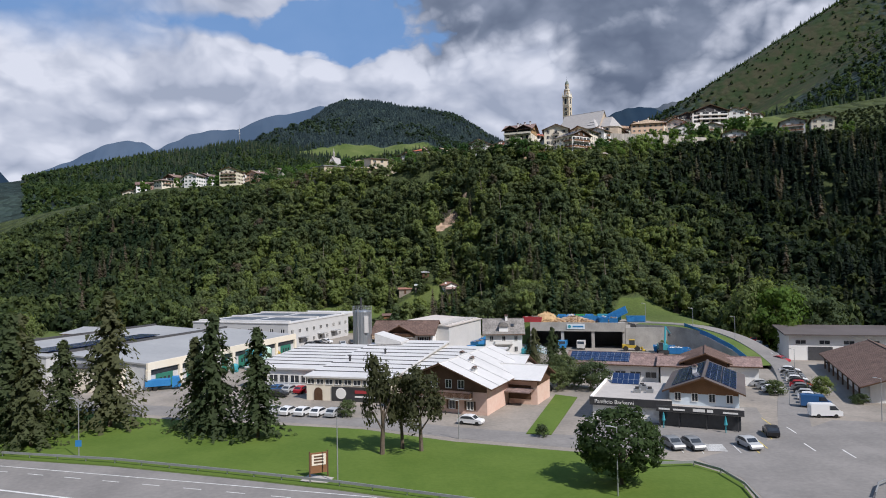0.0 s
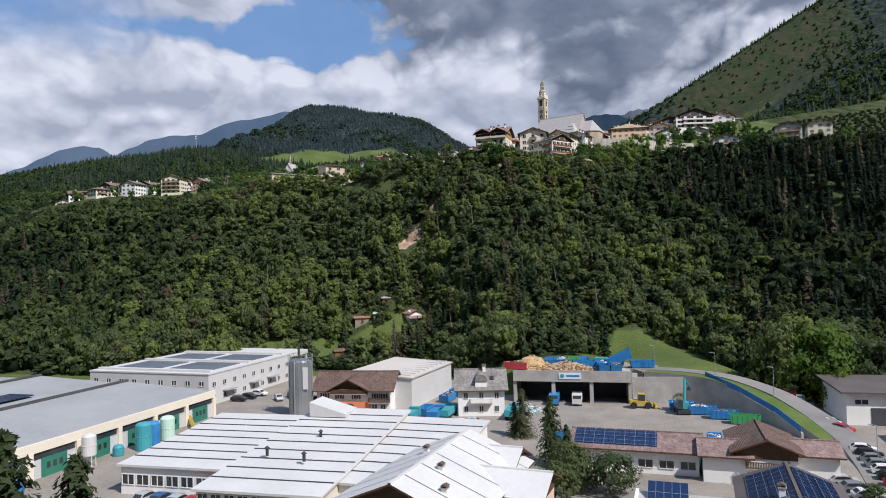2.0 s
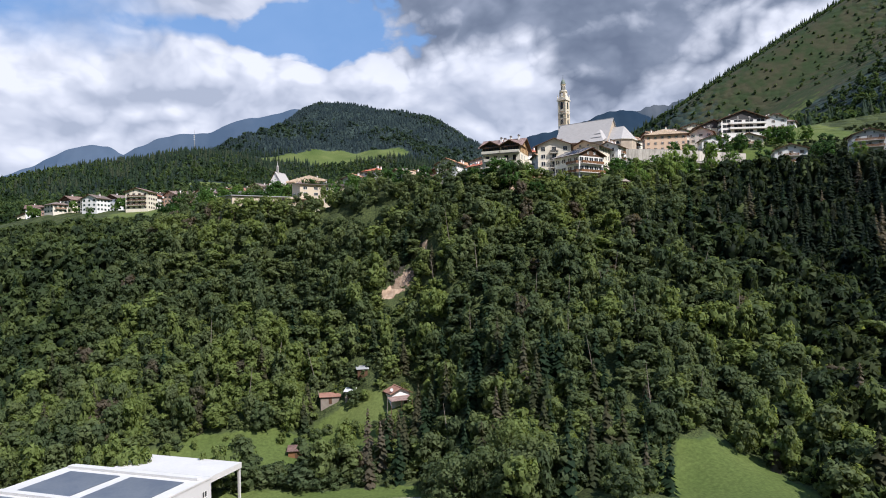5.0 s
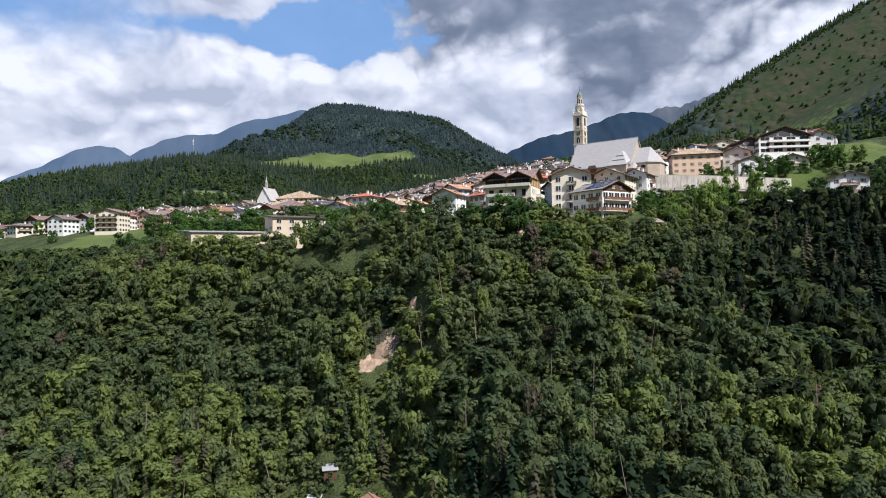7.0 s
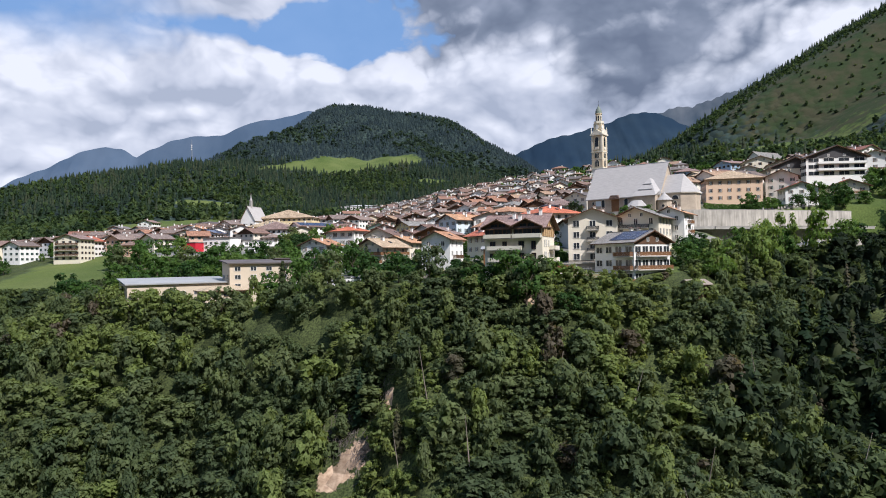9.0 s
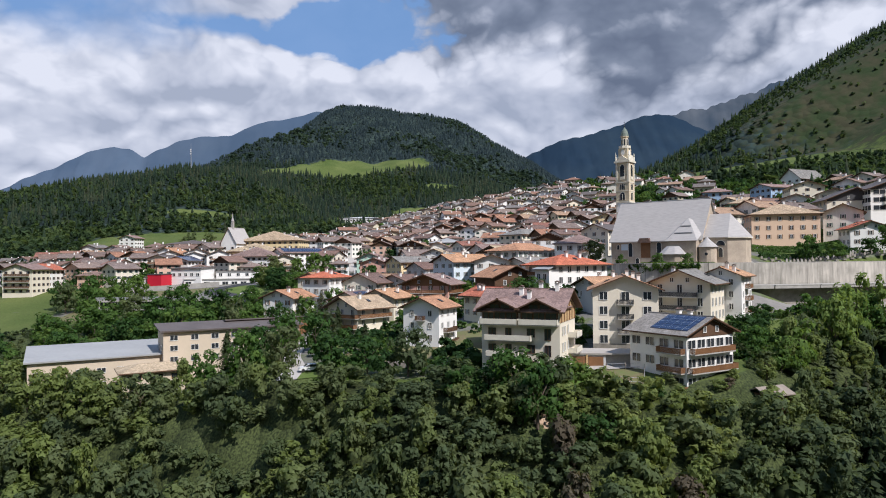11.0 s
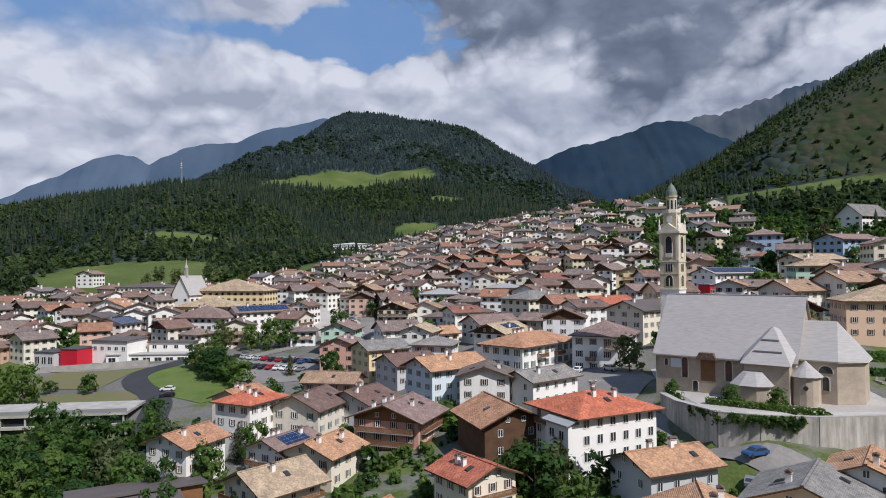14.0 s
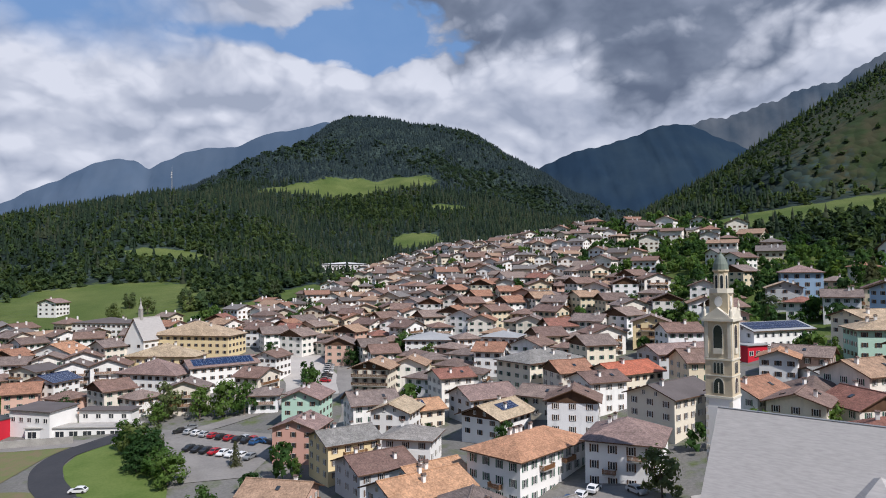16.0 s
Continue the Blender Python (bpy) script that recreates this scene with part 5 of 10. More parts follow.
wall_run("wall_walkway", [(98, 412.6), (112, 412.9), (125, 415.6), (141.2, 420.6), (176.5, 433.0)], 98.3, 97.56, 4.6, "concrete", "concrete walkway slab below the churchyard wall")
wall_run("wall_parapet", [(103, 403.5), (112, 406.5), (141, 412), (178, 425)], 93.6, 86.0, 0.35, "pale_paving", "pale concrete parapet along the road")


def creepers():
    """Creepers hanging over the churchyard wall."""
    rng = np.random.default_rng(53)
    t = rng.uniform(0, 1, 150)
    x = 79.0 + 15.5 * t
    y = np.interp(x, [78, 82, 88, 97], [429.4, 419.8, 416.8, 415.0]) - rng.uniform(0, 0.5, 150)
    w = rng.uniform(0.6, 1.3, 150)
    z = 104.1 - w * 0.7 - rng.uniform(0, 1, 150) ** 2 * 2.2 * (0.4 + 0.6 * np.sin(x * 0.9) ** 2)
    wood("creepers", BUSH, np.stack([x, y, z, w, w, rng.uniform(0, 6.28, 150)], 1), "town_leaf", "green creepers hanging over the churchyard wall", "climbing plants")


creepers()


# ---- houses that the path passes near ----
def near_houses():
    # white apartment house with solar roof
    house(70.6, 359.9, 32, 12.6, 12.8, 3, "white apartment house with solar panels and brown wooden balconies", 22, "white_plaster", "grey_tiles", 1.0, storey=3.25, z=82.3,
          balconies=[("front", 1, 0, 12.4), ("front", 2, 0, 11.0), ("left", 1, 3.4, 5.4), ("left", 2, 3.4, 5.4), ("left", 0, 3.4, 6.4)], gable_wood="dark_wood", shut="brown_wood", columns=5,
          solar=(-1, 0.02, 0.66, 0.08, 0.92), chimneys=2, win=(1.9, 1.4), shutters=False, sides=("front", "left", "right"))
    # cream apartment house, four storeys on a stone base
    house(65.4, 380.0, -12, 13.0, 14.5, 4, "cream apartment house with central balconies and orange-brown tiled roof", 21, "cream_plaster", "orange_tiles", 1.2, storey=2.95, z=87.3, base="stone_wall",
          balconies=[("front", 1, 0, 3.2), ("front", 2, 0, 3.2), ("front", 3, 0, 3.2)], balcony_wood="dark_metal", shut="white_frame", columns=3, chimneys=3, win=(1.5, 1.55), shutters=False, attic=False, sides=("front", "right"))
    house(82.2, 389.0, -35, 13.0, 12.0, 4, "pale house with stacked balconies and grey tiled roof", 22, "cream_plaster", "grey_tiles", 1.3, storey=2.9, z=88.3,
          balconies=[("front", 1, -1, 9.5), ("front", 2, -1, 9.5), ("front", 3, -1, 9.5)], balcony_wood="dark_metal", columns=3, chimneys=1, shutters=False, win=(1.0, 1.7), sides=("front", "right"))
    house(93.6, 395.5, -35, 9.0, 10.5, 4, "white house with orange tiled roof and small balconies", 22, "white_plaster", "orange_tiles", 1.0, storey=2.8, z=90.0,
          balconies=[("right", 2, 0, 3.4), ("right", 3, 0, 3.4), ("right", 1, 0, 3.4)], columns=2, chimneys=2, shutters=False, sides=("front", "right"))
    house(23.5, 392.1, -26, 9.2, 9.2, 3, "white house with orange and red tiled gable roof", 24, "white_plaster", "orange_tiles", 1.0, storey=2.75, z=86.5,
          balconies=[("right", 1, 0, 5.0), ("right", 0, 1, 5.0), ("front", 2, 0, 2.0)], columns=2, chimneys=1, shutters=False, attic=False, balcony_wood="dark_wood", sides=("front", "right"))
    house(3.5, 415.9, -40, 11.8, 11.4, 3, "cream house with wrap-round wooden balconies and tan tiled roof", 23, "cream_plaster", "tan_tiles", 1.4, storey=2.6, z=85.6,
          balconies=[("front", 2, 0, 12.4), ("right", 2, 0, 11.4), ("front", 1, 0, 11.0)], chimneys=1, shutters=False, columns=3, sides=("front", "right"))
    # red-roofed hotel and its neighbours
    hotel = house(61.0, 426.5, -62, 14.5, 17.5, 3, "white house with bright red hipped roof", 19, "white_plaster", "red_tiles", 1.3, hip=True, chimneys=3, storey=2.9, z=95.4, columns=3,
          balconies=[("left", 2, 3, 5), ("left", 1, 3, 5), ("front", 2, -3, 4)], shutters=False, win=(1.1, 1.5), sides=("front", "left", "right"))
    bay = part("bay", Shape().box(0.8, -11.2, -4, 7.25, -8.74, 7.6, "white_plaster"), hotel, "projecting white bay with a lean-to roof")
    part("bay_roof", Shape().prism([(-11.9, 7.5), (-8.7, 8.5), (-8.7, 8.75), (-11.9, 7.75)], 0.3, 7.75, "grey_sheet", "x"), bay)
    for u, z in ((2.6, 4.9), (5.4, 4.9), (2.6, 1.9), (5.4, 1.9)):
        part("window", window_mesh(1.3, 1.5, False), bay, at=Matrix.Translation((u, -11.23, z)))
    house(44.0, 433.0, 20, 12.5, 14.5, 2, "dark wooden barn-like house with tan tiled roof", 24, "dark_wood", "orange_tiles", 1.4, chimneys=0, storey=3.2, columns=2, shutters=False, sides=("front",))
    house(32.5, 472.0, -52, 11.5, 17.0, 3, "pale blue house with orange tiled roof and green shutters", 22, "pale_blue_plaster", "orange_tiles", 1.2, chimneys=2, z=96.6, columns=3,
          balconies=[("right", 1, 2, 4), ("right", 2, 2, 4)], shut="shutter_green", sides=("front", "right", "left"))
    house(55.0, 458.0, -50, 9.5, 15.0, 2, "white house with grey tiled roof", 20, "white_plaster", "grey_tiles", 1.0, columns=2, chimneys=1, shutters=False)
    house(22.6, 447.0, -20, 15.0, 13.0, 3, "pinkish chalet house with wooden balconies and mauve tiled roof", 20, "pink_plaster", "mauve_tiles", 1.5, columns=4, chimneys=4, storey=2.7, z=90.3,
          balconies=[("front", 1, 0, 13), ("front", 2, 0, 13), ("right", 1, 0, 11), ("right", 2, 0, 11)], gable_wood="brown_wood", shut="brown_wood")
    house(38.4, 411.3, 36, 9.6, 9.6, 2, "cream house with red tiled roof", 21, "cream_plaster", "red_tiles", 1.2, columns=3, chimneys=2, storey=2.9, shut="brown_wood", balconies=[("front", 1, 0, 8)])
    house(12.0, 463.5, -30, 13.0, 11.5, 2, "brown-roofed house with grey walls", 20, "grey_render", "brown_tiles", 1.0, columns=3, chimneys=2)
    house(-11.5, 452.0, -25, 10.0, 12.0, 3, "white house with red tiled hipped roof", 20, "white_plaster", "red_tiles", 0.9, hip=True, columns=3, chimneys=2, z=92.0)
    house(-20.5, 437.5, -22, 10.5, 11.0, 2, "white house with orange tiled roof among trees", 21, "white_plaster", "orange_tiles", 1.1, columns=3, chimneys=1, z=89.3, shut="brown_wood")
    house(-16.0, 459.0, -20, 9.0, 10.0, 3, "cream house with orange-red tiled roof", 21, "cream_plaster", "orange_tiles", 1.0, columns=2, chimneys=2, z=91.5)
    house(0.5, 436.0, -28, 10.5, 11.5, 2, "grey-roofed house with wooden balcony", 21, "white_plaster", "mauve_tiles", 1.1, columns=3, chimneys=3, balconies=[("front", 1, 0, 9)], solar=(1, 0.2, 0.8, 0.3, 0.9))
    house(9.5, 430.5, -24, 11.0, 11.0, 2, "cream house with tan tiled roof and balcony", 21, "cream_plaster", "orange_tiles", 1.1, columns=3, chimneys=2, balconies=[("front", 1, 0, 9)])
    house(68.6, 408.5, -66, 10.0, 13.0, 1, "low house with orange tiled roof beside the road", 20, "grey_render", "orange_tiles", 1.1, columns=2, chimneys=3, storey=3.6, z=95.2, shutters=False)
    # tall houses in the middle of the town
    house(55.5, 489.0, -42, 14.0, 25.0, 3, "large white palazzo with long orange tiled hipped roof", 20, "white_plaster", "orange_tiles", 1.1, hip=True, columns=4, chimneys=5, storey=3.2, z=99.5,
          balconies=[("front", 1, 1, 3), ("left", 2, -4, 4), ("left", 2, 4, 4)], win=(0.95, 1.5), shut="shutter_green", sides=("front", "left", "right"))
    house(76.5, 487.5, -22, 15.0, 16.0, 3, "large white house with yellow base and mauve tiled hipped roof", 23, "white_plaster", "mauve_tiles", 1.0, hip=True, base="yellow_plaster", columns=4, chimneys=2, storey=3.3, z=101.6,
          balconies=[("front", 1, -2.5, 2.6), ("front", 2, 3, 3.6)], win=(0.95, 1.5), sides=("front", "left"))
    house(-9.0, 556.5, -6, 12.0, 14.0, 3, "mint green gabled house with grey tiled roof", 22, "mint_plaster", "mauve_tiles", 1.0, columns=3, chimneys=2)
    house(-3.5, 526.0, -8, 12.0, 12.0, 3, "pink town house with mauve tiled roof", 20, "pink_plaster", "mauve_tiles", 0.9, columns=3, chimneys=3, z=96.2)
    house(11.0, 510.5, -55, 12.0, 14.0, 3, "yellow town house with grey tiled roof and balconies", 20, "yellow_plaster", "grey_tiles", 0.9, columns=3, chimneys=2, balconies=[("left", 1, 0, 6), ("left", 2, 0, 6)], sides=("front", "left"))
    house(20.5, 497.0, -55, 13.0, 14.0, 2, "house with dark brown tiled roof and grey walls", 20, "grey_render", "brown_tiles", 0.9, columns=3, chimneys=3, sides=("front", "left"))
    house(34.0, 485.0, -52, 12.0, 13.0, 2, "old house with wide orange tiled roof", 22, "pale_blue_plaster", "orange_tiles", 1.0, columns=3, chimneys=3, sides=("front", "left"))
    house(22.5, 529.5, -14, 11.0, 12.0, 3, "white house with tan tiled gable roof", 21, "white_plaster", "tan_tiles", 0.9, columns=3, chimneys=1, balconies=[("front", 1, 2, 5)], sides=("front", "left"))
    house(10.0, 577.0, -10, 13.0, 12.0, 4, "tall house with stacked brown wooden balconies", 20, "cream_plaster", "roof_tiles", 1.3, columns=4, chimneys=2, balconies=[("front", 1, 0, 12.6), ("front", 2, 0, 12.6), ("front", 3, 0, 12.6)], balcony_wood="dark_wood", gable_wood="dark_wood")
    house(28.5, 507.0, -12, 12.0, 11.0, 3, "white house with pale grey tiled roof and balcony", 18, "white_plaster", "grey_tiles", 1.0, hip=True, columns=3, chimneys=1, z=98.2, balconies=[("front", 1, 3, 5)])
    house(27.5, 537.5, -60, 10.0, 13.0, 2, "cream house with rust-orange tiled roof", 22, "cream_plaster", "orange_tiles", 0.9, columns=2, chimneys=2, solar=(1, 0.1, 0.6, 0.3, 0.9))
    house(47.0, 541.0, -60, 13.0, 16.0, 2, "old house with broad mauve tiled roof", 22, "grey_render", "mauve_tiles", 1.0, columns=3, chimneys=1)
    house(50.0, 522.0, -38, 12.0, 15.0, 2, "house with tan tiled roof and solar panels", 22, "white_plaster", "tan_tiles", 1.4, columns=3, chimneys=2, gable_wood="dark_wood", solar=(1, 0.3, 0.8, 0.3, 0.8))
    house(26.5, 640.0, -6, 20.0, 16.0, 2, "white town hall with blue-grey hipped sheet roof", 15, "white_plaster", "grey_sheet", 0.9, hip=True, columns=6, chimneys=0)
    house(57.0, 610.0, -20, 14.0, 13.0, 3, "white house with blue-grey sheet roof", 15, "white_plaster", "grey_sheet", 0.8, hip=True, columns=4, chimneys=1)
    house(66.0, 563.0, -50, 15.0, 24.0, 3, "long grey-roofed house with green shutters", 20, "cream_plaster", "grey_tiles", 0.9, hip=True, columns=4, chimneys=3, shut="shutter_green", sides=("front", "left"))
    house(89.0, 543.0, -58, 13.0, 18.0, 2, "house with bright orange-red tiled roof", 20, "cream_plaster", "red_tiles", 0.9, columns=3, chimneys=2, sides=("front", "left"))
    house(92.0, 507.0, -50, 13.0, 18.0, 3, "cream house with dark sheet roof terraces", 20, "cream_plaster", "dark_sheet", 0.9, columns=3, chimneys=1, sides=("front", "left"))
    house(109.0, 556.0, -72, 12.0, 22.0, 2, "long house with grey tiled roof", 20, "grey_render", "mauve_tiles", 0.9, columns=3, chimneys=2, sides=("front", "left"))
    house(111.0, 594.0, -15, 13.0, 12.0, 3, "yellow house with brown tiled roof and balconies", 20, "yellow_plaster", "roof_tiles", 1.0, columns=3, chimneys=2, balconies=[("front", 1, 0, 7), ("front", 2, 0, 7)])
    # the rise on the far side of the church
    house(160.0, 535.0, -12, 17.0, 12.0, 3, "pale mint apartment house with hipped tan roof", 18, "mint_plaster", "tan_tiles", 1.0, hip=True, columns=5, chimneys=2, balconies=[("front", 1, 5.5, 5), ("front", 2, 5.5, 5)], shutters=False)
    house(189.0, 568.0, -70, 13.0, 20.0, 4, "blue apartment house with grey-brown tiled roof", 17, "blue_plaster", "mauve_tiles", 1.0, columns=4, chimneys=2, sides=("front", "left"), shutters=False, balconies=[("left", 2, -5, 4), ("left", 1, -5, 4)])
    house(188.0, 541.0, -12, 14.0, 13.0, 4, "cream apartment block with brown gable roof", 18, "cream_plaster", "mauve_tiles", 1.0, columns=3, chimneys=2, shutters=False)
    house(254.0, 668.0, -64, 15.0, 24.0, 2, "large building with steep dark grey roof", 40, "white_plaster", "grey_tiles", 1.0, columns=3, chimneys=0, sides=("front", "left"), attic=False)
    house(146.0, 476.0, -12, 22.0, 12.5, 3, "peach-coloured palace with brown shutters and hipped tan roof", 19, "peach_plaster", "tan_tiles", 1.0, hip=True, columns=6, chimneys=2, storey=3.1, z=111.4, shut="brown_wood")
    house(142.0, 567.0, -68, 13.0, 25.0, 2, "white hall with solar panels along the roof", 17, "white_plaster", "grey_sheet", 0.8, columns=3, chimneys=0, solar=(1, 0.02, 0.98, 0.1, 0.95), shut="grey_render", sides=("front", "left", "right"))
    house(125.5, 523.5, -28, 9.0, 10.0, 3, "white house with orange tiled roof and blue-grey shutters", 20, "white_plaster", "orange_tiles", 1.0, columns=3, chimneys=2, balconies=[("left", 1, 0, 7)], sides=("front", "left"))
    house(139.0, 517.0, -78, 11.0, 20.0, 1, "low white bungalow with grey roof", 14, "white_plaster", "grey_tiles", 1.1, columns=3, chimneys=1, storey=3.6, sides=("front", "left"))
    house(187.0, 637.0, -20, 16.0, 15.0, 3, "blue villa with brown hipped roof", 20, "blue_plaster", "mauve_tiles", 0.9, hip=True, columns=4, chimneys=2, storey=3.4, win=(1.1, 1.7), sides=("front", "left"))
    house(172.0, 620.0, -20, 13.0, 12.0, 3, "pale house with tan tiled roof", 20, "grey_render", "tan_tiles", 1.0, columns=3, chimneys=2, balconies=[("front", 1, 0, 6)])
    house(166.0, 551.0, -75, 12.0, 18.0, 3, "cream apartment house with tan roof and blue shutters", 17, "cream_plaster", "tan_tiles", 1.1, columns=3, chimneys=2, balconies=[("left", 1, 0, 14), ("left", 2, 0, 14)], sides=("front", "left"))
    house(178.0, 490.0, -8, 20.0, 14.0, 3, "dark-roofed wooden house beside the modern one", 22, "cream_plaster", "dark_sheet", 1.3, columns=4, chimneys=1, gable_wood="bitumen", shutters=False)
    house(192.0, 484.0, -4, 25.0, 14.0, 3, "modern white house with wide black gable and dark window bands", 20, "white_plaster", "dark_sheet", 1.3, columns=4, chimneys=1, balconies=[("front", 1, 2, 20), ("front", 2, 2, 20)], balcony_wood="white_frame", shutters=False, gable_wood="bitumen", solid=True, z=121.5, win=(4.2, 1.6))
    house(185.0, 461.0, -14, 14.0, 11.0, 2, "cream house with brown balconies and red-brown roof", 20, "cream_plaster", "red_tiles", 1.1, columns=3, chimneys=1, balconies=[("front", 1, 0, 12)], z=109.5)
    house(165.0, 459.0, -10, 12.0, 10.0, 2, "white house with red tiled roof", 20, "white_plaster", "red_tiles", 1.0, columns=3, chimneys=1, z=109.0)
    house(212.0, 486.0, -18, 14.0, 12.0, 3, "white house with tan roof and balcony", 20, "white_plaster", "tan_tiles", 1.0, columns=3, chimneys=2, balconies=[("front", 1, 0, 10)])
    house(176.0, 404.0, -20, 13.0, 12.0, 3, "white apartment house with brown balcony on the hillside", 18, "white_plaster", "mauve_tiles", 1.0, columns=3, chimneys=2, balconies=[("front", 1, 0, 6), ("front", 2, 0, 6)])
    house(208.0, 398.0, -24, 13.0, 12.0, 3, "grey house with balconies on the hillside", 18, "grey_render", "dark_sheet", 1.0, columns=3, chimneys=1, balconies=[("front", 1, 0, 11), ("front", 2, 0, 11)])
    house(228.0, 402.0, -24, 12.0, 11.0, 3, "cream house with brown roof on the hillside", 18, "cream_plaster", "roof_tiles", 1.0, columns=3, chimneys=1)
    # the west part of the town
    house(-78.0, 641.0, -11, 38.0, 15.0, 3, "long yellow convent building with tan hipped roof", 17, "yellow_plaster", "tan_tiles", 0.9, hip=True, columns=11, chimneys=2, storey=2.8)
    house(-83.0, 619.0, -4, 30.0, 11.0, 2, "yellow building with tan tiled hipped roof", 17, "yellow_plaster", "tan_tiles", 0.9, hip=True, columns=8, chimneys=1, storey=3.3)
    house(-54.0, 602.0, -52, 12.0, 26.0, 3, "white house with solar panels and rows of shutters", 21, "white_plaster", "mauve_tiles", 0.9, columns=4, chimneys=1, solar=(1, 0.05, 0.95, 0.1, 0.9), sides=("front", "left"))
    house(-36.5, 613.0, -15, 10.0, 12.0, 3, "white arcaded house with tan gable roof", 21, "white_plaster", "roof_tiles", 0.9, columns=4, chimneys=1)
    house(-75.0, 593.5, -14, 26.0, 12.0, 3, "white house with rows of dark shutters and brown roof", 20, "white_plaster", "mauve_tiles", 1.0, hip=True, columns=8, chimneys=3)
    house(-112.0, 588.0, -14, 13.0, 12.0, 3, "white house with dark blue sheet roof", 18, "white_plaster", "solar", 0.9, columns=4, chimneys=1)
    house(-129.0, 604.0, -14, 13.0, 12.0, 3, "cream house with dark roof and stacked balconies", 15, "cream_plaster", "dark_sheet", 0.9, columns=4, chimneys=2, balconies=[("front", 1, -3, 5), ("front", 2, -3, 5)])
    house(-140.0, 640.0, -15, 26.0, 12.0, 2, "white house with long orange tiled roof", 19, "white_plaster", "orange_tiles", 0.9, columns=7, chimneys=3)
    house(-152.0, 705.0, -10, 40.0, 12.0, 3, "long white school building with dark flat roof", 8, "white_plaster", "dark_sheet", 0.6, hip=True, columns=13, chimneys=2, shutters=False)
    house(-232.0, 782.0, -10, 14.0, 12.0, 3, "white farmhouse standing in the meadow", 18, "white_plaster", "mauve_tiles", 1.0, columns=3, chimneys=1)
    house(-67.0, 950.0, -4, 42.0, 14.0, 2, "long white flat-roofed building at the wood edge", 5, "white_plaster", "pale_panel", 0.5, hip=True, columns=12, chimneys=0, storey=3.6, shutters=False)
    c = house(-100.0, 637.0, -20, 11.0, 14.0, 2, "grey-white chapel with steep pale roof and bell cote", 58, "white_plaster", "slate", 0.6, columns=2, chimneys=0, storey=4.4, shutters=False, category="chapel", attic=False)
    part("bell_cote", Shape().box(-0.7, -4.0, 14.0, 0.7, -2.6, 22.0, "concrete").lathe([(1.0, 22.0), (0.35, 24.0), (0.03, 27.0)], "slate", 8, (0, -3.3)), c)
    house(-172.0, 551.0, -6, 15.0, 12.0, 4, "cream apartment house with stacked balconies on the grass slope", 18, "cream_plaster", "mauve_tiles", 1.0, columns=4, chimneys=1, balconies=[("front", 1, 0, 12), ("front", 2, 0, 12), ("front", 3, 0, 12)], balcony_wood="dark_wood")
    house(-176.0, 570.0, -8, 15.0, 12.0, 3, "white house with red tiled roof above the grass slope", 20, "white_plaster", "red_tiles", 1.1, columns=4, chimneys=2, balconies=[("front", 2, 0, 11)])
    house(-224.0, 592.0, 4, 17.0, 12.0, 2, "white house with wide tan roof on the grass slope", 18, "white_plaster", "orange_tiles", 1.2, columns=4, chimneys=1)
    house(-294.0, 640.0, 2, 14.0, 12.0, 3, "cream house with brown roof on the wooded slope", 20, "cream_plaster", "roof_tiles", 1.0, columns=3, chimneys=1)
    house(-262.0, 604.0, -8, 15.0, 12.0, 2, "white house with flat dark roof on the slope", 12, "white_plaster", "dark_sheet", 1.0, columns=4, chimneys=1)


near_houses()


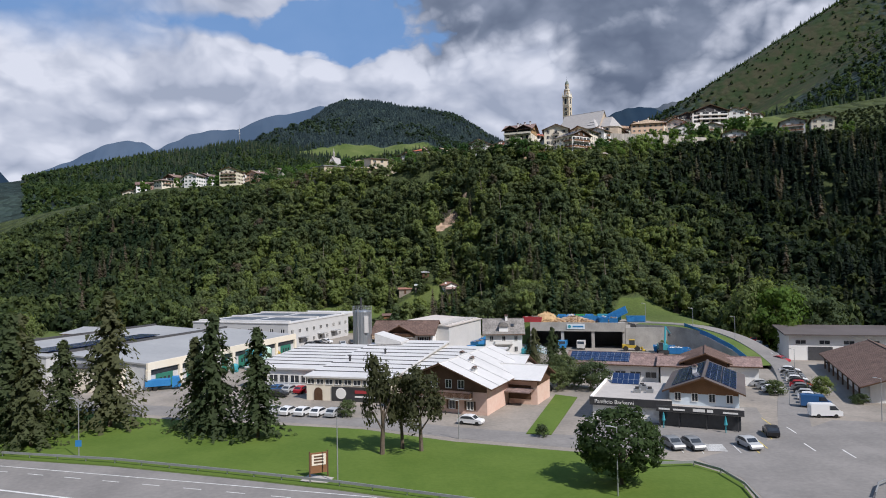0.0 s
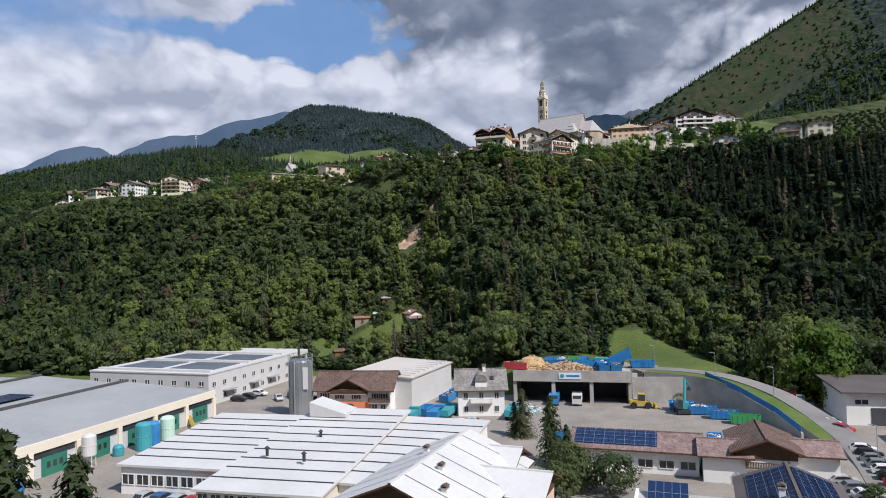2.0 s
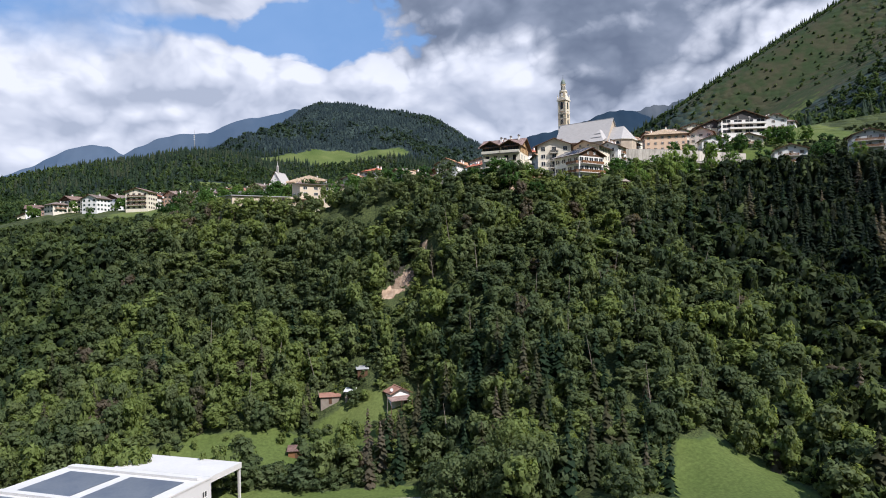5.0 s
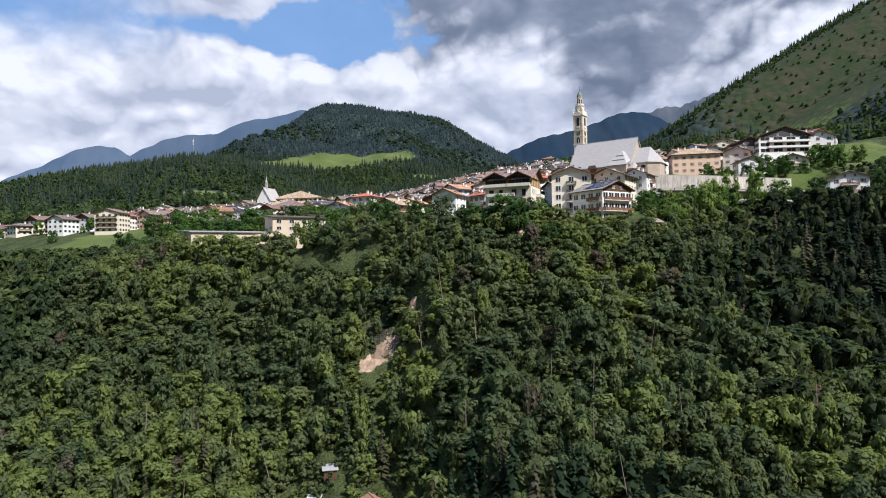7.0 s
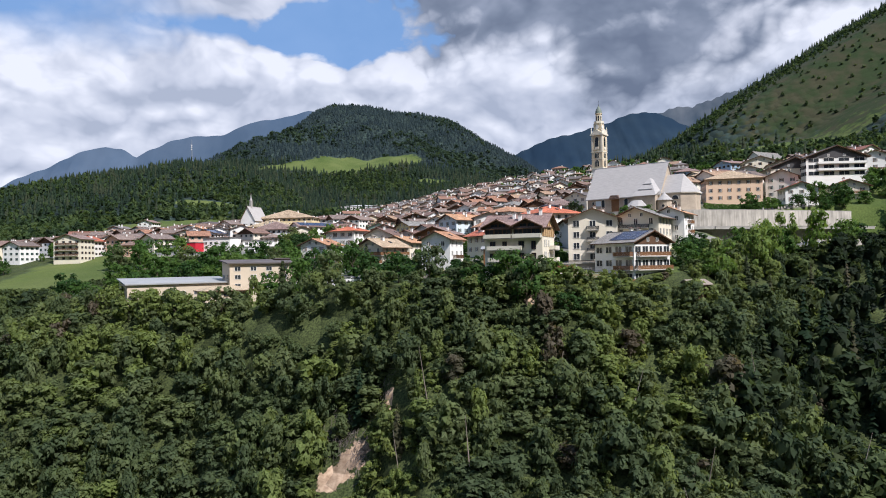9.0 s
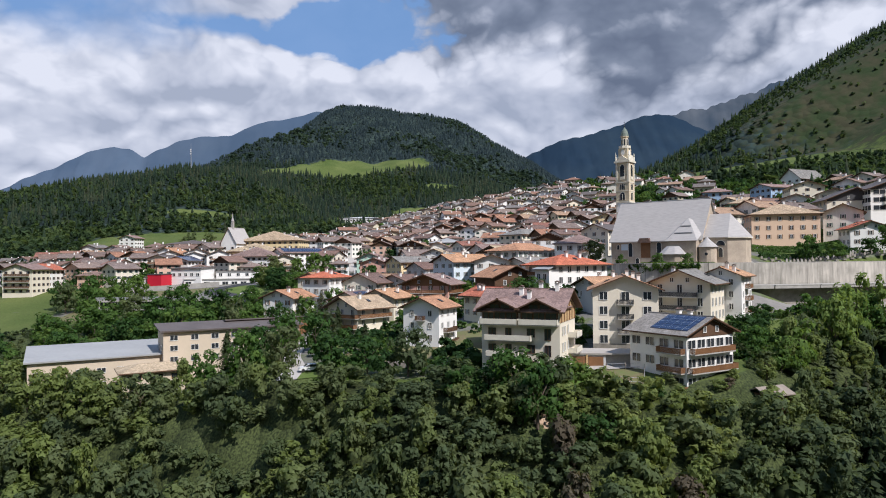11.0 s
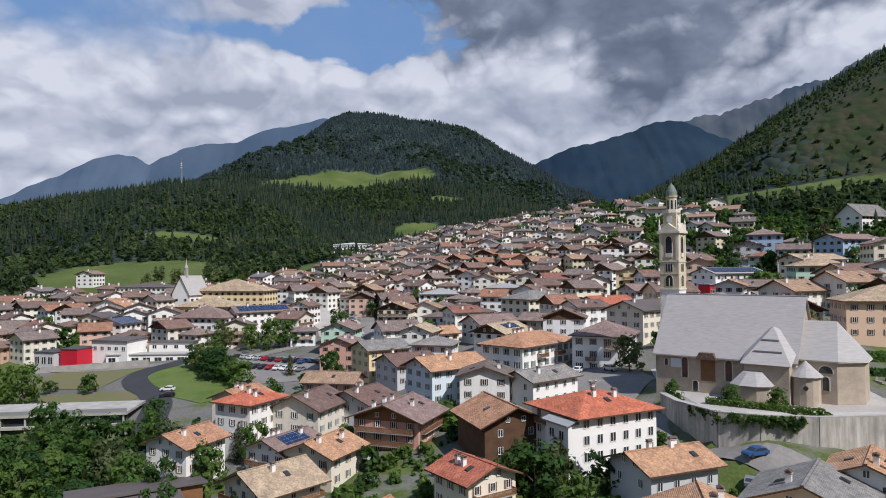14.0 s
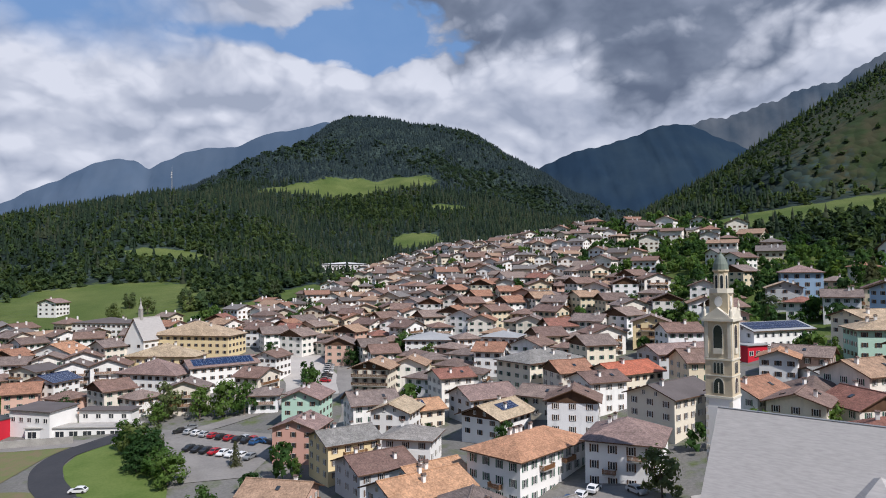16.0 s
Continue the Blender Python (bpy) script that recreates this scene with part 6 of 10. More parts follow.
def balcony_house():
    """Four-storey house with twin glazed front gables over solid balconies."""
    top = thing("house", pose(43.2, 363.3, 82.2, 0, 0, -22), "grey-cream apartment house with twin wooden gables and solid balconies", "house")
    w, d, eave, st = 14.6, 13.0, 14.4, 2.92
    f = -d / 2
    part("wall", Shape().prism([(-d / 2, -8), (d / 2, -8), (d / 2, eave), (0.5, eave + 3.1), (-d / 2, eave)], -w / 2, w / 2, "cream_plaster", "x"), top)
    rs, ridge = roof_shape(d, w, eave, 26, 1.3, "mauve_tiles")
    part("roof", rs, top, at=Matrix.Rotation(radians(90), 4, "Z"))
    for x in (-3.65, 3.65):
        g = Shape().prism([(x - 3.4, 11.75), (x + 3.4, 11.75), (x + 3.4, 14.5), (x, 16.0), (x - 3.4, 14.5)], f - 0.35, 0, "dark_wood", "y")
        part("gable", g, top, "dark wooden gable with glazing")
        r2, _ = roof_shape(6.8, 8.6, 0, 25, 0.7, "mauve_tiles", ends=1.3)
        part("gable_roof", r2, top, at=Matrix.Translation((x, f + 3.6, 14.5)))
        for u in (-2.2, 0, 2.2):
            part("window", window_mesh(1.9, 2.1, False, "dark_wood"), top, at=Matrix.Translation((x + u, f - 0.39, 11.95)))
        for u, h in ((-1.0, 0.9), (1.0, 0.9)):
            part("window", window_mesh(1.6, h, False, "dark_wood"), top, at=Matrix.Translation((x + u, f - 0.39, 14.25)))
        for fl in (1, 2, 3):
            for u, ww in ((-1.6, 1.3), (1.5, 1.0)):
                part("window", window_mesh(ww, 1.9 if u > 0 else 1.4, False, "dark_wood"), top, at=Matrix.Translation((x + u, f - 0.03, fl * st + 0.15 + (0 if u > 0 else 0.5))))
        part("balcony", balcony_shape(7.0, 1.6, "carved_stone", solid=True), top, at=Matrix.Translation((x, f, 11.7)))
    part("balcony", balcony_shape(8.6, 1.6, "carved_stone", solid=True), top, at=Matrix.Translation((-2.0, f, 8.8)))
    part("balcony", balcony_shape(6.0, 1.6, "carved_stone", solid=True), top, at=Matrix.Translation((-3.0, f, 5.9)))
    for fl in range(1, 4):
        for v in (-4.2, -2.4, 0.2):
            part("window", window_mesh(0.8, 1.5, False), top, at=Matrix.Translation((w / 2 + 0.03, v, fl * st + 0.9)) @ Matrix.Rotation(radians(90), 4, "Z"))
    part("side_boarding", Shape().prism([(-d / 2, 12.0), (d / 2, 12.0), (d / 2, eave - 0.1), (0, eave + 2.9), (-d / 2, eave - 0.1)], w / 2 - 0.02, w / 2 + 0.1, "pale_wood", "x"), top, "honey-coloured wooden gable boarding")
    for v in (-5.5, -3.3, -1.1, 1.1, 3.3, 5.5):
        part("post", Shape().box(w / 2 + 0.1, v - 0.1, 12.0, w / 2 + 0.22, v + 0.1, eave + 2.6 - abs(v) * 0.48, "brown_wood"), top)
    for z in (5.9, 8.8):
        part("balcony", balcony_shape(5.0, 1.6, "carved_stone", solid=True), top, at=Matrix.Translation((w / 2, 2.8, z)) @ Matrix.Rotation(radians(90), 4, "Z"))
    for u, v in ((-0.8, -2.2), (1.0, -3.4), (2.2, 0.6), (5.6, -0.6)):
        part("chimney", chimney_mesh(), top, at=Matrix.Translation((u, v, ridge - abs(v) * 0.5 + 0.3)))
    # sheet-roofed shed behind it
    sh = thing("shed", pose(42.5, 384.5, 88.4, 0, 0, -6), "long wooden shed with pale metal sheet roof", "shed")
    part("wall", Shape().box(-7.2, -3.5, -4, 7.2, 3.5, 3.4, "brown_wood"), sh)
    part("roof", Shape().add([(-8, -4.2, 3.3), (8, -4.2, 3.3), (8, 4.2, 4.1), (-8, 4.2, 4.1), (-8, -4.2, 3.5), (8, -4.2, 3.5), (8, 4.2, 4.3), (-8, 4.2, 4.3)],
         [(3, 2, 1, 0), (4, 5, 6, 7), (0, 1, 5, 4), (1, 2, 6, 5), (2, 3, 7, 6), (3, 0, 4, 7)], "grey_sheet"), sh)
    # garage block beside it
    g = thing("garage", pose(55.0, 368.4, 84.5, 0, 0, -9), "low garage with two brown wooden doors and paved roof terrace", "garage")
    part("wall", Shape().box(-3.4, -4, -4, 3.4, 4, 2.8, "grey_render"), g)
    part("roof_slab", Shape().box(-3.7, -4.3, 2.8, 8.6, 3.2, 3.1, "pale_paving"), g)
    part("terrace_wall", Shape().box(3.42, -3.4, -4, 8.4, 2.8, 2.78, "concrete"), g)
    for x in (-1.75, 1.55):
        part("garage_door", Shape().box(x - 1.4, -4.12, 0.1, x + 1.4, -4.01, 2.4, "brown_wood"), g)
    part("pillar", Shape().box(-0.28, -4.25, 0, 0.08, -4.01, 2.79, "pale_wood"), g)


balcony_house()


def flat_block(x, y, turn, w, d, h, z, label, wall, roof, rows=(), slope=0.0, over=0.5, name="building", category="building", deep=4.0, win=(1.5, 1.3), gap=3.4, shut=False):
    """A block with a flat or single-pitch roof. rows: (side, height) of window rows."""
    top = thing(name, pose(x, y, z, 0, 0, turn), label, category)
    rise = slope * d
    s = Shape().prism([(-d / 2, -deep), (d / 2, -deep), (d / 2, h + rise), (-d / 2, h)], -w / 2, w / 2, wall, "x")
    part("wall", s, top)
    o = over
    v = [(-w / 2 - o, -d / 2 - o, h - slope * o), (w / 2 + o, -d / 2 - o, h - slope * o), (w / 2 + o, d / 2 + o, h + rise + slope * o), (-w / 2 - o, d / 2 + o, h + rise + slope * o)]
    s = Shape().add([(a, b, c + 0.01) for a, b, c in v] + [(a, b, c + 0.35) for a, b, c in v], [(3, 2, 1, 0), (4, 5, 6, 7), (0, 1, 5, 4), (1, 2, 6, 5), (2, 3, 7, 6), (3, 0, 4, 7)], roof)
    part("roof", s, top)
    for side, zz in rows:
        l = w if SIDES[side][1] == 0 else d
        k = max(1, int(l / gap))
        for i in range(k):
            part("window", window_mesh(win[0], win[1], shut), top, at=side_pose(side, w, d, -l / 2 + l * (i + 0.5) / k, zz, 0.03))
    return top


def west_blocks():
    flat_block(131.5, 556.0, 22, 8.0, 6.0, 4.2, lie(131.5, 556.0) + 0.2, "small bright red flat-roofed annex beside the solar hall", "red_panel", "grey_sheet", [("front", 1.2)], gap=2.4)
    flat_block(-29.5, 411.0, 30.8, 34, 9.5, 8.6, 80.3, "long cream school building with dark single-pitch roof", "beige_plaster", "dark_sheet", [("front", 1.2), ("front", 3.9), ("front", 6.4), ("left", 3.9)], 0.10, 0.9, gap=4.4, win=(1.7, 1.2))
    flat_block(-24.5, 424.0, 30.8, 22, 11, 8.2, 82.0, "brown school wing with dark single-pitch roof", "brown_wood", "dark_sheet", [], -0.12, 0.8)
    flat_block(-60.0, 403.0, 30.8, 30, 22, 7.4, 75.8, "cream gymnasium with pale blue-grey sheet roof", "beige_plaster", "grey_sheet", [("front", 1.0), ("front", 4.2), ("right", 4.2)], 0.06, 0.7, gap=4.2, win=(1.8, 1.0))
    top = thing("pavilion", pose(-41.0, 391.5, 78.2, 0, 0, 30.8), "low pavilion with hipped tan sheet roof", "pavilion")
    part("wall", Shape().box(-7, -4.5, -4, 7, 4.5, 3.0, "beige_plaster"), top)
    rs, _ = roof_shape(9, 14, 3.0, 14, 1.0, "tan_tiles", hip=True)
    part("roof", rs, top, at=Matrix.Rotation(radians(90), 4, "Z"))
    for x in (-4.5, 0, 4.5):
        part("window", window_mesh(2.6, 1.0, False, "pale_wood"), top, at=Matrix.Translation((x, -4.53, 1.2)))
    # fire station in red and white, with its long garage wall
    flat_block(-108.0, 551.0, -14, 7.5, 10, 6.0, 94.8, "bright red fire station block", "red_panel", "bitumen", [], 0, 0.2, deep=3)
    flat_block(-95.0, 556.0, -14, 16, 11, 8.6, 94.8, "white upper storey beside the red fire station", "white_plaster", "dark_sheet", [("front", 5.2)], 0.04, 0.6, gap=3.0)
    flat_block(-118.0, 552.0, -14, 9, 10, 5.0, 94.6, "grey glazed hall beside the fire station", "grey_render", "bitumen", [("front", 0.8)], 0, 0.3, gap=2.6, win=(2.0, 2.6))
    flat_block(-80.0, 553.5, 4, 34, 6, 3.4, 94.8, "long low white garage wall with concrete roof", "white_plaster", "concrete", [("front", 0.4)], 0, 0.4, gap=4.0, win=(2.6, 2.0))
    flat_block(-76.0, 561.0, 0, 17, 6, 6.6, 95.4, "low white cabin with dark flat roof above the garages", "white_plaster", "dark_sheet", [("front", 4.3)], 0, 0.6, gap=4.0)
    # parking deck
    top = thing("parking_deck", pose(-74.0, 478.0, 86.5, 0, 0, 9), "curved concrete parking deck with two open dark storeys", "car park")
    for z in (0.0, 3.0, 6.0):
        part("slab", Shape().box(-22, -8, z, 22, 8, z + 0.7, "concrete"), top)
    part("back_wall", Shape().box(-22, 7.2, -5, 22, 8, 6, "bitumen"), top)
    for i in range(8):
        part("column", Shape().box(-21 + i * 6 - 0.2, -7.6, -5, -21 + i * 6 + 0.2, -7.2, 6, "concrete"), top)
    for z in (0.7, 3.7):
        part("glazing", Shape().box(-21.8, -6.8, z, 21.8, -6.7, z + 2.3, "window_glass"), top)
    part("railing", Shape().box(-22, -8.0, 6.7, 22, -7.9, 7.7, "galvanised"), top)


west_blocks()
for ob in [o for o in scene.collection.objects if o.parent is None and o.type == "EMPTY" and o.get("category")]:
    body = [c for c in ob.children if c.name.startswith(("wall", "slab"))]
    size = max([max(v[0] for v in c.bound_box) - min(v[0] for v in c.bound_box) for c in body] + [max(v[1] for v in c.bound_box) - min(v[1] for v in c.bound_box) for c in body] + [10.0])
    CLEARINGS.append((ob.location.x, ob.location.y, max(12.0, size * 0.5 + 5.0)))
CLEARINGS += [(95, 443, 24), (110, 432, 20), (88, 461, 12), (130, 442, 22), (150, 440, 18), (110, 410, 14), (140, 412, 16), (-33, 545, 27), (-52, 525, 20), (-55, 500, 18), (-25, 512, 16), (-19, 618, 16),
              (-8, 603, 9), (0, 585, 9), (3, 565, 8), (4, 545, 8), (-75, 478, 26), (-100, 480, 22), (-45, 480, 20), (-45, 560, 16), (-75, 550, 16), (-120, 480, 22), (-72, 641, 20), (-56, 640, 13), (-92, 645, 13), (-20, 600, 16), (-30, 630, 14), (0, 395, 14), (-10, 425, 12),
              (47, 390, 14), (60, 402, 11), (85, 410, 14), (100, 396, 14), (70, 470, 8), (63, 470, 8), (72, 463, 17), (70, 474, 12)]


GAPS = []


def town():
    """The close-built town: a few house kinds, repeated with turns of their own."""
    kinds, rnd = [], random.Random(5)
    words = ["white plastered house under a brown tiled gable roof", "cream plastered town house with dark shutters and tiled roof", "old plastered house with wooden balcony and tiled roof",
             "plain plastered town house with a hipped tiled roof", "tall plastered house with chimneys and shutters"]
    for i in range(14):
        w, d, fl = rnd.uniform(9.5, 13.5), rnd.uniform(10, 15), rnd.choice((2, 3, 3))
        bal = [("front", f, 0, w * 0.7) for f in range(1, fl)] if i % 2 else []
        h = house(0, -900 - 30 * i, 0, w, d, fl, words[i % 5], rnd.uniform(18, 25), hip=i % 5 == 3, balconies=bal, chimneys=rnd.choice((1, 2)), z=-60,
                  gable_wood="dark_wood" if i % 3 == 1 else None, shut=rnd.choice(("dark_wood", "shutter_green", "brown_wood")), columns=3,
                  group="houses of the old town", sides=("front", "left") if i % 2 else ("front", "right"), attic=False, joined=i > 6)
        kinds.append(h)
    spots = []
    for row in range(52):
        for col in range(44):
            x = -318 + col * 14.2 + (row % 2) * 6 + rnd.uniform(-2, 2)
            y = 385 + row * 14.6 + rnd.uniform(-2.4, 2.4)
            if y < 452 or (x < -14 and y < 548) or float(town_field(np.array(x), np.array(y))) < 0.6 or any((x - cx) ** 2 + (y - cy) ** 2 < r * r for cx, cy, r in CLEARINGS):
                continue
            if rnd.random() < (0.12 if y < 700 else 0.22) + (0.25 if x > 150 or x < -150 else 0) + (0.26 if x > 118 and y > 560 else 0):
                GAPS.append((x, y))
                continue
            spots.append((y + 0.25 * abs(x - 40), x, y))
    spots.sort()
    for i, (_, x, y) in enumerate(spots):
        turn = rnd.choice((-12, -20, 60, -62, -75, 15, 70, -30)) + rnd.uniform(-10, 10)
        if i < 230:
            k = rnd.randrange(0, 6) if i < 26 else rnd.randrange(8, 14)
            k = k - k % 2 + (1 if turn > 0 else 0)
            copy_thing(kinds[k], pose(x, y, lie(x, y) - 0.3, 0, 0, turn))
    far = Shape()
    for _, x, y in spots[230:]:
        w, d, e, p = rnd.uniform(9, 14), rnd.uniform(10, 16), rnd.uniform(5.5, 9.5), rnd.uniform(18, 25)
        m = pose(x, y, lie(x, y) - 0.3, 0, 0, rnd.choice((-12, -20, 60, -62, -75, 15, 70, -30)) + rnd.uniform(-10, 10))
        hip = rnd.random() < 0.2
        one = house_walls(w, d, e, p, "far_plaster", None, hip, 3.0)
        r, _ = roof_shape(w, d, e, p, 1.0, "far_tiles", hip)
        for a in (one, r):
            for k, mat in enumerate(a.mats):
                fs = [f for f, mi in zip(a.f, a.m) if mi == k]
                far.add([m @ Vector(v) for v in a.v], fs, mat)
        for side in ("front", "left", "right"):
            l = w if SIDES[side][1] == 0 else d
            k = int(l / 3)
            for fl in range(int(e / 2.8)):
                for c in range(k):
                    q = m @ side_pose(side, w, d, -l / 2 + l * (c + 0.5) / k, fl * 2.8 + 1.0, 0.05)
                    far.add([q @ Vector(v) for v in ((-0.75, 0, 0), (0.75, 0, 0), (0.75, 0, 1.3), (-0.75, 0, 1.3))], [(0, 1, 2, 3)], "dark_wood")
        for _ in range(2):
            q = m @ Matrix.Translation((rnd.uniform(-0.3, 0.3) * w, rnd.uniform(-0.3, 0.3) * d, e + 0.8))
            far.box(-0.35, -0.35, 0, 0.35, 0.35, 2.6, "white_plaster", q)
    tagged(new("far_houses", far.mesh("far_houses")), "far rows of plastered houses with brown tiled roofs", "houses", kind="stuff")
    for h in kinds:
        for o in list(h.children_recursive) + [h]:
            bpy.data.objects.remove(o)


def per_island(name, tones, rough, lo=0.85, hi=1.1):
    def paint(n):
        r = n.ramp(n("ShaderNodeNewGeometry", out=8), *[(i / len(tones), t) for i, t in enumerate(tones)])
        r.node.color_ramp.interpolation = "CONSTANT"
        return n.mix(1.0, r, n.ramp(n.noise(1.2, 5, world_place(n)), (0.3, lo), (0.7, hi)), "MULTIPLY")
    surface(name, paint, rough)


per_island("far_plaster", [(0.85, 0.84, 0.81), (0.80, 0.76, 0.68), (0.86, 0.85, 0.83), (0.74, 0.66, 0.52), (0.84, 0.83, 0.80), (0.64, 0.55, 0.44), (0.85, 0.82, 0.76)], 0.9)
per_island("far_tiles", [(0.15, 0.108, 0.094), (0.20, 0.135, 0.112), (0.16, 0.14, 0.13), (0.25, 0.14, 0.10), (0.12, 0.105, 0.10), (0.18, 0.115, 0.09), (0.22, 0.17, 0.145), (0.18, 0.165, 0.158), (0.30, 0.20, 0.14)], 0.85, 0.7, 1.2)
town()


# ---- roads, yards and lawns ----
def patch(name, outline, z, mat, label, category="pavement", deep=0.4):
    s = Shape().prism(outline, z - deep, z, mat)
    return setting(name, s, label, category)


def strip_shape(pts, width, mat, lift=0.12, flat=None, deep=0.0, step=2.0):
    """A road that follows points of the plan, draped over the land or at given heights."""
    P = [np.array(p, float) for p in pts]
    run = []
    for a, b in zip(P, P[1:]):
        k = max(1, int(np.linalg.norm(b[:2] - a[:2]) / step))
        run += [a + (b - a) * i / k for i in range(k)]
    run.append(P[-1])
    sm = [run[0]] + [(run[i - 1] + 2 * run[i] + run[i + 1]) / 4 for i in range(1, len(run) - 1)] + [run[-1]]
    for _ in range(4):
        sm = [sm[0]] + [(sm[i - 1] + 2 * sm[i] + sm[i + 1]) / 4 for i in range(1, len(sm) - 1)] + [sm[-1]]
    vs, fs = [], []
    cross = (-1, -0.5, 0, 0.5, 1)
    for i, p in enumerate(sm):
        d = sm[min(i + 1, len(sm) - 1)] - sm[max(i - 1, 0)]
        n = np.array([-d[1], d[0]]) / max(1e-6, math.hypot(d[0], d[1]))
        for c in cross:
            x, y = p[:2] + n * c * width / 2
            vs.append((x, y, p[2] if len(p) > 2 else lie(x, y) + lift))
    k = len(cross)
    for i in range(len(sm) - 1):
        fs += [(i * k + j + 1, i * k + j, (i + 1) * k + j, (i + 1) * k + j + 1) for j in range(k - 1)]
    s = Shape().add(vs, fs, mat)
    if deep:
        for j in (0, k - 1):
            side = [(vs[i * k + j], (vs[i * k + j][0], vs[i * k + j][1], vs[i * k + j][2] - deep)) for i in range(len(sm))]
            sv = [q for pair in side for q in pair]
            s.add(sv, [(2 * i, 2 * i + 2, 2 * i + 3, 2 * i + 1) if j == 0 else (2 * i, 2 * i + 1, 2 * i + 3, 2 * i + 2) for i in range(len(sm) - 1)], "concrete")
    return s


def road(name, pts, width, mat, label, lift=0.12, deep=0.0):
    return setting(name, strip_shape(pts, width, mat, lift, None, deep), label, "road")


def dashes(name, a, b, count, length, width, z=0.075, mat="road_paint"):
    a, b = Vector(a), Vector(b)
    d = (b - a).normalized()
    n = Vector((-d.y, d.x))
    s = Shape()
    for i in range(count):
        c = a + (b - a) * ((i + 0.5) / count)
        p = [c - d * length / 2 - n * width / 2, c + d * length / 2 - n * width / 2, c + d * length / 2 + n * width / 2, c - d * length / 2 + n * width / 2]
        s.add([(q.x, q.y, z) for q in p], [(0, 1, 2, 3)], mat)
    return setting(name, s, "worn white road marking", "road marking")


def build_grounds():
    patch("pavement_yard", [(-150, 155), (-100, 138), (-64, 126), (-51, 121.5), (-14, 111.6), (1, 103), (18, 96.5), (32, 91), (36, 84), (34.5, 76), (33, 40), (33, -60), (150, -60), (150, 150), (104, 186), (88, 196), (57, 206), (28, 221), (9, 262), (-60, 262), (-150, 275)],
          0.04, "yard", "pale worn asphalt yards between the workshops")
    patch("road_village", [(-150, 157), (-64, 127.5), (-14, 113), (2, 104.5), (19, 98), (46, 94), (48, 100), (22, 104.5), (3, 111), (-13, 119), (-62, 134.5), (-148, 164)], 0.05, "asphalt", "grey asphalt village street", "road", 0.3)
    patch("road_junction", [(34, 92), (36.5, 84), (35, 70), (33.5, 40), (34, -50), (140, -50), (140, 96), (90, 104), (64, 112), (49, 101)], 0.056, "asphalt", "wide asphalt road junction", "road", 0.3)
    patch("road_highway", [(-160, 124), (-65, 97.8), (-46.4, 93.2), (-28.8, 87.4), (-13.2, 81.8), (-4.7, 78.2), (32, 62), (32, 40), (-40, 66), (-90, 84), (-160, 104)], 0.05, "asphalt", "two-lane asphalt main road", "road")
    patch("lawn_roadside", [(-160, 124.6), (-65, 98.4), (-46.4, 93.8), (-28.8, 88.0), (-13.2, 82.4), (-4.7, 78.8), (32, 62.6), (33.6, 62), (34.5, 76), (36, 84), (32, 91), (18, 96.5), (1, 103), (-14, 111.6), (-51, 121.5), (-64, 126), (-100, 138), (-150, 155)], 0.03, "lawn", "wide mown lawn beside the main road", "lawn")
    dashes("trim_edge_line", (-120, 110.6), (-8, 79.0), 1, 116, 0.18)
    dashes("trim_lane_dashes", (-75, 96.0), (-5, 75.6), 12, 2.6, 0.16)
    dashes("trim_middle_line", (-100, 98.6), (0, 66.0), 1, 104, 0.35)
    # bar and bakery forecourt
    patch("pavement_forecourt", [(17, 100), (45, 95.5), (51.5, 108), (56, 122), (50, 124), (28, 128), (22, 110)], 0.062, "asphalt", "asphalt forecourt with parking bays")
    dashes("trim_crossing", (38.2, 95.2), (38.9, 99.0), 7, 0.28, 2.6, 0.075)
    for i, (x, y) in enumerate(((33.2, 97.2), (35.8, 96.6), (41.0, 96.6), (43.4, 96.2), (45.6, 98.6), (48.6, 103.5), (52.6, 112.0))):
        dashes("trim_bay_line", (x, y - 2.4), (x + 0.7, y + 2.4), 1, 4.8, 0.14, 0.076, "yellow_line" if i > 2 else "road_paint")
    for x, y in ((19.0, 100.8), (22.0, 99.6), (25.0, 98.6), (28.0, 97.6)):
        dashes("trim_bay_line", (x, y - 2), (x + 1.0, y + 2), 1, 4.0, 0.14, 0.076)
    for x, y in ((51.5, 96.5), (55.0, 93.0), (53.8, 106)):
        dashes("trim_lane_line", (x, y - 2), (x + 0.5, y + 2), 1, 4.0, 0.2, 0.076)
    patch("lawn_strip", [(12.6, 106.5), (16.4, 105.6), (26.0, 133.5), (22.2, 136.5)], 0.18, "lawn", "mown grass strip beside the drive", "lawn")
    patch("lawn_island", [(60 + 13 * math.cos(a * 0.4), 68 + 13 * math.sin(a * 0.4)) for a in range(16)], 0.2, "lawn", "round grass island in the junction", "lawn")
    # deck and ramp road round the depot
    patch("pavement_deck", [(30.2, 221.6), (57.0, 214.3), (58.6, 207.5), (66, 216), (58, 226), (40, 230), (30, 230)], 7.1, "yard", "raised concrete storage deck", deep=8.0)
    road("lawn_verge", [(78.2, 163, 0.9), (79.0, 176, 2.5), (78.0, 188, 4.85), (73.6, 198, 6.65), (66.5, 204.6, 7.05), (60, 209, 7.05)], 4.0, "rough_grass", "grassy verge between the ramp road and the yard wall", deep=7.0)
    road("road_ramp", [(50.5, 97, 0.07), (58, 113, 0.07), (67, 131, 0.08), (76, 149, 0.2), (81.5, 163, 1.0), (83.2, 176, 2.6), (82, 188, 5.0), (77, 200, 6.8), (68, 208.6, 7.25), (57, 214.6, 7.2)], 4.8, "asphalt", "grey asphalt ramp road round the yard", deep=7.0)
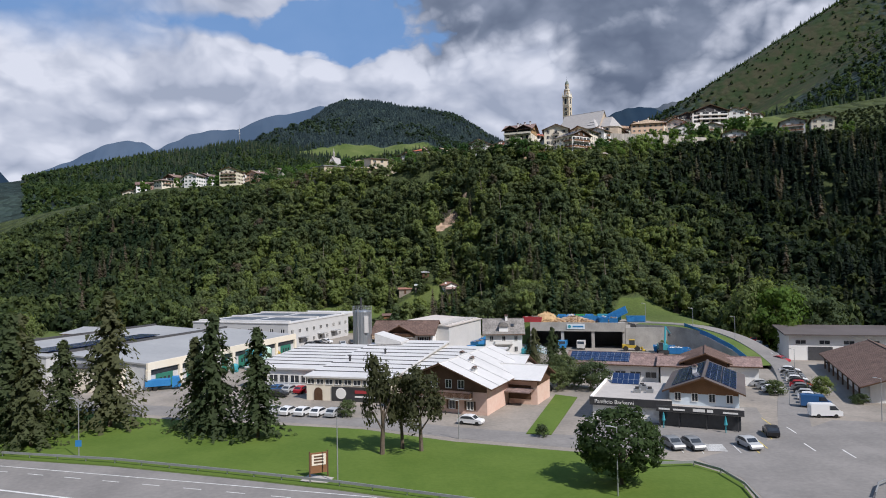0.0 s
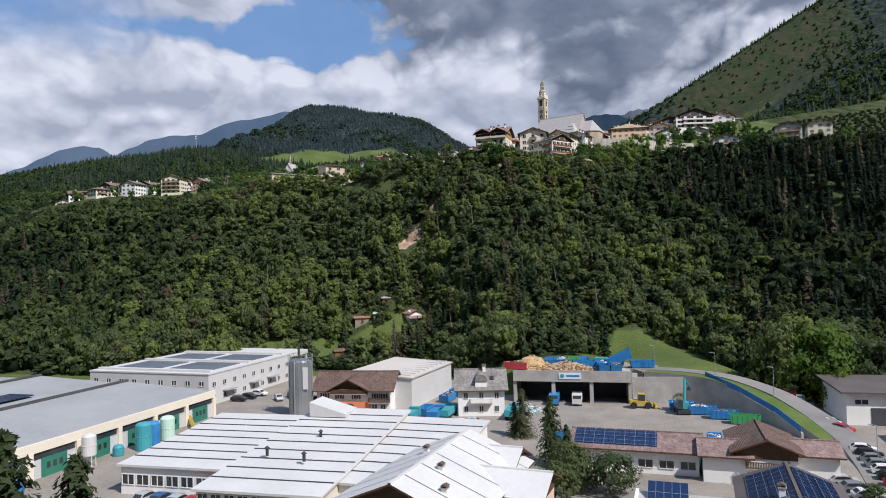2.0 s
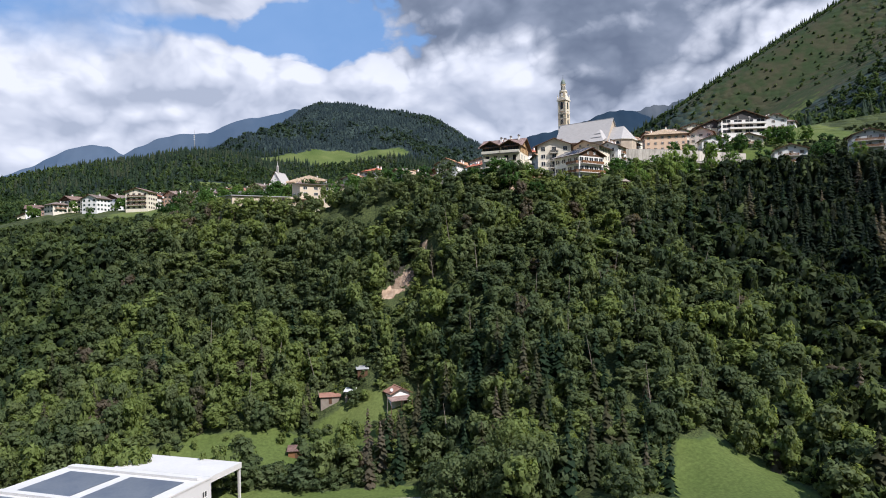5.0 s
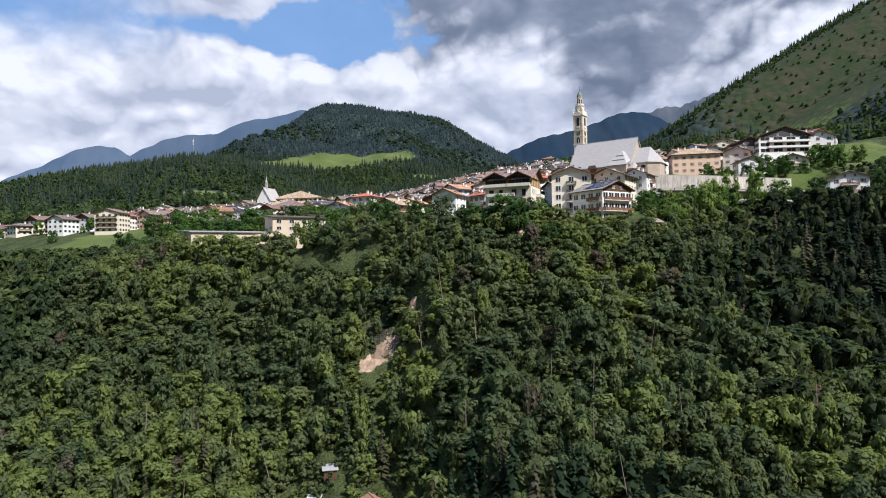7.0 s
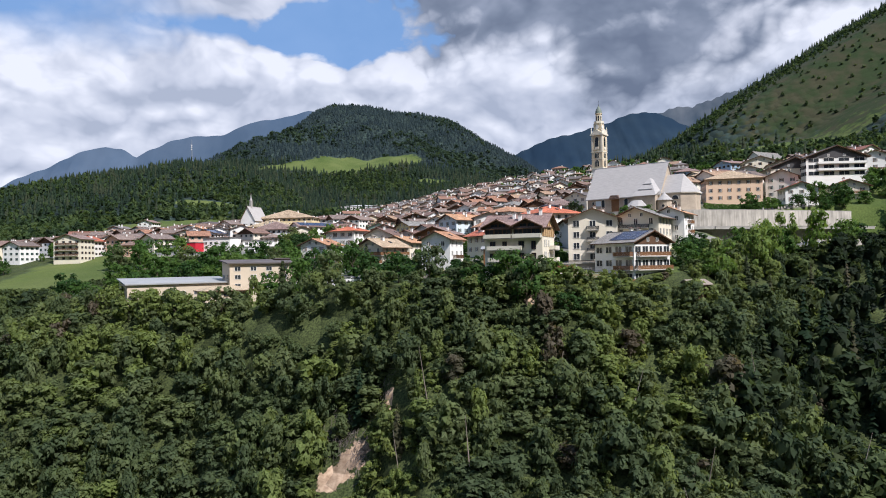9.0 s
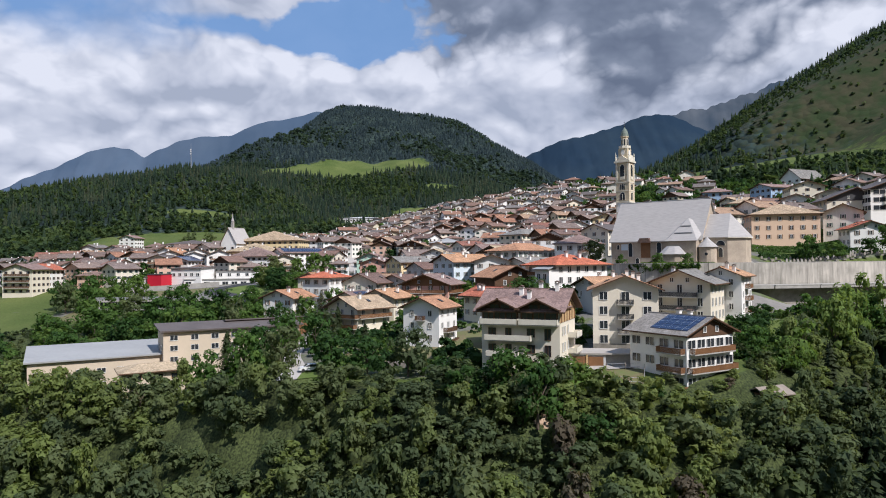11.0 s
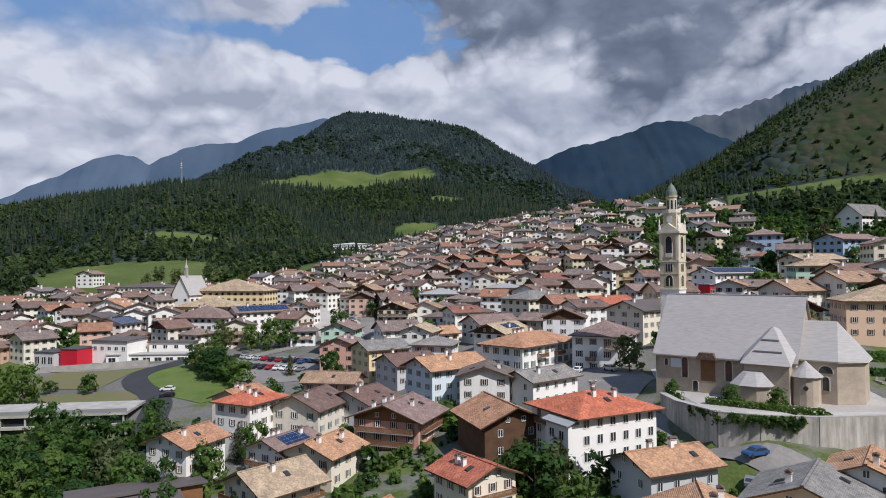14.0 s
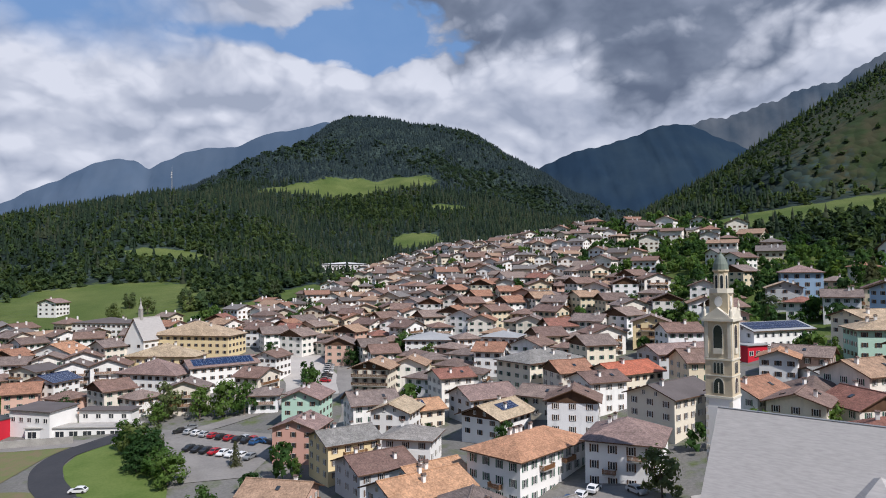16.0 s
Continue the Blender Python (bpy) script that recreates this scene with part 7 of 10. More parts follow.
    wall_run("wall_yard", [(54.8, 204.2), (71.5, 201.0)], 6.2, -0.5, 0.5, "concrete", "stained concrete retaining wall of the yard")
    wall_run("wall_yard_side", [(71.5, 201.0), (74.5, 190.0), (76.0, 178.0), (75.5, 168.0)], lambda x, y: 1.0 + (y - 168) * 0.165, -0.5, 0.4, "concrete", "concrete ramp wall of the yard")
    s = Shape()
    for (xa, ya), (xb, yb) in (((71.3, 200.6), (74.2, 190.0)), ((74.2, 190.0), (75.7, 178.0)), ((75.7, 178.0), (75.2, 168.0))):
        za, zb = 1.1 + (ya - 168) * 0.165, 1.1 + (yb - 168) * 0.165
        s.add([(xa, ya, za), (xb, yb, zb), (xb, yb, zb + 1.3), (xa, ya, za + 1.3), (xa + 0.06, ya, za), (xb + 0.06, yb, zb), (xb + 0.06, yb, zb + 1.3), (xa + 0.06, ya, za + 1.3)],
              [(0, 1, 2, 3), (7, 6, 5, 4), (3, 2, 6, 7), (0, 3, 7, 4), (1, 5, 6, 2)], "skip_blue")
    setting("wall_screen", s, "blue mesh screen on the ramp wall", "fence")


surface("skip_blue", worn((0.03, 0.17, 0.42), (0.05, 0.24, 0.50), 1.2, 0.9), 0.5, bump=(0.2, 0.02))
surface("skip_teal", worn((0.05, 0.28, 0.34), (0.07, 0.34, 0.38), 1.2, 0.9), 0.5, bump=(0.2, 0.02))
surface("skip_green", worn((0.05, 0.28, 0.09), (0.07, 0.34, 0.12), 1.2, 0.9), 0.5, bump=(0.2, 0.02))
surface("skip_red", worn((0.38, 0.04, 0.05), (0.30, 0.05, 0.05), 1.2, 0.9), 0.5, bump=(0.2, 0.02))
surface("machine_yellow", worn((0.52, 0.36, 0.04), (0.40, 0.28, 0.05), 1.2, 0.9), 0.5, bump=(0.2, 0.02))
surface("rubber", worn((0.02, 0.02, 0.02), (0.04, 0.04, 0.04), 2.0, 0.8), 0.85)
build_grounds()


def guard_rail(name, pts, label):
    top = thing(name, pose(pts[0][0], pts[0][1], 0), label, "guard rail")
    o = Vector((pts[0][0], pts[0][1], 0))
    for (xa, ya), (xb, yb) in zip(pts, pts[1:]):
        a, b = Vector((xa, ya, 0.6)) - o, Vector((xb, yb, 0.6)) - o
        d = (b - a).normalized()
        n = Vector((-d.y, d.x, 0)) * 0.05
        s = Shape()
        v = [a - n, b - n, b + n, a + n]
        s.add([p + Vector((0, 0, -0.16)) for p in v] + [p + Vector((0, 0, 0.16)) for p in v], [(3, 2, 1, 0), (4, 5, 6, 7), (0, 1, 5, 4), (1, 2, 6, 5), (2, 3, 7, 6), (3, 0, 4, 7)], "galvanised")
        part("rail", s, top)
        k = max(1, int((b - a).length / 4))
        for i in range(k):
            c = a + (b - a) * (i / k)
            part("post", Shape().box(c.x - 0.06, c.y + 0.06, -0.5, c.x + 0.06, c.y + 0.16, 0.72, "galvanised"), top)


guard_rail("guard_rail", [(-120, 113.5), (-65, 99.2), (-46.4, 94.8), (-28.8, 88.9), (-13.2, 83.3), (-4.7, 79.7), (18, 70)], "galvanised steel guard rail beside the main road")
guard_rail("guard_rail", [(27.5, 88.6), (32.4, 88.8), (34.6, 85.5), (35.2, 80), (34.0, 72)], "dark curved guard rail at the junction corner")
guard_rail("guard_rail", [(48, 76), (50.5, 79.3), (54, 81.6), (60, 82.3)], "curved guard rail round the grass island")


# ---- workshops and houses on the valley floor ----
def shed(x, y, turn, w, d, h, label, wall, roof, slope=0.0, z=0.0, over=0.5, rows=(), win=(1.4, 1.2), gap=3.2, name="workshop"):
    return flat_block(x, y, turn, w, d, h, z, label, wall, roof, rows, slope, over, name, "workshop", 1.0, win, gap)


def gable_block(x, y, turn, w, d, eave, pitch, label, wall, roof, z=0.0, name="workshop", over=0.8, category="workshop", gable=None, hip=False):
    top = thing(name, pose(x, y, z, 0, 0, turn), label, category)
    part("wall", house_walls(w, d, eave, pitch, wall, None, hip, 1.0), top)
    rs, ridge = roof_shape(w, d, eave, pitch, over, roof, hip)
    part("roof", rs, top)
    if gable:
        rise = math.tan(radians(pitch)) * w / 2
        part("gable_boarding", Shape().prism([(-w / 2 + 0.02, eave - 1.2), (w / 2 - 0.02, eave - 1.2), (w / 2 - 0.02, eave - 0.05), (0, eave + rise - 0.1), (-w / 2 + 0.02, eave - 0.05)], -d / 2 - 0.12, -d / 2 + 0.02, gable, "y"), top)
    return top


def seams(top, w, d, h, slope, gap, mat="dark_metal", along="x", lift=0.36):
    """Raised seams across a single-pitch roof."""
    k = int((d if along == "x" else w) / gap)
    for i in range(1, k):
        v = -d / 2 + d * i / k
        z = h + slope * (v + d / 2) + lift
        part("seam", Shape().add([(-w / 2 - 0.3, v - 0.1, z), (w / 2 + 0.3, v - 0.1, z), (w / 2 + 0.3, v + 0.1, z + 0.02), (-w / 2 - 0.3, v + 0.1, z + 0.02),
                                  (-w / 2 - 0.3, v - 0.1, z + 0.1), (w / 2 + 0.3, v - 0.1, z + 0.1), (w / 2 + 0.3, v + 0.1, z + 0.12), (-w / 2 - 0.3, v + 0.1, z + 0.12)],
                                 [(4, 5, 6, 7), (0, 1, 5, 4), (1, 2, 6, 5), (2, 3, 7, 6), (3, 0, 4, 7)], mat), top)


def workshops():
    # beige hall with green gates
    t = shed(-67.4, 181.5, 70.7, 60, 25, 5.6, "long beige workshop hall with green folding gates", "grey_render", "grey_sheet", 0.06, over=0.3)
    part("fascia", Shape().box(-30.4, -12.95, 4.5, 30.4, -12.45, 6.1, "cream_plaster"), t, "beige fascia band")
    part("parapet", Shape().box(-30.6, 12.2, 6.9, 30.6, 12.9, 8.0, "bitumen"), t, "black roof parapet")
    for i in range(7):
        u = -30 + i * 10
        part("pillar", Shape().box(u - 0.5, -13.0, -0.5, u + 0.5, -12.4, 4.5, "cream_plaster"), t)
    for i in range(6):
        u = -25 + i * 10
        part("transom", Shape().box(u - 4.4, -12.6, 3.3, u + 4.4, -12.5, 4.3, "window_glass"), t)
        g = part("gate", Shape().box(u - 2.6, -12.72, 0, u + 2.6, -12.52, 3.3, "green_gate"), t, "dark green folding gate")
        for a in (-1.3, 0, 1.3):
            part("pane", Shape().box(u + a - 0.35, -12.76, 1.4, u + a + 0.35, -12.725, 2.4, "window_glass"), g)
    t = shed(-97.0, 196.0, 70.7, 62, 24, 5.8, "long workshop hall with black-edged grey roof", "pale_panel", "grey_sheet", 0.05, over=0.2, rows=[("front", 2.5), ("left", 1.0)])
    part("parapet", Shape().box(-31.2, 11.6, 6.4, 31.2, 12.3, 7.9, "bitumen"), t)
    part("roof_panel", Shape().box(-28, -9, 6.75, 10, -2, 6.95, "solar"), t)
    t = shed(-78.0, 156.0, 70.7, 14, 16, 5.0, "beige annex with green gate and terrace", "cream_plaster", "bitumen", 0.0, over=0.3)
    part("gate", Shape().box(-2.5, -8.1, 0, 2.5, -7.98, 3.4, "green_gate"), t)
    # grey two-storey hall
    t = shed(-61.0, 243.0, 69.5, 40, 38, 7.9, "large pale grey factory hall with dark roof panels", "pale_panel", "white_sheet", 0.0, over=0.15, rows=[("front", 1.2), ("front", 4.6), ("left", 2.0), ("left", 5.0)], gap=4.2)
    for u, v, a, b in ((-9, -9, 14, 14), (8, -9, 14, 14), (-9, 8, 14, 14), (8, 8, 14, 14)):
        part("roof_panel", Shape().box(u - a / 2, v - b / 2, 8.27, u + a / 2, v + b / 2, 8.42, "roof_dark"), t, "dark blue-grey roof panels")
    for u in (-17.5, 0, 17.5):
        part("skylight", Shape().prism([(-18, 8.27), (18, 8.27), (18, 8.8), (-18, 8.8)], u - 0.7, u + 0.7, "white_sheet", "x"), t)
    part("canopy", Shape().box(20, -19, 7.0, 31, 8, 8.3, "white_sheet"), t, "white canopy over the timber yard")
    for v in (-18.5, -5, 7.5):
        part("post", Shape().box(30.4, v - 0.25, -0.5, 30.9, v + 0.25, 7.0, "white_sheet"), t)
    for u in (-12, 0, 9):
        part("awning", Shape().box(u - 2.2, -20.6, 3.0, u + 2.2, -19.0, 3.2, "grey_sheet"), t)
    gable_block(-112, 232, 70, 18, 30, 5, 8, "white workshop with shallow grey roof", "white_plaster", "grey_sheet")
    gable_block(-133, 205, 70, 20, 34, 5, 8, "pale workshop with flat dark roof at the wood edge", "pale_panel", "dark_sheet")
    # silo
    t = thing("silo", pose(-24.6, 203.5, 0), "tall round galvanised steel silo with railing", "silo")
    part("tank", Shape().lathe([(2.75, -0.5), (2.75, 12.6), (2.4, 13.0), (0.1, 13.2)], "steel", 24), t)
    for i in range(12):
        part("panel_rib", Shape().box(2.72, -0.06, 0, 2.84, 0.06, 12.6, "galvanised"), t, at=Matrix.Rotation(radians(30 * i), 4, "Z"))
    for z in (13.0, 13.6, 14.2):
        part("hoop", Shape().lathe([(2.85, z), (2.92, z + 0.04), (2.85, z + 0.08)], "galvanised", 24, caps=False), t)
    for i in range(12):
        part("rail_post", Shape().box(2.8, -0.04, 12.4, 2.9, 0.04, 14.3, "galvanised"), t, at=Matrix.Rotation(radians(30 * i + 15), 4, "Z"))
    part("sign_plate", Shape().box(0.9, -2.86, 6.5, 2.1, -2.5, 11.5, "white_sheet"), t, "tall white plate")
    part("pipe", Shape().tube((-1.0, -2.9, 0), (-1.0, -2.9, 13.5), 0.18, "galvanised", 8), t)
    part("flue", Shape().tube((-0.4, 0.3, 12), (-0.4, 0.3, 16.8), 0.28, "dark_metal", 8), t)
    # house with orange ground floor
    t = thing("house", pose(-11.3, 208.0, 0, 0, 0, -10.6), "chalet house with orange ground floor and dark brown roof", "house")
    w, d, e = 17.5, 11.5, 6.1
    part("wall", Shape().prism([(-d / 2, -0.5), (d / 2, -0.5), (d / 2, e), (0, e + 2.9), (-d / 2, e)], -w / 2, w / 2, "white_plaster", "x"), t)
    part("ground_floor", Shape().box(-w / 2 + 0.4, -d / 2 - 0.6, -0.5, 4.2, -d / 2 + 0.05, 3.1, "orange_plaster"), t, "bright orange plastered ground floor")
    part("archway", Shape().prism(arch(2.8, 2.7), -d / 2 - 0.68, -d / 2 - 0.605, "dark_wood", "y"), t, at=Matrix.Translation((-0.6, 0, 0)))
    rs, ridge = roof_shape(d, w, e, 27, 1.3, "brown_tiles")
    part("roof", rs, t, at=Matrix.Rotation(radians(90), 4, "Z"))
    part("gable", Shape().prism([(-5.2, 4.6), (3.6, 4.6), (3.6, 5.9), (-0.8, 8.2), (-5.2, 5.9)], -d / 2 - 0.3, 0, "dark_wood", "y"), t)
    r2, _ = roof_shape(9.0, 7.5, 0, 27, 0.8, "brown_tiles", ends=0.5)
    part("gable_roof", r2, t, at=Matrix.Translation((-0.8, -d / 2 + 2.6, 5.9)))
    part("balcony", balcony_shape(8.5, 1.0, "dark_wood"), t, at=Matrix.Translation((-0.8, -d / 2 - 0.3, 5.0)))
    part("balcony", balcony_shape(5.0, 1.2, "dark_wood"), t, at=Matrix.Translation((6.4, -d / 2, 3.0)))
    for u in (-6.8, -3.2, 0.8, 5.6, 7.2):
        part("window", window_mesh(1.1, 1.2, True), t, at=Matrix.Translation((u, -d / 2 - 0.03, 3.7)))
    for u in (5.2, 7.2):
        part("window", window_mesh(1.1, 1.6, False), t, at=Matrix.Translation((u, -d / 2 - 0.03, 0.7)))
    # white warehouse with beige roof
    t = shed(-0.8, 221.0, 66, 27, 17, 7.4, "white metal warehouse with beige corrugated roof", "white_sheet", "beige_sheet", 0.05, over=0.3)
    for i in range(9):
        part("roof_rib", Shape().box(-12 + i * 3, -7.6, 7.8 + 0.05, -11.4 + i * 3, 0.5, 8.15, "white_sheet"), t)
    # white house with dormer
    t = house(17.6, 201.2, 86, 10.5, 10.5, 2, "white three-storey house with grey roof and arched dormer", 33, "white_plaster", "grey_tiles", 0.9, storey=3.0, z=0.0, columns=3, chimneys=1, shutters=False, sides=("front", "left"), attic=True,
              balconies=[("left", 1, 0, 5)], balcony_wood="white_frame")
    part("dormer", Shape().prism(arch(2.6, 2.6), -5.0, -1.5, "white_plaster", "y"), t, at=Matrix.Rotation(radians(-90), 4, "Z") @ Matrix.Translation((0, -0.2, 6.6)))
    part("dormer_roof", Shape().prism([(x * 1.12, z * 1.06 + 0.08) for x, z in arch(2.6, 2.6)][2:], -5.3, -1.2, "grey_tiles", "y"), t, at=Matrix.Rotation(radians(-90), 4, "Z") @ Matrix.Translation((0, -0.2, 6.6)))
    # depot with three open bays
    t = thing("depot", pose(40.7, 207.3, 0, 0, 0, -15.4), "concrete depot with three dark open bays", "depot")
    # Back wall and floor coloured near-black for the shade inside the bays.
    part("back_wall", Shape().box(-14, 9.5, -0.5, 14, 10, 7.0, "bitumen"), t)
    part("bay_floor", Shape().box(-13.5, 0.5, -0.3, 13.5, 9.5, 0.07, "bitumen"), t, "bay floor darkened in colour for the shade inside")
    for a in (-13.9, 13.9):
        part("side_wall", Shape().box(a - 0.4, 0, -0.5, a + 0.4, 10, 7.0, "concrete"), t)
    for u in (-4.4, 4.8):
        part("pillar", Shape().box(u - 0.45, -0.1, -0.5, u + 0.45, 0.8, 5.2, "concrete"), t)
    part("beam", Shape().box(-14.3, -0.4, 5.2, 14.3, 0.8, 7.2, "concrete"), t)
    part("deck", Shape().box(-14.3, 0.8, 6.4, 14.3, 10.2, 7.15, "concrete"), t)
    part("parapet", Shape().box(-14.3, -0.4, 7.2, 14.3, -0.2, 7.9, "concrete"), t)
    sg = part("sign_board", Shape().box(-3.0, -0.56, 5.9, 2.4, -0.42, 7.4, "pale_blue_plaster"), t, "pale blue company sign")
    part("sign_bar", Shape().box(-1.2, -0.60, 6.45, 2.0, -0.565, 6.9, "skip_blue"), sg)
    part("sign_disc", Shape().lathe([(0.5, 0), (0.5, 0.04)], "skip_teal", 14), sg, at=Matrix.Translation((-2.2, -0.565, 6.65)) @ Matrix.Rotation(radians(90), 4, "X"))
    part("stair", Shape().prism([(0, 0), (3.4, 0), (3.4, 7.0), (2.6, 7.0)], 14.5, 15.8, "concrete", "x"), t)
    # white-roofed factory
    t = shed(-31.2, 162.0, -16, 18, 29, 4.4, "white factory wing with seamed white sheet roof", "white_plaster", "white_sheet", 0.05, rows=[("front", 1.6), ("left", 1.6)], win=(2.0, 1.5), gap=2.4)
    seams(t, 18, 29, 4.4, 0.05, 3.6)
    t = shed(-13.6, 153.5, -16, 18, 41, 4.6, "white factory hall with seamed white sheet roof and dark front", "cream_plaster", "white_sheet", 0.055, rows=[("front", 3.3)], win=(1.4, 0.9), gap=2.0)
    seams(t, 18, 41, 4.6, 0.055, 4.1)
    part("front_panel", Shape().box(-3.4, -20.7, 0, 9, -20.52, 2.9, "dark_metal"), t, "dark grey front panel")
    part("sign_disc", Shape().lathe([(1.1, 0), (1.1, 0.08)], "white_frame", 20), t, "round white emblem", at=Matrix.Translation((-1.4, -20.7, 1.6)) @ Matrix.Rotation(radians(90), 4, "X"))
    part("sign_bar", Shape().box(1.6, -20.78, 1.7, 5.0, -20.71, 2.3, "skip_red"), t)
    part("sign_bar", Shape().box(1.6, -20.78, 0.9, 6.0, -20.71, 1.2, "white_frame"), t)
    part("archway", Shape().prism(arch(1.8, 2.6), -20.62, -20.51, "dark_wood", "y"), t, at=Matrix.Translation((-6.4, 0, 0)))
    part("roof_lantern", Shape().prism([(-3.5, 7.0), (3.5, 7.0), (3.5, 7.6), (-3.5, 9.6)], 14, 20, "white_sheet", "y"), t, "tilted white roof lantern", at=Matrix.Translation((-4.5, 0, 0)))
    for u, v in ((-5, -8), (2, -10), (-1, 3)):
        part("roof_vent", Shape().lathe([(0.25, 6), (0.25, 7.1), (0.45, 7.15), (0.05, 7.5)], "dark_metal", 8, (u, v)), t)
    t = shed(2.2, 151.5, -20, 15, 34, 4.4, "lower white factory roof beside the chalet", "white_plaster", "white_sheet", 0.04)
    seams(t, 15, 34, 4.4, 0.04, 4.2)
    # chalet with white roof
    t = gable_block(4.6, 134.3, -24.6, 17.5, 25, 5.3, 22, "alpine chalet office with white roof, salmon walls and dark gable", "salmon", "white_sheet", over=1.4, gable="dark_wood", name="chalet", category="house")
    part("balcony", balcony_shape(12, 1.4, "dark_wood"), t, at=Matrix.Translation((0, -12.5, 3.0)))
    for u in (-5.5, -2, 2, 5.5):
        part("window", window_mesh(1.1, 1.4, True), t, at=Matrix.Translation((u, -12.53, 0.9)))
        part("window", window_mesh(1.1, 1.4, False), t, at=Matrix.Translation((u * 0.7, -12.66, 4.6)))
    for a in (-1, 1):
        for i in range(5):
            z0, x0 = 5.3 + 3.53 - 8.75 * 0.404 * (0.0), 0
            v = -10 + i * 5
            part("seam", Shape().add([(0, v - 0.08, 9.12), (0, v + 0.08, 9.12), (a * 10.1, v + 0.08, 5.04), (a * 10.1, v - 0.08, 5.04)], [(0, 1, 2, 3) if a < 0 else (3, 2, 1, 0)], "dark_metal"), t)
    for u, v in ((2.5, -4), (5, -9), (-3, 4)):
        part("chimney", chimney_mesh(), t, at=Matrix.Translation((u, v, 8.6 - abs(u) * 0.4)))
    t = gable_block(14.8, 133.3, 65.4, 8.5, 9.5, 4.9, 22, "chalet side wing with white roof and open loggia", "salmon", "white_sheet", over=1.0, gable="dark_wood", name="chalet_wing", category="house")
    part("loggia", Shape().box(-4.35, -3.5, 1.0, -4.27, 3.5, 3.6, "dark_wood"), t)
    part("porch_roof", Shape().prism([(-7.0, 2.6), (-4.2, 2.9), (-4.2, 3.1), (-7.0, 2.8)], -4, 4, "mauve_tiles", "y"), t)
    gable_block(12.5, 143.5, 65.4, 9.0, 9.5, 5.2, 24, "rear chalet wing with white roof", "white_plaster", "white_sheet", over=1.0, name="chalet_wing", category="house")
    # long low house with solar roof, and the brown-roofed row beside it
    house(39.2, 155.5, 69, 9.0, 19.5, 1, "long low white workshop with solar panels on brown roof", 20, "white_plaster", "mauve_tiles", 0.9, storey=3.6, z=0.0, columns=2, chimneys=0, shutters=False, sides=("left", "front"), win=(2.2, 1.2), solar=(-1, 0.32, 1.0, 0.05, 0.95), category="workshop")
    gable_block(51.0, 148.5, 69, 9.0, 6.5, 4.2, 16, "workshop annex with brown sheet roof", "white_plaster", "mauve_tiles")
    t = gable_block(57.0, 148.0, -21, 8.5, 12.0, 5.2, 22, "two-storey house with brown gable roof", "white_plaster", "brown_tiles", over=1.0, gable="dark_wood", category="house", name="house")
    part("balcony", balcony_shape(6, 1.2, "dark_wood"), t, at=Matrix.Translation((0, -6, 2.8)))
    gable_block(63.8, 146.5, 69, 8.0, 7.0, 4.2, 16, "low annex with brown sheet roof", "white_plaster", "mauve_tiles")
    # bakery and bar
    t = shed(34.2, 121.6, -22, 12.5, 17, 3.3, "flat-roofed bakery with gravel roof and dark sign band", "white_plaster", "pale_paving", 0.0, over=0.3)
    band = part("sign_band", Shape().box(-6.7, -8.95, 2.5, 6.7, -8.8, 3.85, "dark_metal"), t, "dark grey sign band")
    font = bpy.data.curves.new("lettering", "FONT")
    font.body, font.size, font.extrude, font.align_x = "Panificio Backerei", 0.92, 0.03, "CENTER"
    font.materials.append(MATS["white_frame"])
    letters = new("lettering", font)
    letters.parent = band
    letters.matrix_local = Matrix.Translation((-2.6, -9.0, 2.85)) @ Matrix.Rotation(radians(90), 4, "X")
    for i, (u, v) in enumerate(((0.5, -2), (1.5, 0), (2.6, -1.5), (1.0, 1.6))):
        b = part("roof_unit", Shape().box(u - 0.6, v - 0.5, 3.66, u + 0.6, v + 0.5, 4.3 + 0.2 * (i % 2), "galvanised"), t)
        part("roof_fan", Shape().lathe([(0.35, 4.3), (0.35, 4.7)], "dark_metal", 10, (u, v)), b)
    part("parapet", Shape().box(-6.6, -8.78, 3.66, -6.2, 8.6, 4.0, "white_plaster"), t)
    part("roof_solar", Shape().prism([(5.4, 3.7), (8.2, 3.7), (8.2, 5.3)], -5, 0, "solar", "x"), t)
    t = house(46.0, 119.5, -23.6, 10.6, 18.0, 2, "pale bar building with wooden gable and solar panels on its roof", 21, "pale_blue_plaster", "dark_sheet", 1.1, storey=2.56, z=0.0, columns=4, chimneys=1, shutters=False, gable_wood="brown_wood",
              sides=("front", "right"), solar=(-1, 0.03, 0.97, 0.04, 0.94), category="bar", attic=False, skip=[("front", 0, i) for i in range(4)])
    add_solar([o for o in t.children if o.name.startswith("roof")][0], 10.6, 18.0, 5.42, 21, (1, 0.03, 0.97, 0.04, 0.94))
    part("shop_front", Shape().box(-6.6, -12.5, 0, 5.6, -9.0, 2.5, "window_glass"), t, "dark glazed shop front")
    canopy = part("canopy", Shape().box(-7.0, -13.4, 2.5, 6.1, -8.9, 2.9, "pale_paving"), t)
    fascia = part("sign_band", Shape().box(-7.0, -13.6, 2.6, 6.1, -13.4, 3.5, "dark_metal"), t, "dark sign band with pale lettering bars")
    for u0, u1 in ((-6.6, -4.9), (-4.4, -2.6), (-1.4, 0.4), (0.7, 1.6), (3.0, 5.2)):
        part("sign_bar", Shape().box(u0, -13.65, 2.85, u1, -13.605, 3.3 if u0 > -2 and u0 < 2 else 3.1, "white_frame"), fascia)
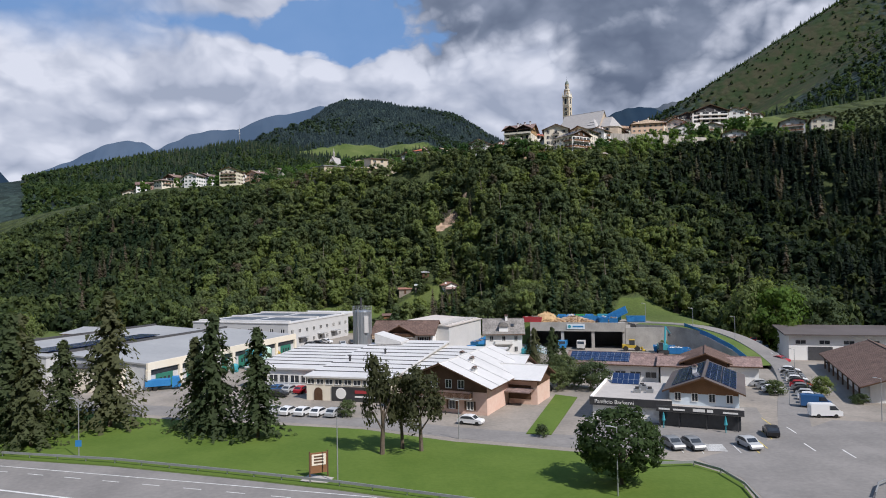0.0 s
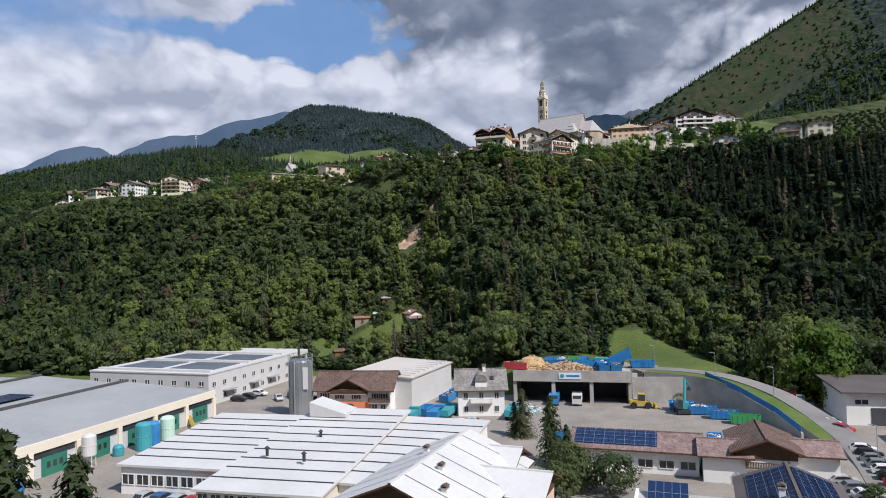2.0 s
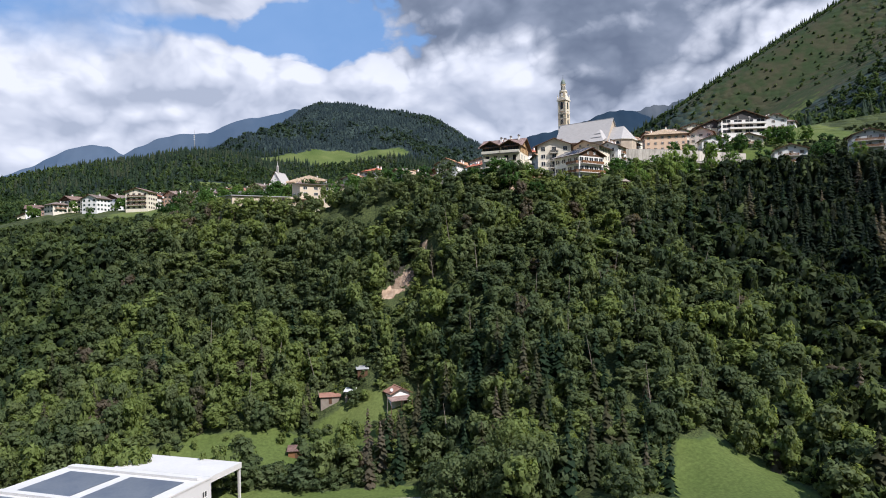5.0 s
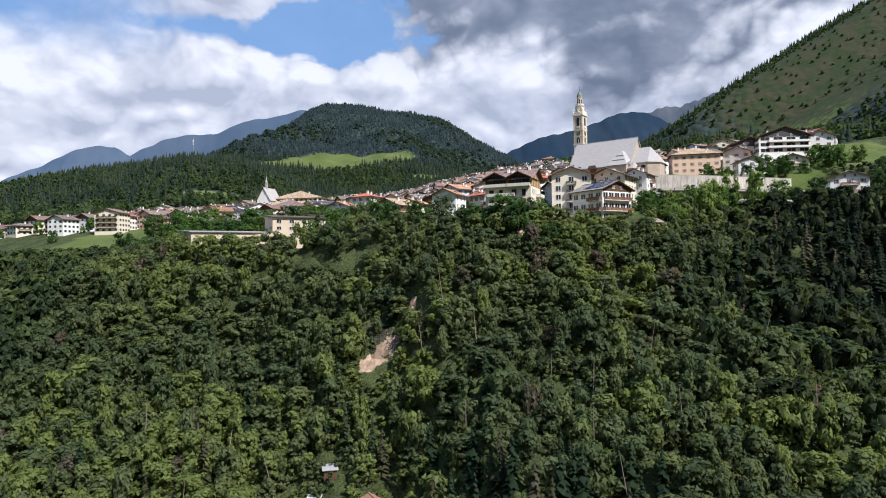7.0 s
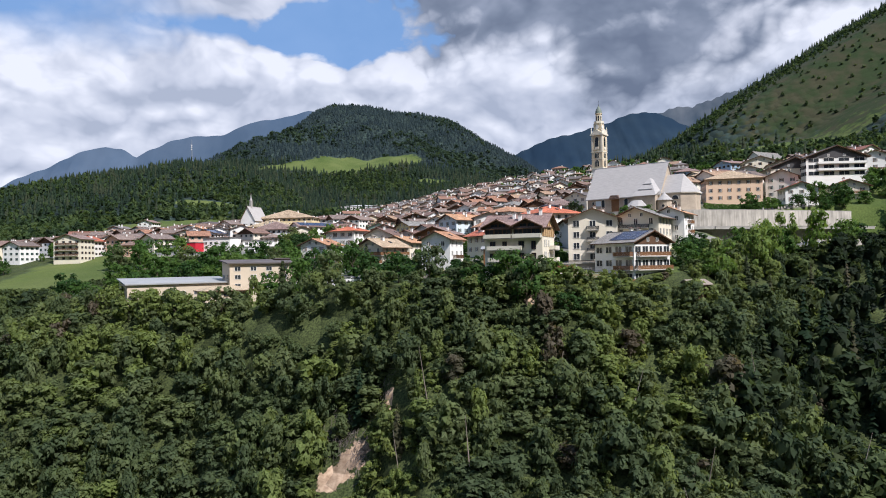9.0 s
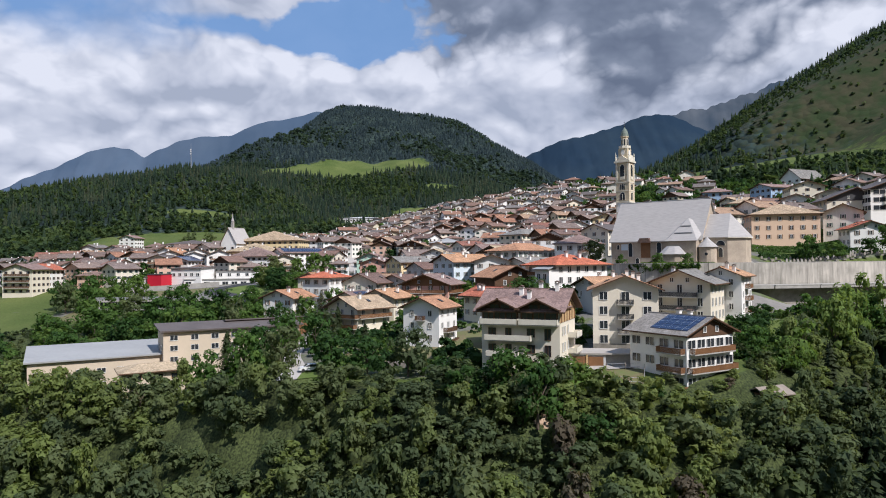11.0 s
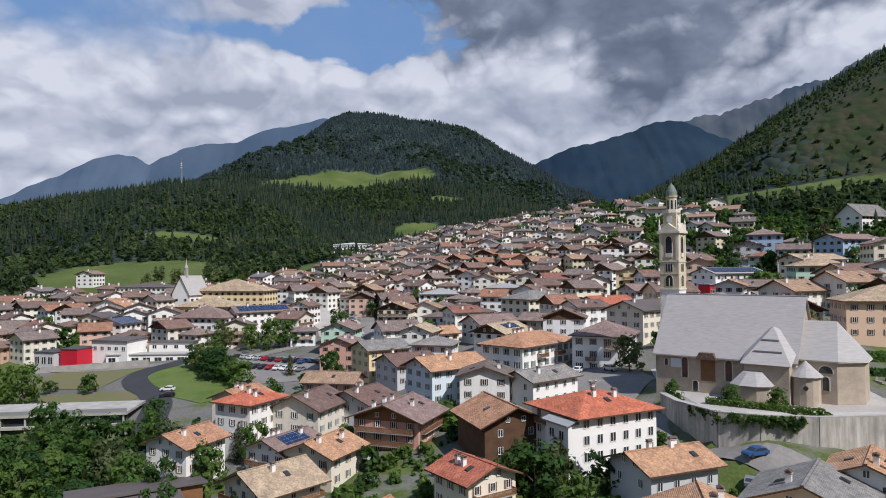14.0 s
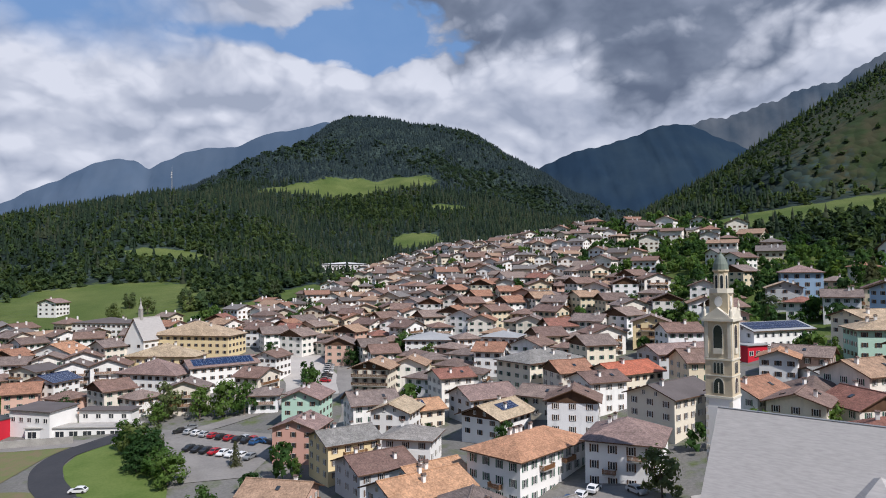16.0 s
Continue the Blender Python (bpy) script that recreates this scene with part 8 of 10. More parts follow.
    for u in (-6.5, -3.5, 0.6, 5.2):
        part("post", Shape().box(u - 0.1, -13.2, -0.2, u + 0.1, -13.0, 2.5, "dark_metal"), t)
    for u in (-5.8, 3.4):
        part("parasol_folded", Shape().lathe([(0.08, 0), (0.08, 1.0), (0.28, 1.3), (0.05, 2.6)], "skip_teal", 8, (u, -14.2)), t)
    # halls by the lane
    t = shed(105.5, 180.0, -16, 28, 15, 6.6, "white two-storey hall with dark roof and open truck bay", "white_plaster", "dark_sheet", 0.05, over=1.2, rows=[("front", 4.3)], win=(2.4, 0.9), gap=5.0)
    # Thin dark sheet on the closed wall, drawn for the bay's inner shade.
    part("truck_bay", Shape().box(-9.5, -7.6, 0, -3.8, -7.48, 3.6, "bitumen"), t, "dark sheet standing for the shaded inside of a truck bay")
    t = gable_block(93.6, 141.0, -21, 17, 42, 3.6, 19, "long hall with dark brown tiled roof and deep eaves", "white_plaster", "brown_tiles", over=2.0)
    for i in range(8):
        part("post", Shape().box(-10.0, -19 + i * 5.4, -0.5, -9.7, -18.7 + i * 5.4, 3.0, "dark_wood"), t)


surface("salmon", worn((0.66, 0.43, 0.34), (0.72, 0.55, 0.46), 0.6, 0.9), 0.9, bump=(0.2, 0.02))
surface("roof_dark", worn((0.10, 0.12, 0.16), (0.15, 0.17, 0.20), 0.5, 0.9), 0.4, bump=(0.05, 0.02))
workshops()


# ---- town streets, gardens and walls ----
def draped(name, outline, mat, label, category="pavement", lift=0.16, step=3.0, kind="structure"):
    """A surface over an outline of the plan that follows the land."""
    xs = [p[0] for p in outline]
    ys = [p[1] for p in outline]
    bm = bmesh.new()
    bm.faces.new([bm.verts.new((x, y, 0)) for x, y in outline])
    for axis, lo, hi in ((0, min(xs), max(xs)), (1, min(ys), max(ys))):
        k = int((hi - lo) / step)
        for i in range(1, k):
            co, no = [0, 0, 0], [0, 0, 0]
            co[axis], no[axis] = lo + (hi - lo) * i / k, 1
            bmesh.ops.bisect_plane(bm, geom=bm.verts[:] + bm.edges[:] + bm.faces[:], plane_co=co, plane_no=no)
    for v in bm.verts:
        v.co.z = lie(v.co.x, v.co.y) + lift
    me = bpy.data.meshes.new(name)
    bm.normal_update()
    bm.to_mesh(me)
    bm.free()
    me.materials.append(MATS[mat])
    return setting(name, me, label, category)


def town_grounds():
    draped("pavement_car_park", [(-61, 553), (-42, 553), (-18, 546), (-12, 530), (-14, 512), (-31, 509), (-46, 530), (-62, 546)], "asphalt", "asphalt car park with white bay lines")
    road("road_new", [(-64, 551), (-69.5, 541), (-75, 533), (-73.5, 523), (-66, 511), (-57, 502), (-50, 490), (-46, 477), (-41, 462), (-36, 450)], 8.0, "fresh_asphalt", "freshly laid black asphalt road", 0.22)
    road("road_west", [(-125, 546), (-95, 541), (-70, 543), (-50, 545), (-38, 556), (-25, 575)], 6.0, "asphalt", "grey asphalt street", 0.2)
    draped("lawn_park", [(-66, 540), (-60, 543), (-46, 528), (-33, 508), (-29, 498), (-38, 490), (-50, 498), (-60, 510), (-69, 523), (-70, 532)], "rough_grass", "sloping lawn beside the new road", "lawn", 0.14)
    draped("pavement_square", [(-46, 638), (-24, 645), (-10, 615), (-3, 590), (-24, 586), (-29, 605)], "pale_paving", "pale paved town square")
    road("road_main", [(-12, 660), (-10, 632), (-6, 606), (0, 584), (4, 564), (5, 545), (14, 528), (30, 516)], 6.5, "asphalt", "main street through the old town", 0.2)
    road("road_church", [(118, 402), (100, 402), (88, 409), (80, 419), (72, 440), (66, 455), (62, 468), (64, 474)], 6.5, "asphalt", "asphalt road curving below the church", 0.2)
    road("road_church_east", [(190, 420), (160, 409), (135, 403), (118, 402)], 6.5, "asphalt", "asphalt road below the retaining wall", 0.2)
    road("road_slope", [(-4, 366), (-4, 376), (-8, 386), (-9, 396), (-10, 406), (-9, 416), (-8, 428)], 4.2, "pale_paving", "narrow concrete lane between gardens", 0.16)
    draped("pavement_churchyard", [(79, 437), (79.5, 431), (83.2, 421.6), (88.6, 419), (97, 417.2), (110, 418.4), (124, 421), (118, 445), (100, 470), (84, 470)], "pale_paving", "paved churchyard terrace", lift=0.14)
    draped("lawn_gardens", [(14, 372), (40, 372), (52, 392), (48, 402), (20, 398), (0, 384)], "garden_soil", "garden plots with soil and grass", "garden", 0.12)
    draped("pavement_plot", [(53.5, 352.6), (61.5, 351.6), (64.0, 360.0), (57.0, 360.6)], "garden_soil", "fenced vegetable plot of pale soil", "garden", 0.25)
    draped("pavement_drive", [(49.5, 362.0), (57, 361.2), (64.5, 361.0), (67.5, 367), (62, 367.5), (50.5, 365)], "pale_paving", "paved drive before the garage", lift=0.2)
    draped("lawn_lane", [(-3, 366), (10, 369), (14, 377), (4, 382), (-3, 378)], "rough_grass", "small mown lawn beside the lane", "lawn", 0.14)
    fence = thing("fence", pose(58.8, 356.0, lie(58.8, 356.0)), "thin wire garden fence on wooden posts", "fence")
    ring = [(53.5, 352.6), (57.5, 352.1), (61.5, 351.6), (62.7, 355.8), (64.0, 360.0), (60.5, 360.3), (57.0, 360.6), (55.2, 356.6)]
    for i, (x, y) in enumerate(ring):
        z, zq = lie(x, y), lie(*ring[(i + 1) % 8])
        q = ring[(i + 1) % 8]
        o = (58.8, 356.0, lie(58.8, 356.0))
        part("post", Shape().box(x - 0.06 - o[0], y - 0.06 - o[1], z - 0.3 - o[2], x + 0.06 - o[0], y + 0.06 - o[1], z + 1.5 - o[2], "dead_wood"), fence)
        for h in (0.6, 1.3):
            part("wire", Shape().tube((x - o[0], y - o[1], z + h - o[2]), (q[0] - o[0], q[1] - o[1], zq + h - o[2]), 0.03, "galvanised", 4), fence)
    hut = thing("garden_shed", pose(83.5, 353.0, lie(83.5, 353.0) - 0.3, 0, 0, 24), "weathered grey wooden garden shed with sloping roof", "shed")
    part("wall", Shape().box(-2.8, -2.0, -2, 2.8, 2.0, 2.3, "dark_wood"), hut)
    part("roof", Shape().prism([(-2.6, 1.95), (0, 3.1), (2.6, 1.95), (2.6, 2.15), (0, 3.32), (-2.6, 2.15)], -3.3, 3.3, "dead_wood", "x"), hut)
    draped("pavement_plaza", [(64, 450), (74, 448), (83, 462), (80, 477), (68, 480), (62, 472)], "asphalt", "asphalt parking place beside the church", lift=0.15)
    draped("lawn_bank", [(-118, 470), (-96, 488), (-60, 492), (-60, 505), (-92, 510), (-122, 505)], "garden_soil", "rough earth bank above the car park", "bank", 0.14)
    draped("pavement_site", [(-112, 522), (-80, 512), (-79, 532), (-76, 541), (-110, 540)], "garden_soil", "bare building ground beside the new road", lift=0.14)
    wall_run("wall_site", [(-124, 541), (-100, 541.5), (-78, 543.5)], lambda x, y: lie(x, y) + 2.2, lambda x, y: lie(x, y) - 2, 0.4, "concrete", "pale concrete wall along the street")
    wall_run("wall_garden", [(14, 372.5), (28, 369.5), (40, 368)], lambda x, y: lie(x, y) + 1.3, lambda x, y: lie(x, y) - 3, 0.4, "stone_wall", "stone garden wall")
    rnd = random.Random(3)
    brush = Shape()
    for cx, cy, sx, sy, count, long in ((1.0, 336.4, 2.6, 1.6, 260, 3.2), (5.6, 332.2, 1.1, 1.1, 170, 1.7), (8.5, 339.0, 2.2, 2.0, 90, 2.4)):
        for _ in range(count):
            x, y = cx + rnd.gauss(0, sx), cy + rnd.gauss(0, sy)
            d = Vector((rnd.uniform(-1, 0.4), rnd.uniform(-1, 0.1), rnd.uniform(-1.2, 0.2))).normalized() * rnd.uniform(0.3, 1.0) * long
            c = Vector((x, y, lie(x, y) + rnd.uniform(0.3, 1.3)))
            brush.tube(c - d * 0.5, c + d * 0.5, 0.055, "grey_brush", 3, 0.015)
    tagged(new("brushwood", brush.mesh("brushwood")), "grey tangle of fallen dead branches on the slip", "dead branches", kind="stuff")


town_grounds()

# ---- vehicles ----
def car_paint(name, c):
    surface(name, lambda n: n.mix(n.noise(2.0, 3), c, tuple(min(1, v * 0.85) for v in c)), 0.3, spec=0.5)


for nm, c in (("paint_white", (0.78, 0.78, 0.78)), ("paint_black", (0.02, 0.02, 0.022)), ("paint_grey", (0.22, 0.23, 0.24)), ("paint_silver", (0.45, 0.46, 0.47)), ("paint_red", (0.42, 0.02, 0.03)), ("paint_blue", (0.03, 0.10, 0.25))):
    car_paint(nm, c)


def wheel(parent, x, y, r, wide=0.2):
    w = part("wheel", Shape().lathe([(r, -wide / 2), (r, wide / 2)], "rubber", 12), parent, at=Matrix.Translation((x, y, r)) @ Matrix.Rotation(radians(90), 4, "Y"))
    return w


def car(paint, van=False):
    """A car with its nose to -y."""
    name = "van" if van else "car"
    word = paint.split("_")[1]
    top = thing(name, pose(0, -700, -40), f"{word} parked {'delivery van' if van else 'passenger car'} on asphalt", name, "parked cars")
    if van:
        prof = [(-2.5, 0.35), (2.5, 0.35), (2.5, 2.1), (2.3, 2.25), (-1.2, 2.25), (-1.9, 1.35), (-2.5, 1.05)]
        glass = [(-1.3, 2.0), (-1.88, 1.3), (-0.4, 1.3), (-0.4, 2.0)]
    else:
        prof = [(-2.15, 0.3), (2.1, 0.3), (2.15, 0.85), (1.9, 1.0), (1.35, 1.42), (0.2, 1.5), (-0.45, 1.42), (-1.1, 0.98), (-2.0, 0.85), (-2.2, 0.6)]
        glass = [(-1.0, 0.98), (1.65, 1.0), (1.25, 1.36), (0.2, 1.44), (-0.42, 1.37)]
    body = Shape().prism(prof, -0.86, 0.86, paint, "x")
    part("body", body, top)
    part("side_glass", Shape().prism(glass, -0.88, 0.88, "window_glass", "x"), top)
    if not van:
        part("windscreen", Shape().add([(-0.72, -1.08, 1.0), (0.72, -1.08, 1.0), (0.66, -0.5, 1.41), (-0.66, -0.5, 1.41)], [(0, 1, 2, 3)], "window_glass"), top, at=Matrix.Translation((0, -0.03, 0.02)))
        part("rear_glass", Shape().add([(0.72, 1.88, 1.0), (-0.72, 1.88, 1.0), (-0.66, 1.38, 1.4), (0.66, 1.38, 1.4)], [(0, 1, 2, 3)], "window_glass"), top, at=Matrix.Translation((0, 0.03, 0.02)))
    for a in (-0.8, 0.8):
        for b in (-1.4, 1.35):
            wheel(top, a, b, 0.32)
    return top


CARS = {p: car(p) for p in ("paint_white", "paint_black", "paint_grey", "paint_silver", "paint_red", "paint_blue")}
VANS = {p: car(p, True) for p in ("paint_white", "paint_blue")}


def park(kind, x, y, turn, z=None, van=False):
    z = (0.08 if y < 205 else lie(x, y) + 0.18) if z is None else z
    return copy_thing((VANS if van else CARS)["paint_" + kind], pose(x, y, z, 0, 0, turn))


def park_all():
    rnd = random.Random(11)
    pick = ["white", "black", "grey", "silver", "red", "blue", "grey", "white", "black"]
    # valley floor
    park("white", 4.2, 113.6, 66)
    for i, k in enumerate(("silver", "white", "white", "white", "silver")):
        park(k, -31.5 + i * 2.9, 124.2 - i * 0.7, 160)
    for i, k in enumerate(("silver", "blue", "silver", "red", "red")):
        park(k, -38.6 + i * 2.75, 146.6 - i * 1.0, 158)
    park("black", -34.6, 139.6, 75)
    park("grey", 32.6, 97.6, 10), park("grey", 35.4, 97.2, 8), park("silver", 43.3, 96.9, 6), park("black", 49.6, 103.4, 165)
    park("black", 18.6, 136.2, 155), park("white", 17.4, 133.0, 158), park("black", 20.8, 139.8, 155)
    park("white", 48.0, 113.0, 160, van=True), park("white", 64.0, 114.2, 82, van=True), park("blue", 66.4, 121.4, 70, van=True)
    for i in range(12):
        park(rnd.choice(pick), 67.6 + i * 1.15, 124.5 + i * 3.0, 62 + rnd.uniform(-4, 4))
    for i, k in enumerate(("red", "grey", "black")):
        park(k, 90.5 - i * 0.6, 197.5 - i * 4.6, 150, 2.2 - 0.5 * i)
    park("white", 84.6, 174.0, 25, 0.9), park("red", 84.2, 169.4, 25, 0.7)
    for i, k in enumerate(("silver", "grey", "white")):
        park(k, 66.2 + i * -0.3, 141.6 - i * 3.2, 75)
    for x, y, k, a in ((-44.0, 223.0, "black", 70), (-42.0, 226.0, "black", 65), (-40.2, 230.0, "white", 65), (-33.5, 222.5, "silver", 20), (-30.8, 226, "black", 20), (-28.5, 229, "black", 20), (-15.5, 200.8, "white", 84), (12.0, 187.0, "white", 80), (14.8, 188.0, "silver", 78)):
        park(k, x, y, a)
    # town
    for x, y, k, a in ((-0.6, 372.3, "white", -70), (3.0, 375.6, "black", -70), (-36.0, 390.0, "black", 30), (-34.2, 387.6, "white", 30), (16.0, 436.0, "silver", 60), (-47.5, 549.5, "black", -60), (-45.5, 553, "grey", -60), (-54.0, 505, "white", -80), (-51.0, 498, "black", -75),
                       (84.6, 411.4, "blue", -70), (82.0, 407.0, "grey", 150), (62.0, 474.5, "blue", 150), (64.6, 476.0, "white", 150), (67.4, 478.0, "white", 150), (75.0, 474.5, "silver", 30), (46.0, 476.0, "silver", 60), (16.5, 524.0, "blue", 30)):
        park(k, x, y, a)
    for i in range(9):
        park(rnd.choice(pick), -44 + i * 3.0, 548.5 - i * 1.4, 160 + rnd.uniform(-4, 4))
    for i in range(8):
        park(rnd.choice(pick), -38 + i * 2.9, 533.5 - i * 1.2, -20 + rnd.uniform(-4, 4))
    for i in range(4):
        park(rnd.choice(pick), -24 + i * 3, 541 - i * 1.5, 60)
    for i in range(9):
        park(rnd.choice(pick), -13.5 - i * 0.35, 606 + i * 2.8, 80 + rnd.uniform(-4, 4))
    for i in range(7):
        park(rnd.choice(pick), 124 + i * 4.6, 405.5 + i * 1.1, 105)
    for c in list(CARS.values()) + list(VANS.values()):
        for o in list(c.children_recursive) + [c]:
            bpy.data.objects.remove(o)


park_all()


def skip(x, y, z, turn, mat, l=6.0, w=2.4, h=1.9, load=None, tilt=0.0):
    word = mat.split("_")[1]
    top = thing("skip", pose(x, y, z, 0, tilt, turn), f"{word} steel roll-off skip {'with scrap load' if load else 'standing empty'}", "skip", "skips in the yard")
    body = Shape().prism([(-l / 2 + 0.3, 0.2), (l / 2 - 0.2, 0.2), (l / 2, h), (l / 2 - 0.1, h), (l / 2 - 0.3, 0.35), (-l / 2 + 0.4, 0.35), (-l / 2 + 0.1, h), (-l / 2, h)], -w / 2, w / 2, mat, "y")
    part("shell", body, top)
    for a in (-1, 1):
        part("side", Shape().prism([(-l / 2 + 0.3, 0.2), (l / 2 - 0.2, 0.2), (l / 2, h), (-l / 2, h)], a * w / 2 - 0.05, a * w / 2 + 0.05, mat, "y"), top)
        for i in range(6):
            u = -l / 2 + 0.6 + i * (l - 1.2) / 5
            part("rib", Shape().box(u - 0.06, a * (w / 2 + 0.05) - 0.05, 0.25, u + 0.06, a * (w / 2 + 0.05) + 0.05, h - 0.05, mat), top)
    if load:
        rnd = random.Random(int(x * 10 + y))
        s = Shape()
        for _ in range(26):
            c = Vector((rnd.uniform(-l / 2 + 0.5, l / 2 - 0.5), rnd.uniform(-w / 2 + 0.3, w / 2 - 0.3), rnd.uniform(0.9, h + 0.15)))
            d = Vector((rnd.uniform(-1, 1), rnd.uniform(-1, 1), rnd.uniform(-0.3, 0.5))).normalized() * rnd.uniform(0.4, 0.9)
            s.tube(c - d * 0.5, c + d * 0.5, rnd.uniform(0.08, 0.25), load, 4)
        tagged(part("load", s, top), kind="stuff")
    return top


def yard_things():
    rnd = random.Random(21)
    for x, y, z, a, m, ld in ((46.5, 216.5, 7.15, -15, "skip_blue", None), (50.0, 213.0, 7.15, 75, "skip_blue", "white_sheet"), (52.5, 209.2, 7.15, 75, "skip_blue", "dead_wood"), (49.6, 209.6, 7.15, 75, "skip_blue", None),
                              (44.5, 221.0, 7.15, 75, "skip_green", None), (41.5, 221.5, 7.15, 75, "skip_blue", "white_sheet"), (38.6, 222.0, 7.15, 75, "skip_blue", None), (35.0, 222.0, 7.15, 75, "skip_teal", None), (47.5, 221.0, 7.15, 75, "skip_blue", None),
                              (28.5, 217.0, 7.15, -15, "skip_red", "dead_wood"), (60.5, 213.2, 7.15, -10, "skip_blue", None), (66.0, 190.5, 0.05, -20, "skip_blue", "white_sheet"), (68.5, 185.5, 0.05, -20, "skip_blue", "dead_wood"), (63.5, 195.5, 0.05, -20, "skip_blue", "white_sheet"),
                              (70.6, 180.5, 0.05, -20, "skip_green", None), (30.5, 172.5, 0.05, -20, "skip_blue", "dead_wood"), (35.5, 171.0, 0.05, -20, "skip_teal", "dead_wood"), (40.5, 169.5, 0.05, -20, "skip_blue", "white_sheet"), (44.5, 168.0, 0.05, -20, "skip_blue", None), (57.0, 164.5, 0.05, 70, "skip_blue", "white_sheet"), (61.0, 163.5, 0.05, 70, "skip_blue", None),
                              (10.5, 214.5, 0.05, 66, "skip_blue", "dead_wood"), (13.5, 222.0, 0.05, 66, "skip_blue", None), (15.5, 228.5, 0.05, 66, "skip_teal", None), (17.5, 233.5, 0.05, 66, "skip_blue", None), (4.5, 199.5, 0.05, 70, "skip_blue", None)):
        skip(x, y, z, a, m, load=ld)
    skip(55.5, 214.0, 8.6, -15, "skip_blue", 6.5, 2.5, 2.4, tilt=-26)
    # heaps
    for name, cx, cy, cz, rx, ry, h, mat, n, label in (("timber_heap", 40.5, 212.6, 7.1, 7.5, 2.6, 2.4, "scrap_wood", 420, "heap of broken scrap timber"), ("chip_heap", 33.0, 219.0, 7.1, 5.5, 4.0, 3.2, "pale_wood", 300, "conical heap of pale wood chips"), ("scrap_heap", 27.5, 200.0, 0.05, 4.0, 5.0, 2.0, "scrap_metal", 260, "heap of pale scrap sheet metal"),
                                                     ("timber_stack", -22.0, 247.0, 0.05, 9.0, 7.0, 2.2, "scrap_wood", 380, "stacks of sawn timber in the yard")):
        s = Shape()
        k = 14
        ring = [(cx + rx * 0.9 * math.cos(2 * math.pi * i / k), cy + ry * 0.9 * math.sin(2 * math.pi * i / k), cz - 0.2) for i in range(k)]
        mid = [(cx + rx * 0.45 * math.cos(2 * math.pi * i / k), cy + ry * 0.45 * math.sin(2 * math.pi * i / k), cz + h * rnd.uniform(0.6, 0.85)) for i in range(k)]
        s.add(ring + mid + [(cx, cy, cz + h)], [(i, (i + 1) % k, k + (i + 1) % k, k + i) for i in range(k)] + [(k + i, k + (i + 1) % k, 2 * k) for i in range(k)], mat)
        for _ in range(n):
            a, r = rnd.uniform(0, 6.28), math.sqrt(rnd.random())
            c = Vector((cx + rx * r * math.cos(a), cy + ry * r * math.sin(a), cz + h * (1 - r) + rnd.uniform(0, 0.3)))
            d = Vector((rnd.uniform(-1, 1), rnd.uniform(-1, 1), rnd.uniform(-0.35, 0.35))).normalized() * rnd.uniform(0.5, 1.6)
            s.tube(c - d * 0.5, c + d * 0.5, rnd.uniform(0.06, 0.16), mat, 4)
        tagged(new(name, s.mesh(name)), label, "heap", kind="stuff")
    # wheel loader
    t = thing("wheel_loader", pose(55.0, 199.0, 0.05, 0, 0, -100), "yellow wheel loader with raised cab", "loader")
    part("body", Shape().prism([(-2.6, 0.9), (1.0, 0.9), (1.0, 1.6), (-0.4, 1.8), (-2.6, 1.9)], -0.9, 0.9, "machine_yellow", "x"), t)
    part("cab", Shape().box(-0.75, -0.6, 1.7, 0.75, 0.9, 3.2, "window_glass"), t)
    part("cab_roof", Shape().box(-0.85, -0.7, 3.2, 0.85, 1.0, 3.35, "machine_yellow"), t)
    part("arm", Shape().prism([(0.9, 1.2), (3.2, 0.5), (3.2, 0.8), (0.9, 1.7)], -0.5, 0.5, "machine_yellow", "x"), t)
    part("bucket", Shape().prism([(3.0, 0.1), (4.1, 0.1), (3.9, 0.35), (3.3, 0.4), (3.2, 1.2), (3.0, 1.2)], -1.3, 1.3, "machine_yellow", "x"), t)
    for a in (-0.95, 0.95):
        for b in (-1.7, 1.6):
            wheel(t, a, b, 0.75, 0.5)
    # teal excavator and trucks
    t = thing("excavator", pose(62.0, 192.0, 0.05, 0, 0, -10), "teal material handler with tall folded arm", "excavator")
    part("undercarriage", Shape().box(-1.3, -2.2, 0.3, 1.3, 2.2, 1.1, "dark_metal"), t)
    part("house", Shape().box(-1.3, -1.4, 1.2, 1.3, 2.4, 2.6, "skip_teal"), t)
    part("cab", Shape().box(-1.3, -2.0, 1.3, -0.2, -0.4, 3.3, "window_glass"), t)
    part("boom", Shape().tube((0.4, -1.0, 2.2), (0.9, 0.6, 7.6), 0.28, "skip_teal", 6), t)
    part("stick", Shape().tube((0.9, 0.6, 7.6), (2.4, 2.4, 5.4), 0.2, "skip_teal", 6), t)
    part("grab", Shape().lathe([(0.1, 4.6), (0.7, 4.9), (0.5, 5.4), (0.1, 5.6)], "dark_metal", 8, (2.4, 2.4)), t)
    for a in (-1.2, 1.2):
        for b in (-1.5, 1.5):
            wheel(t, a, b, 0.5, 0.4)
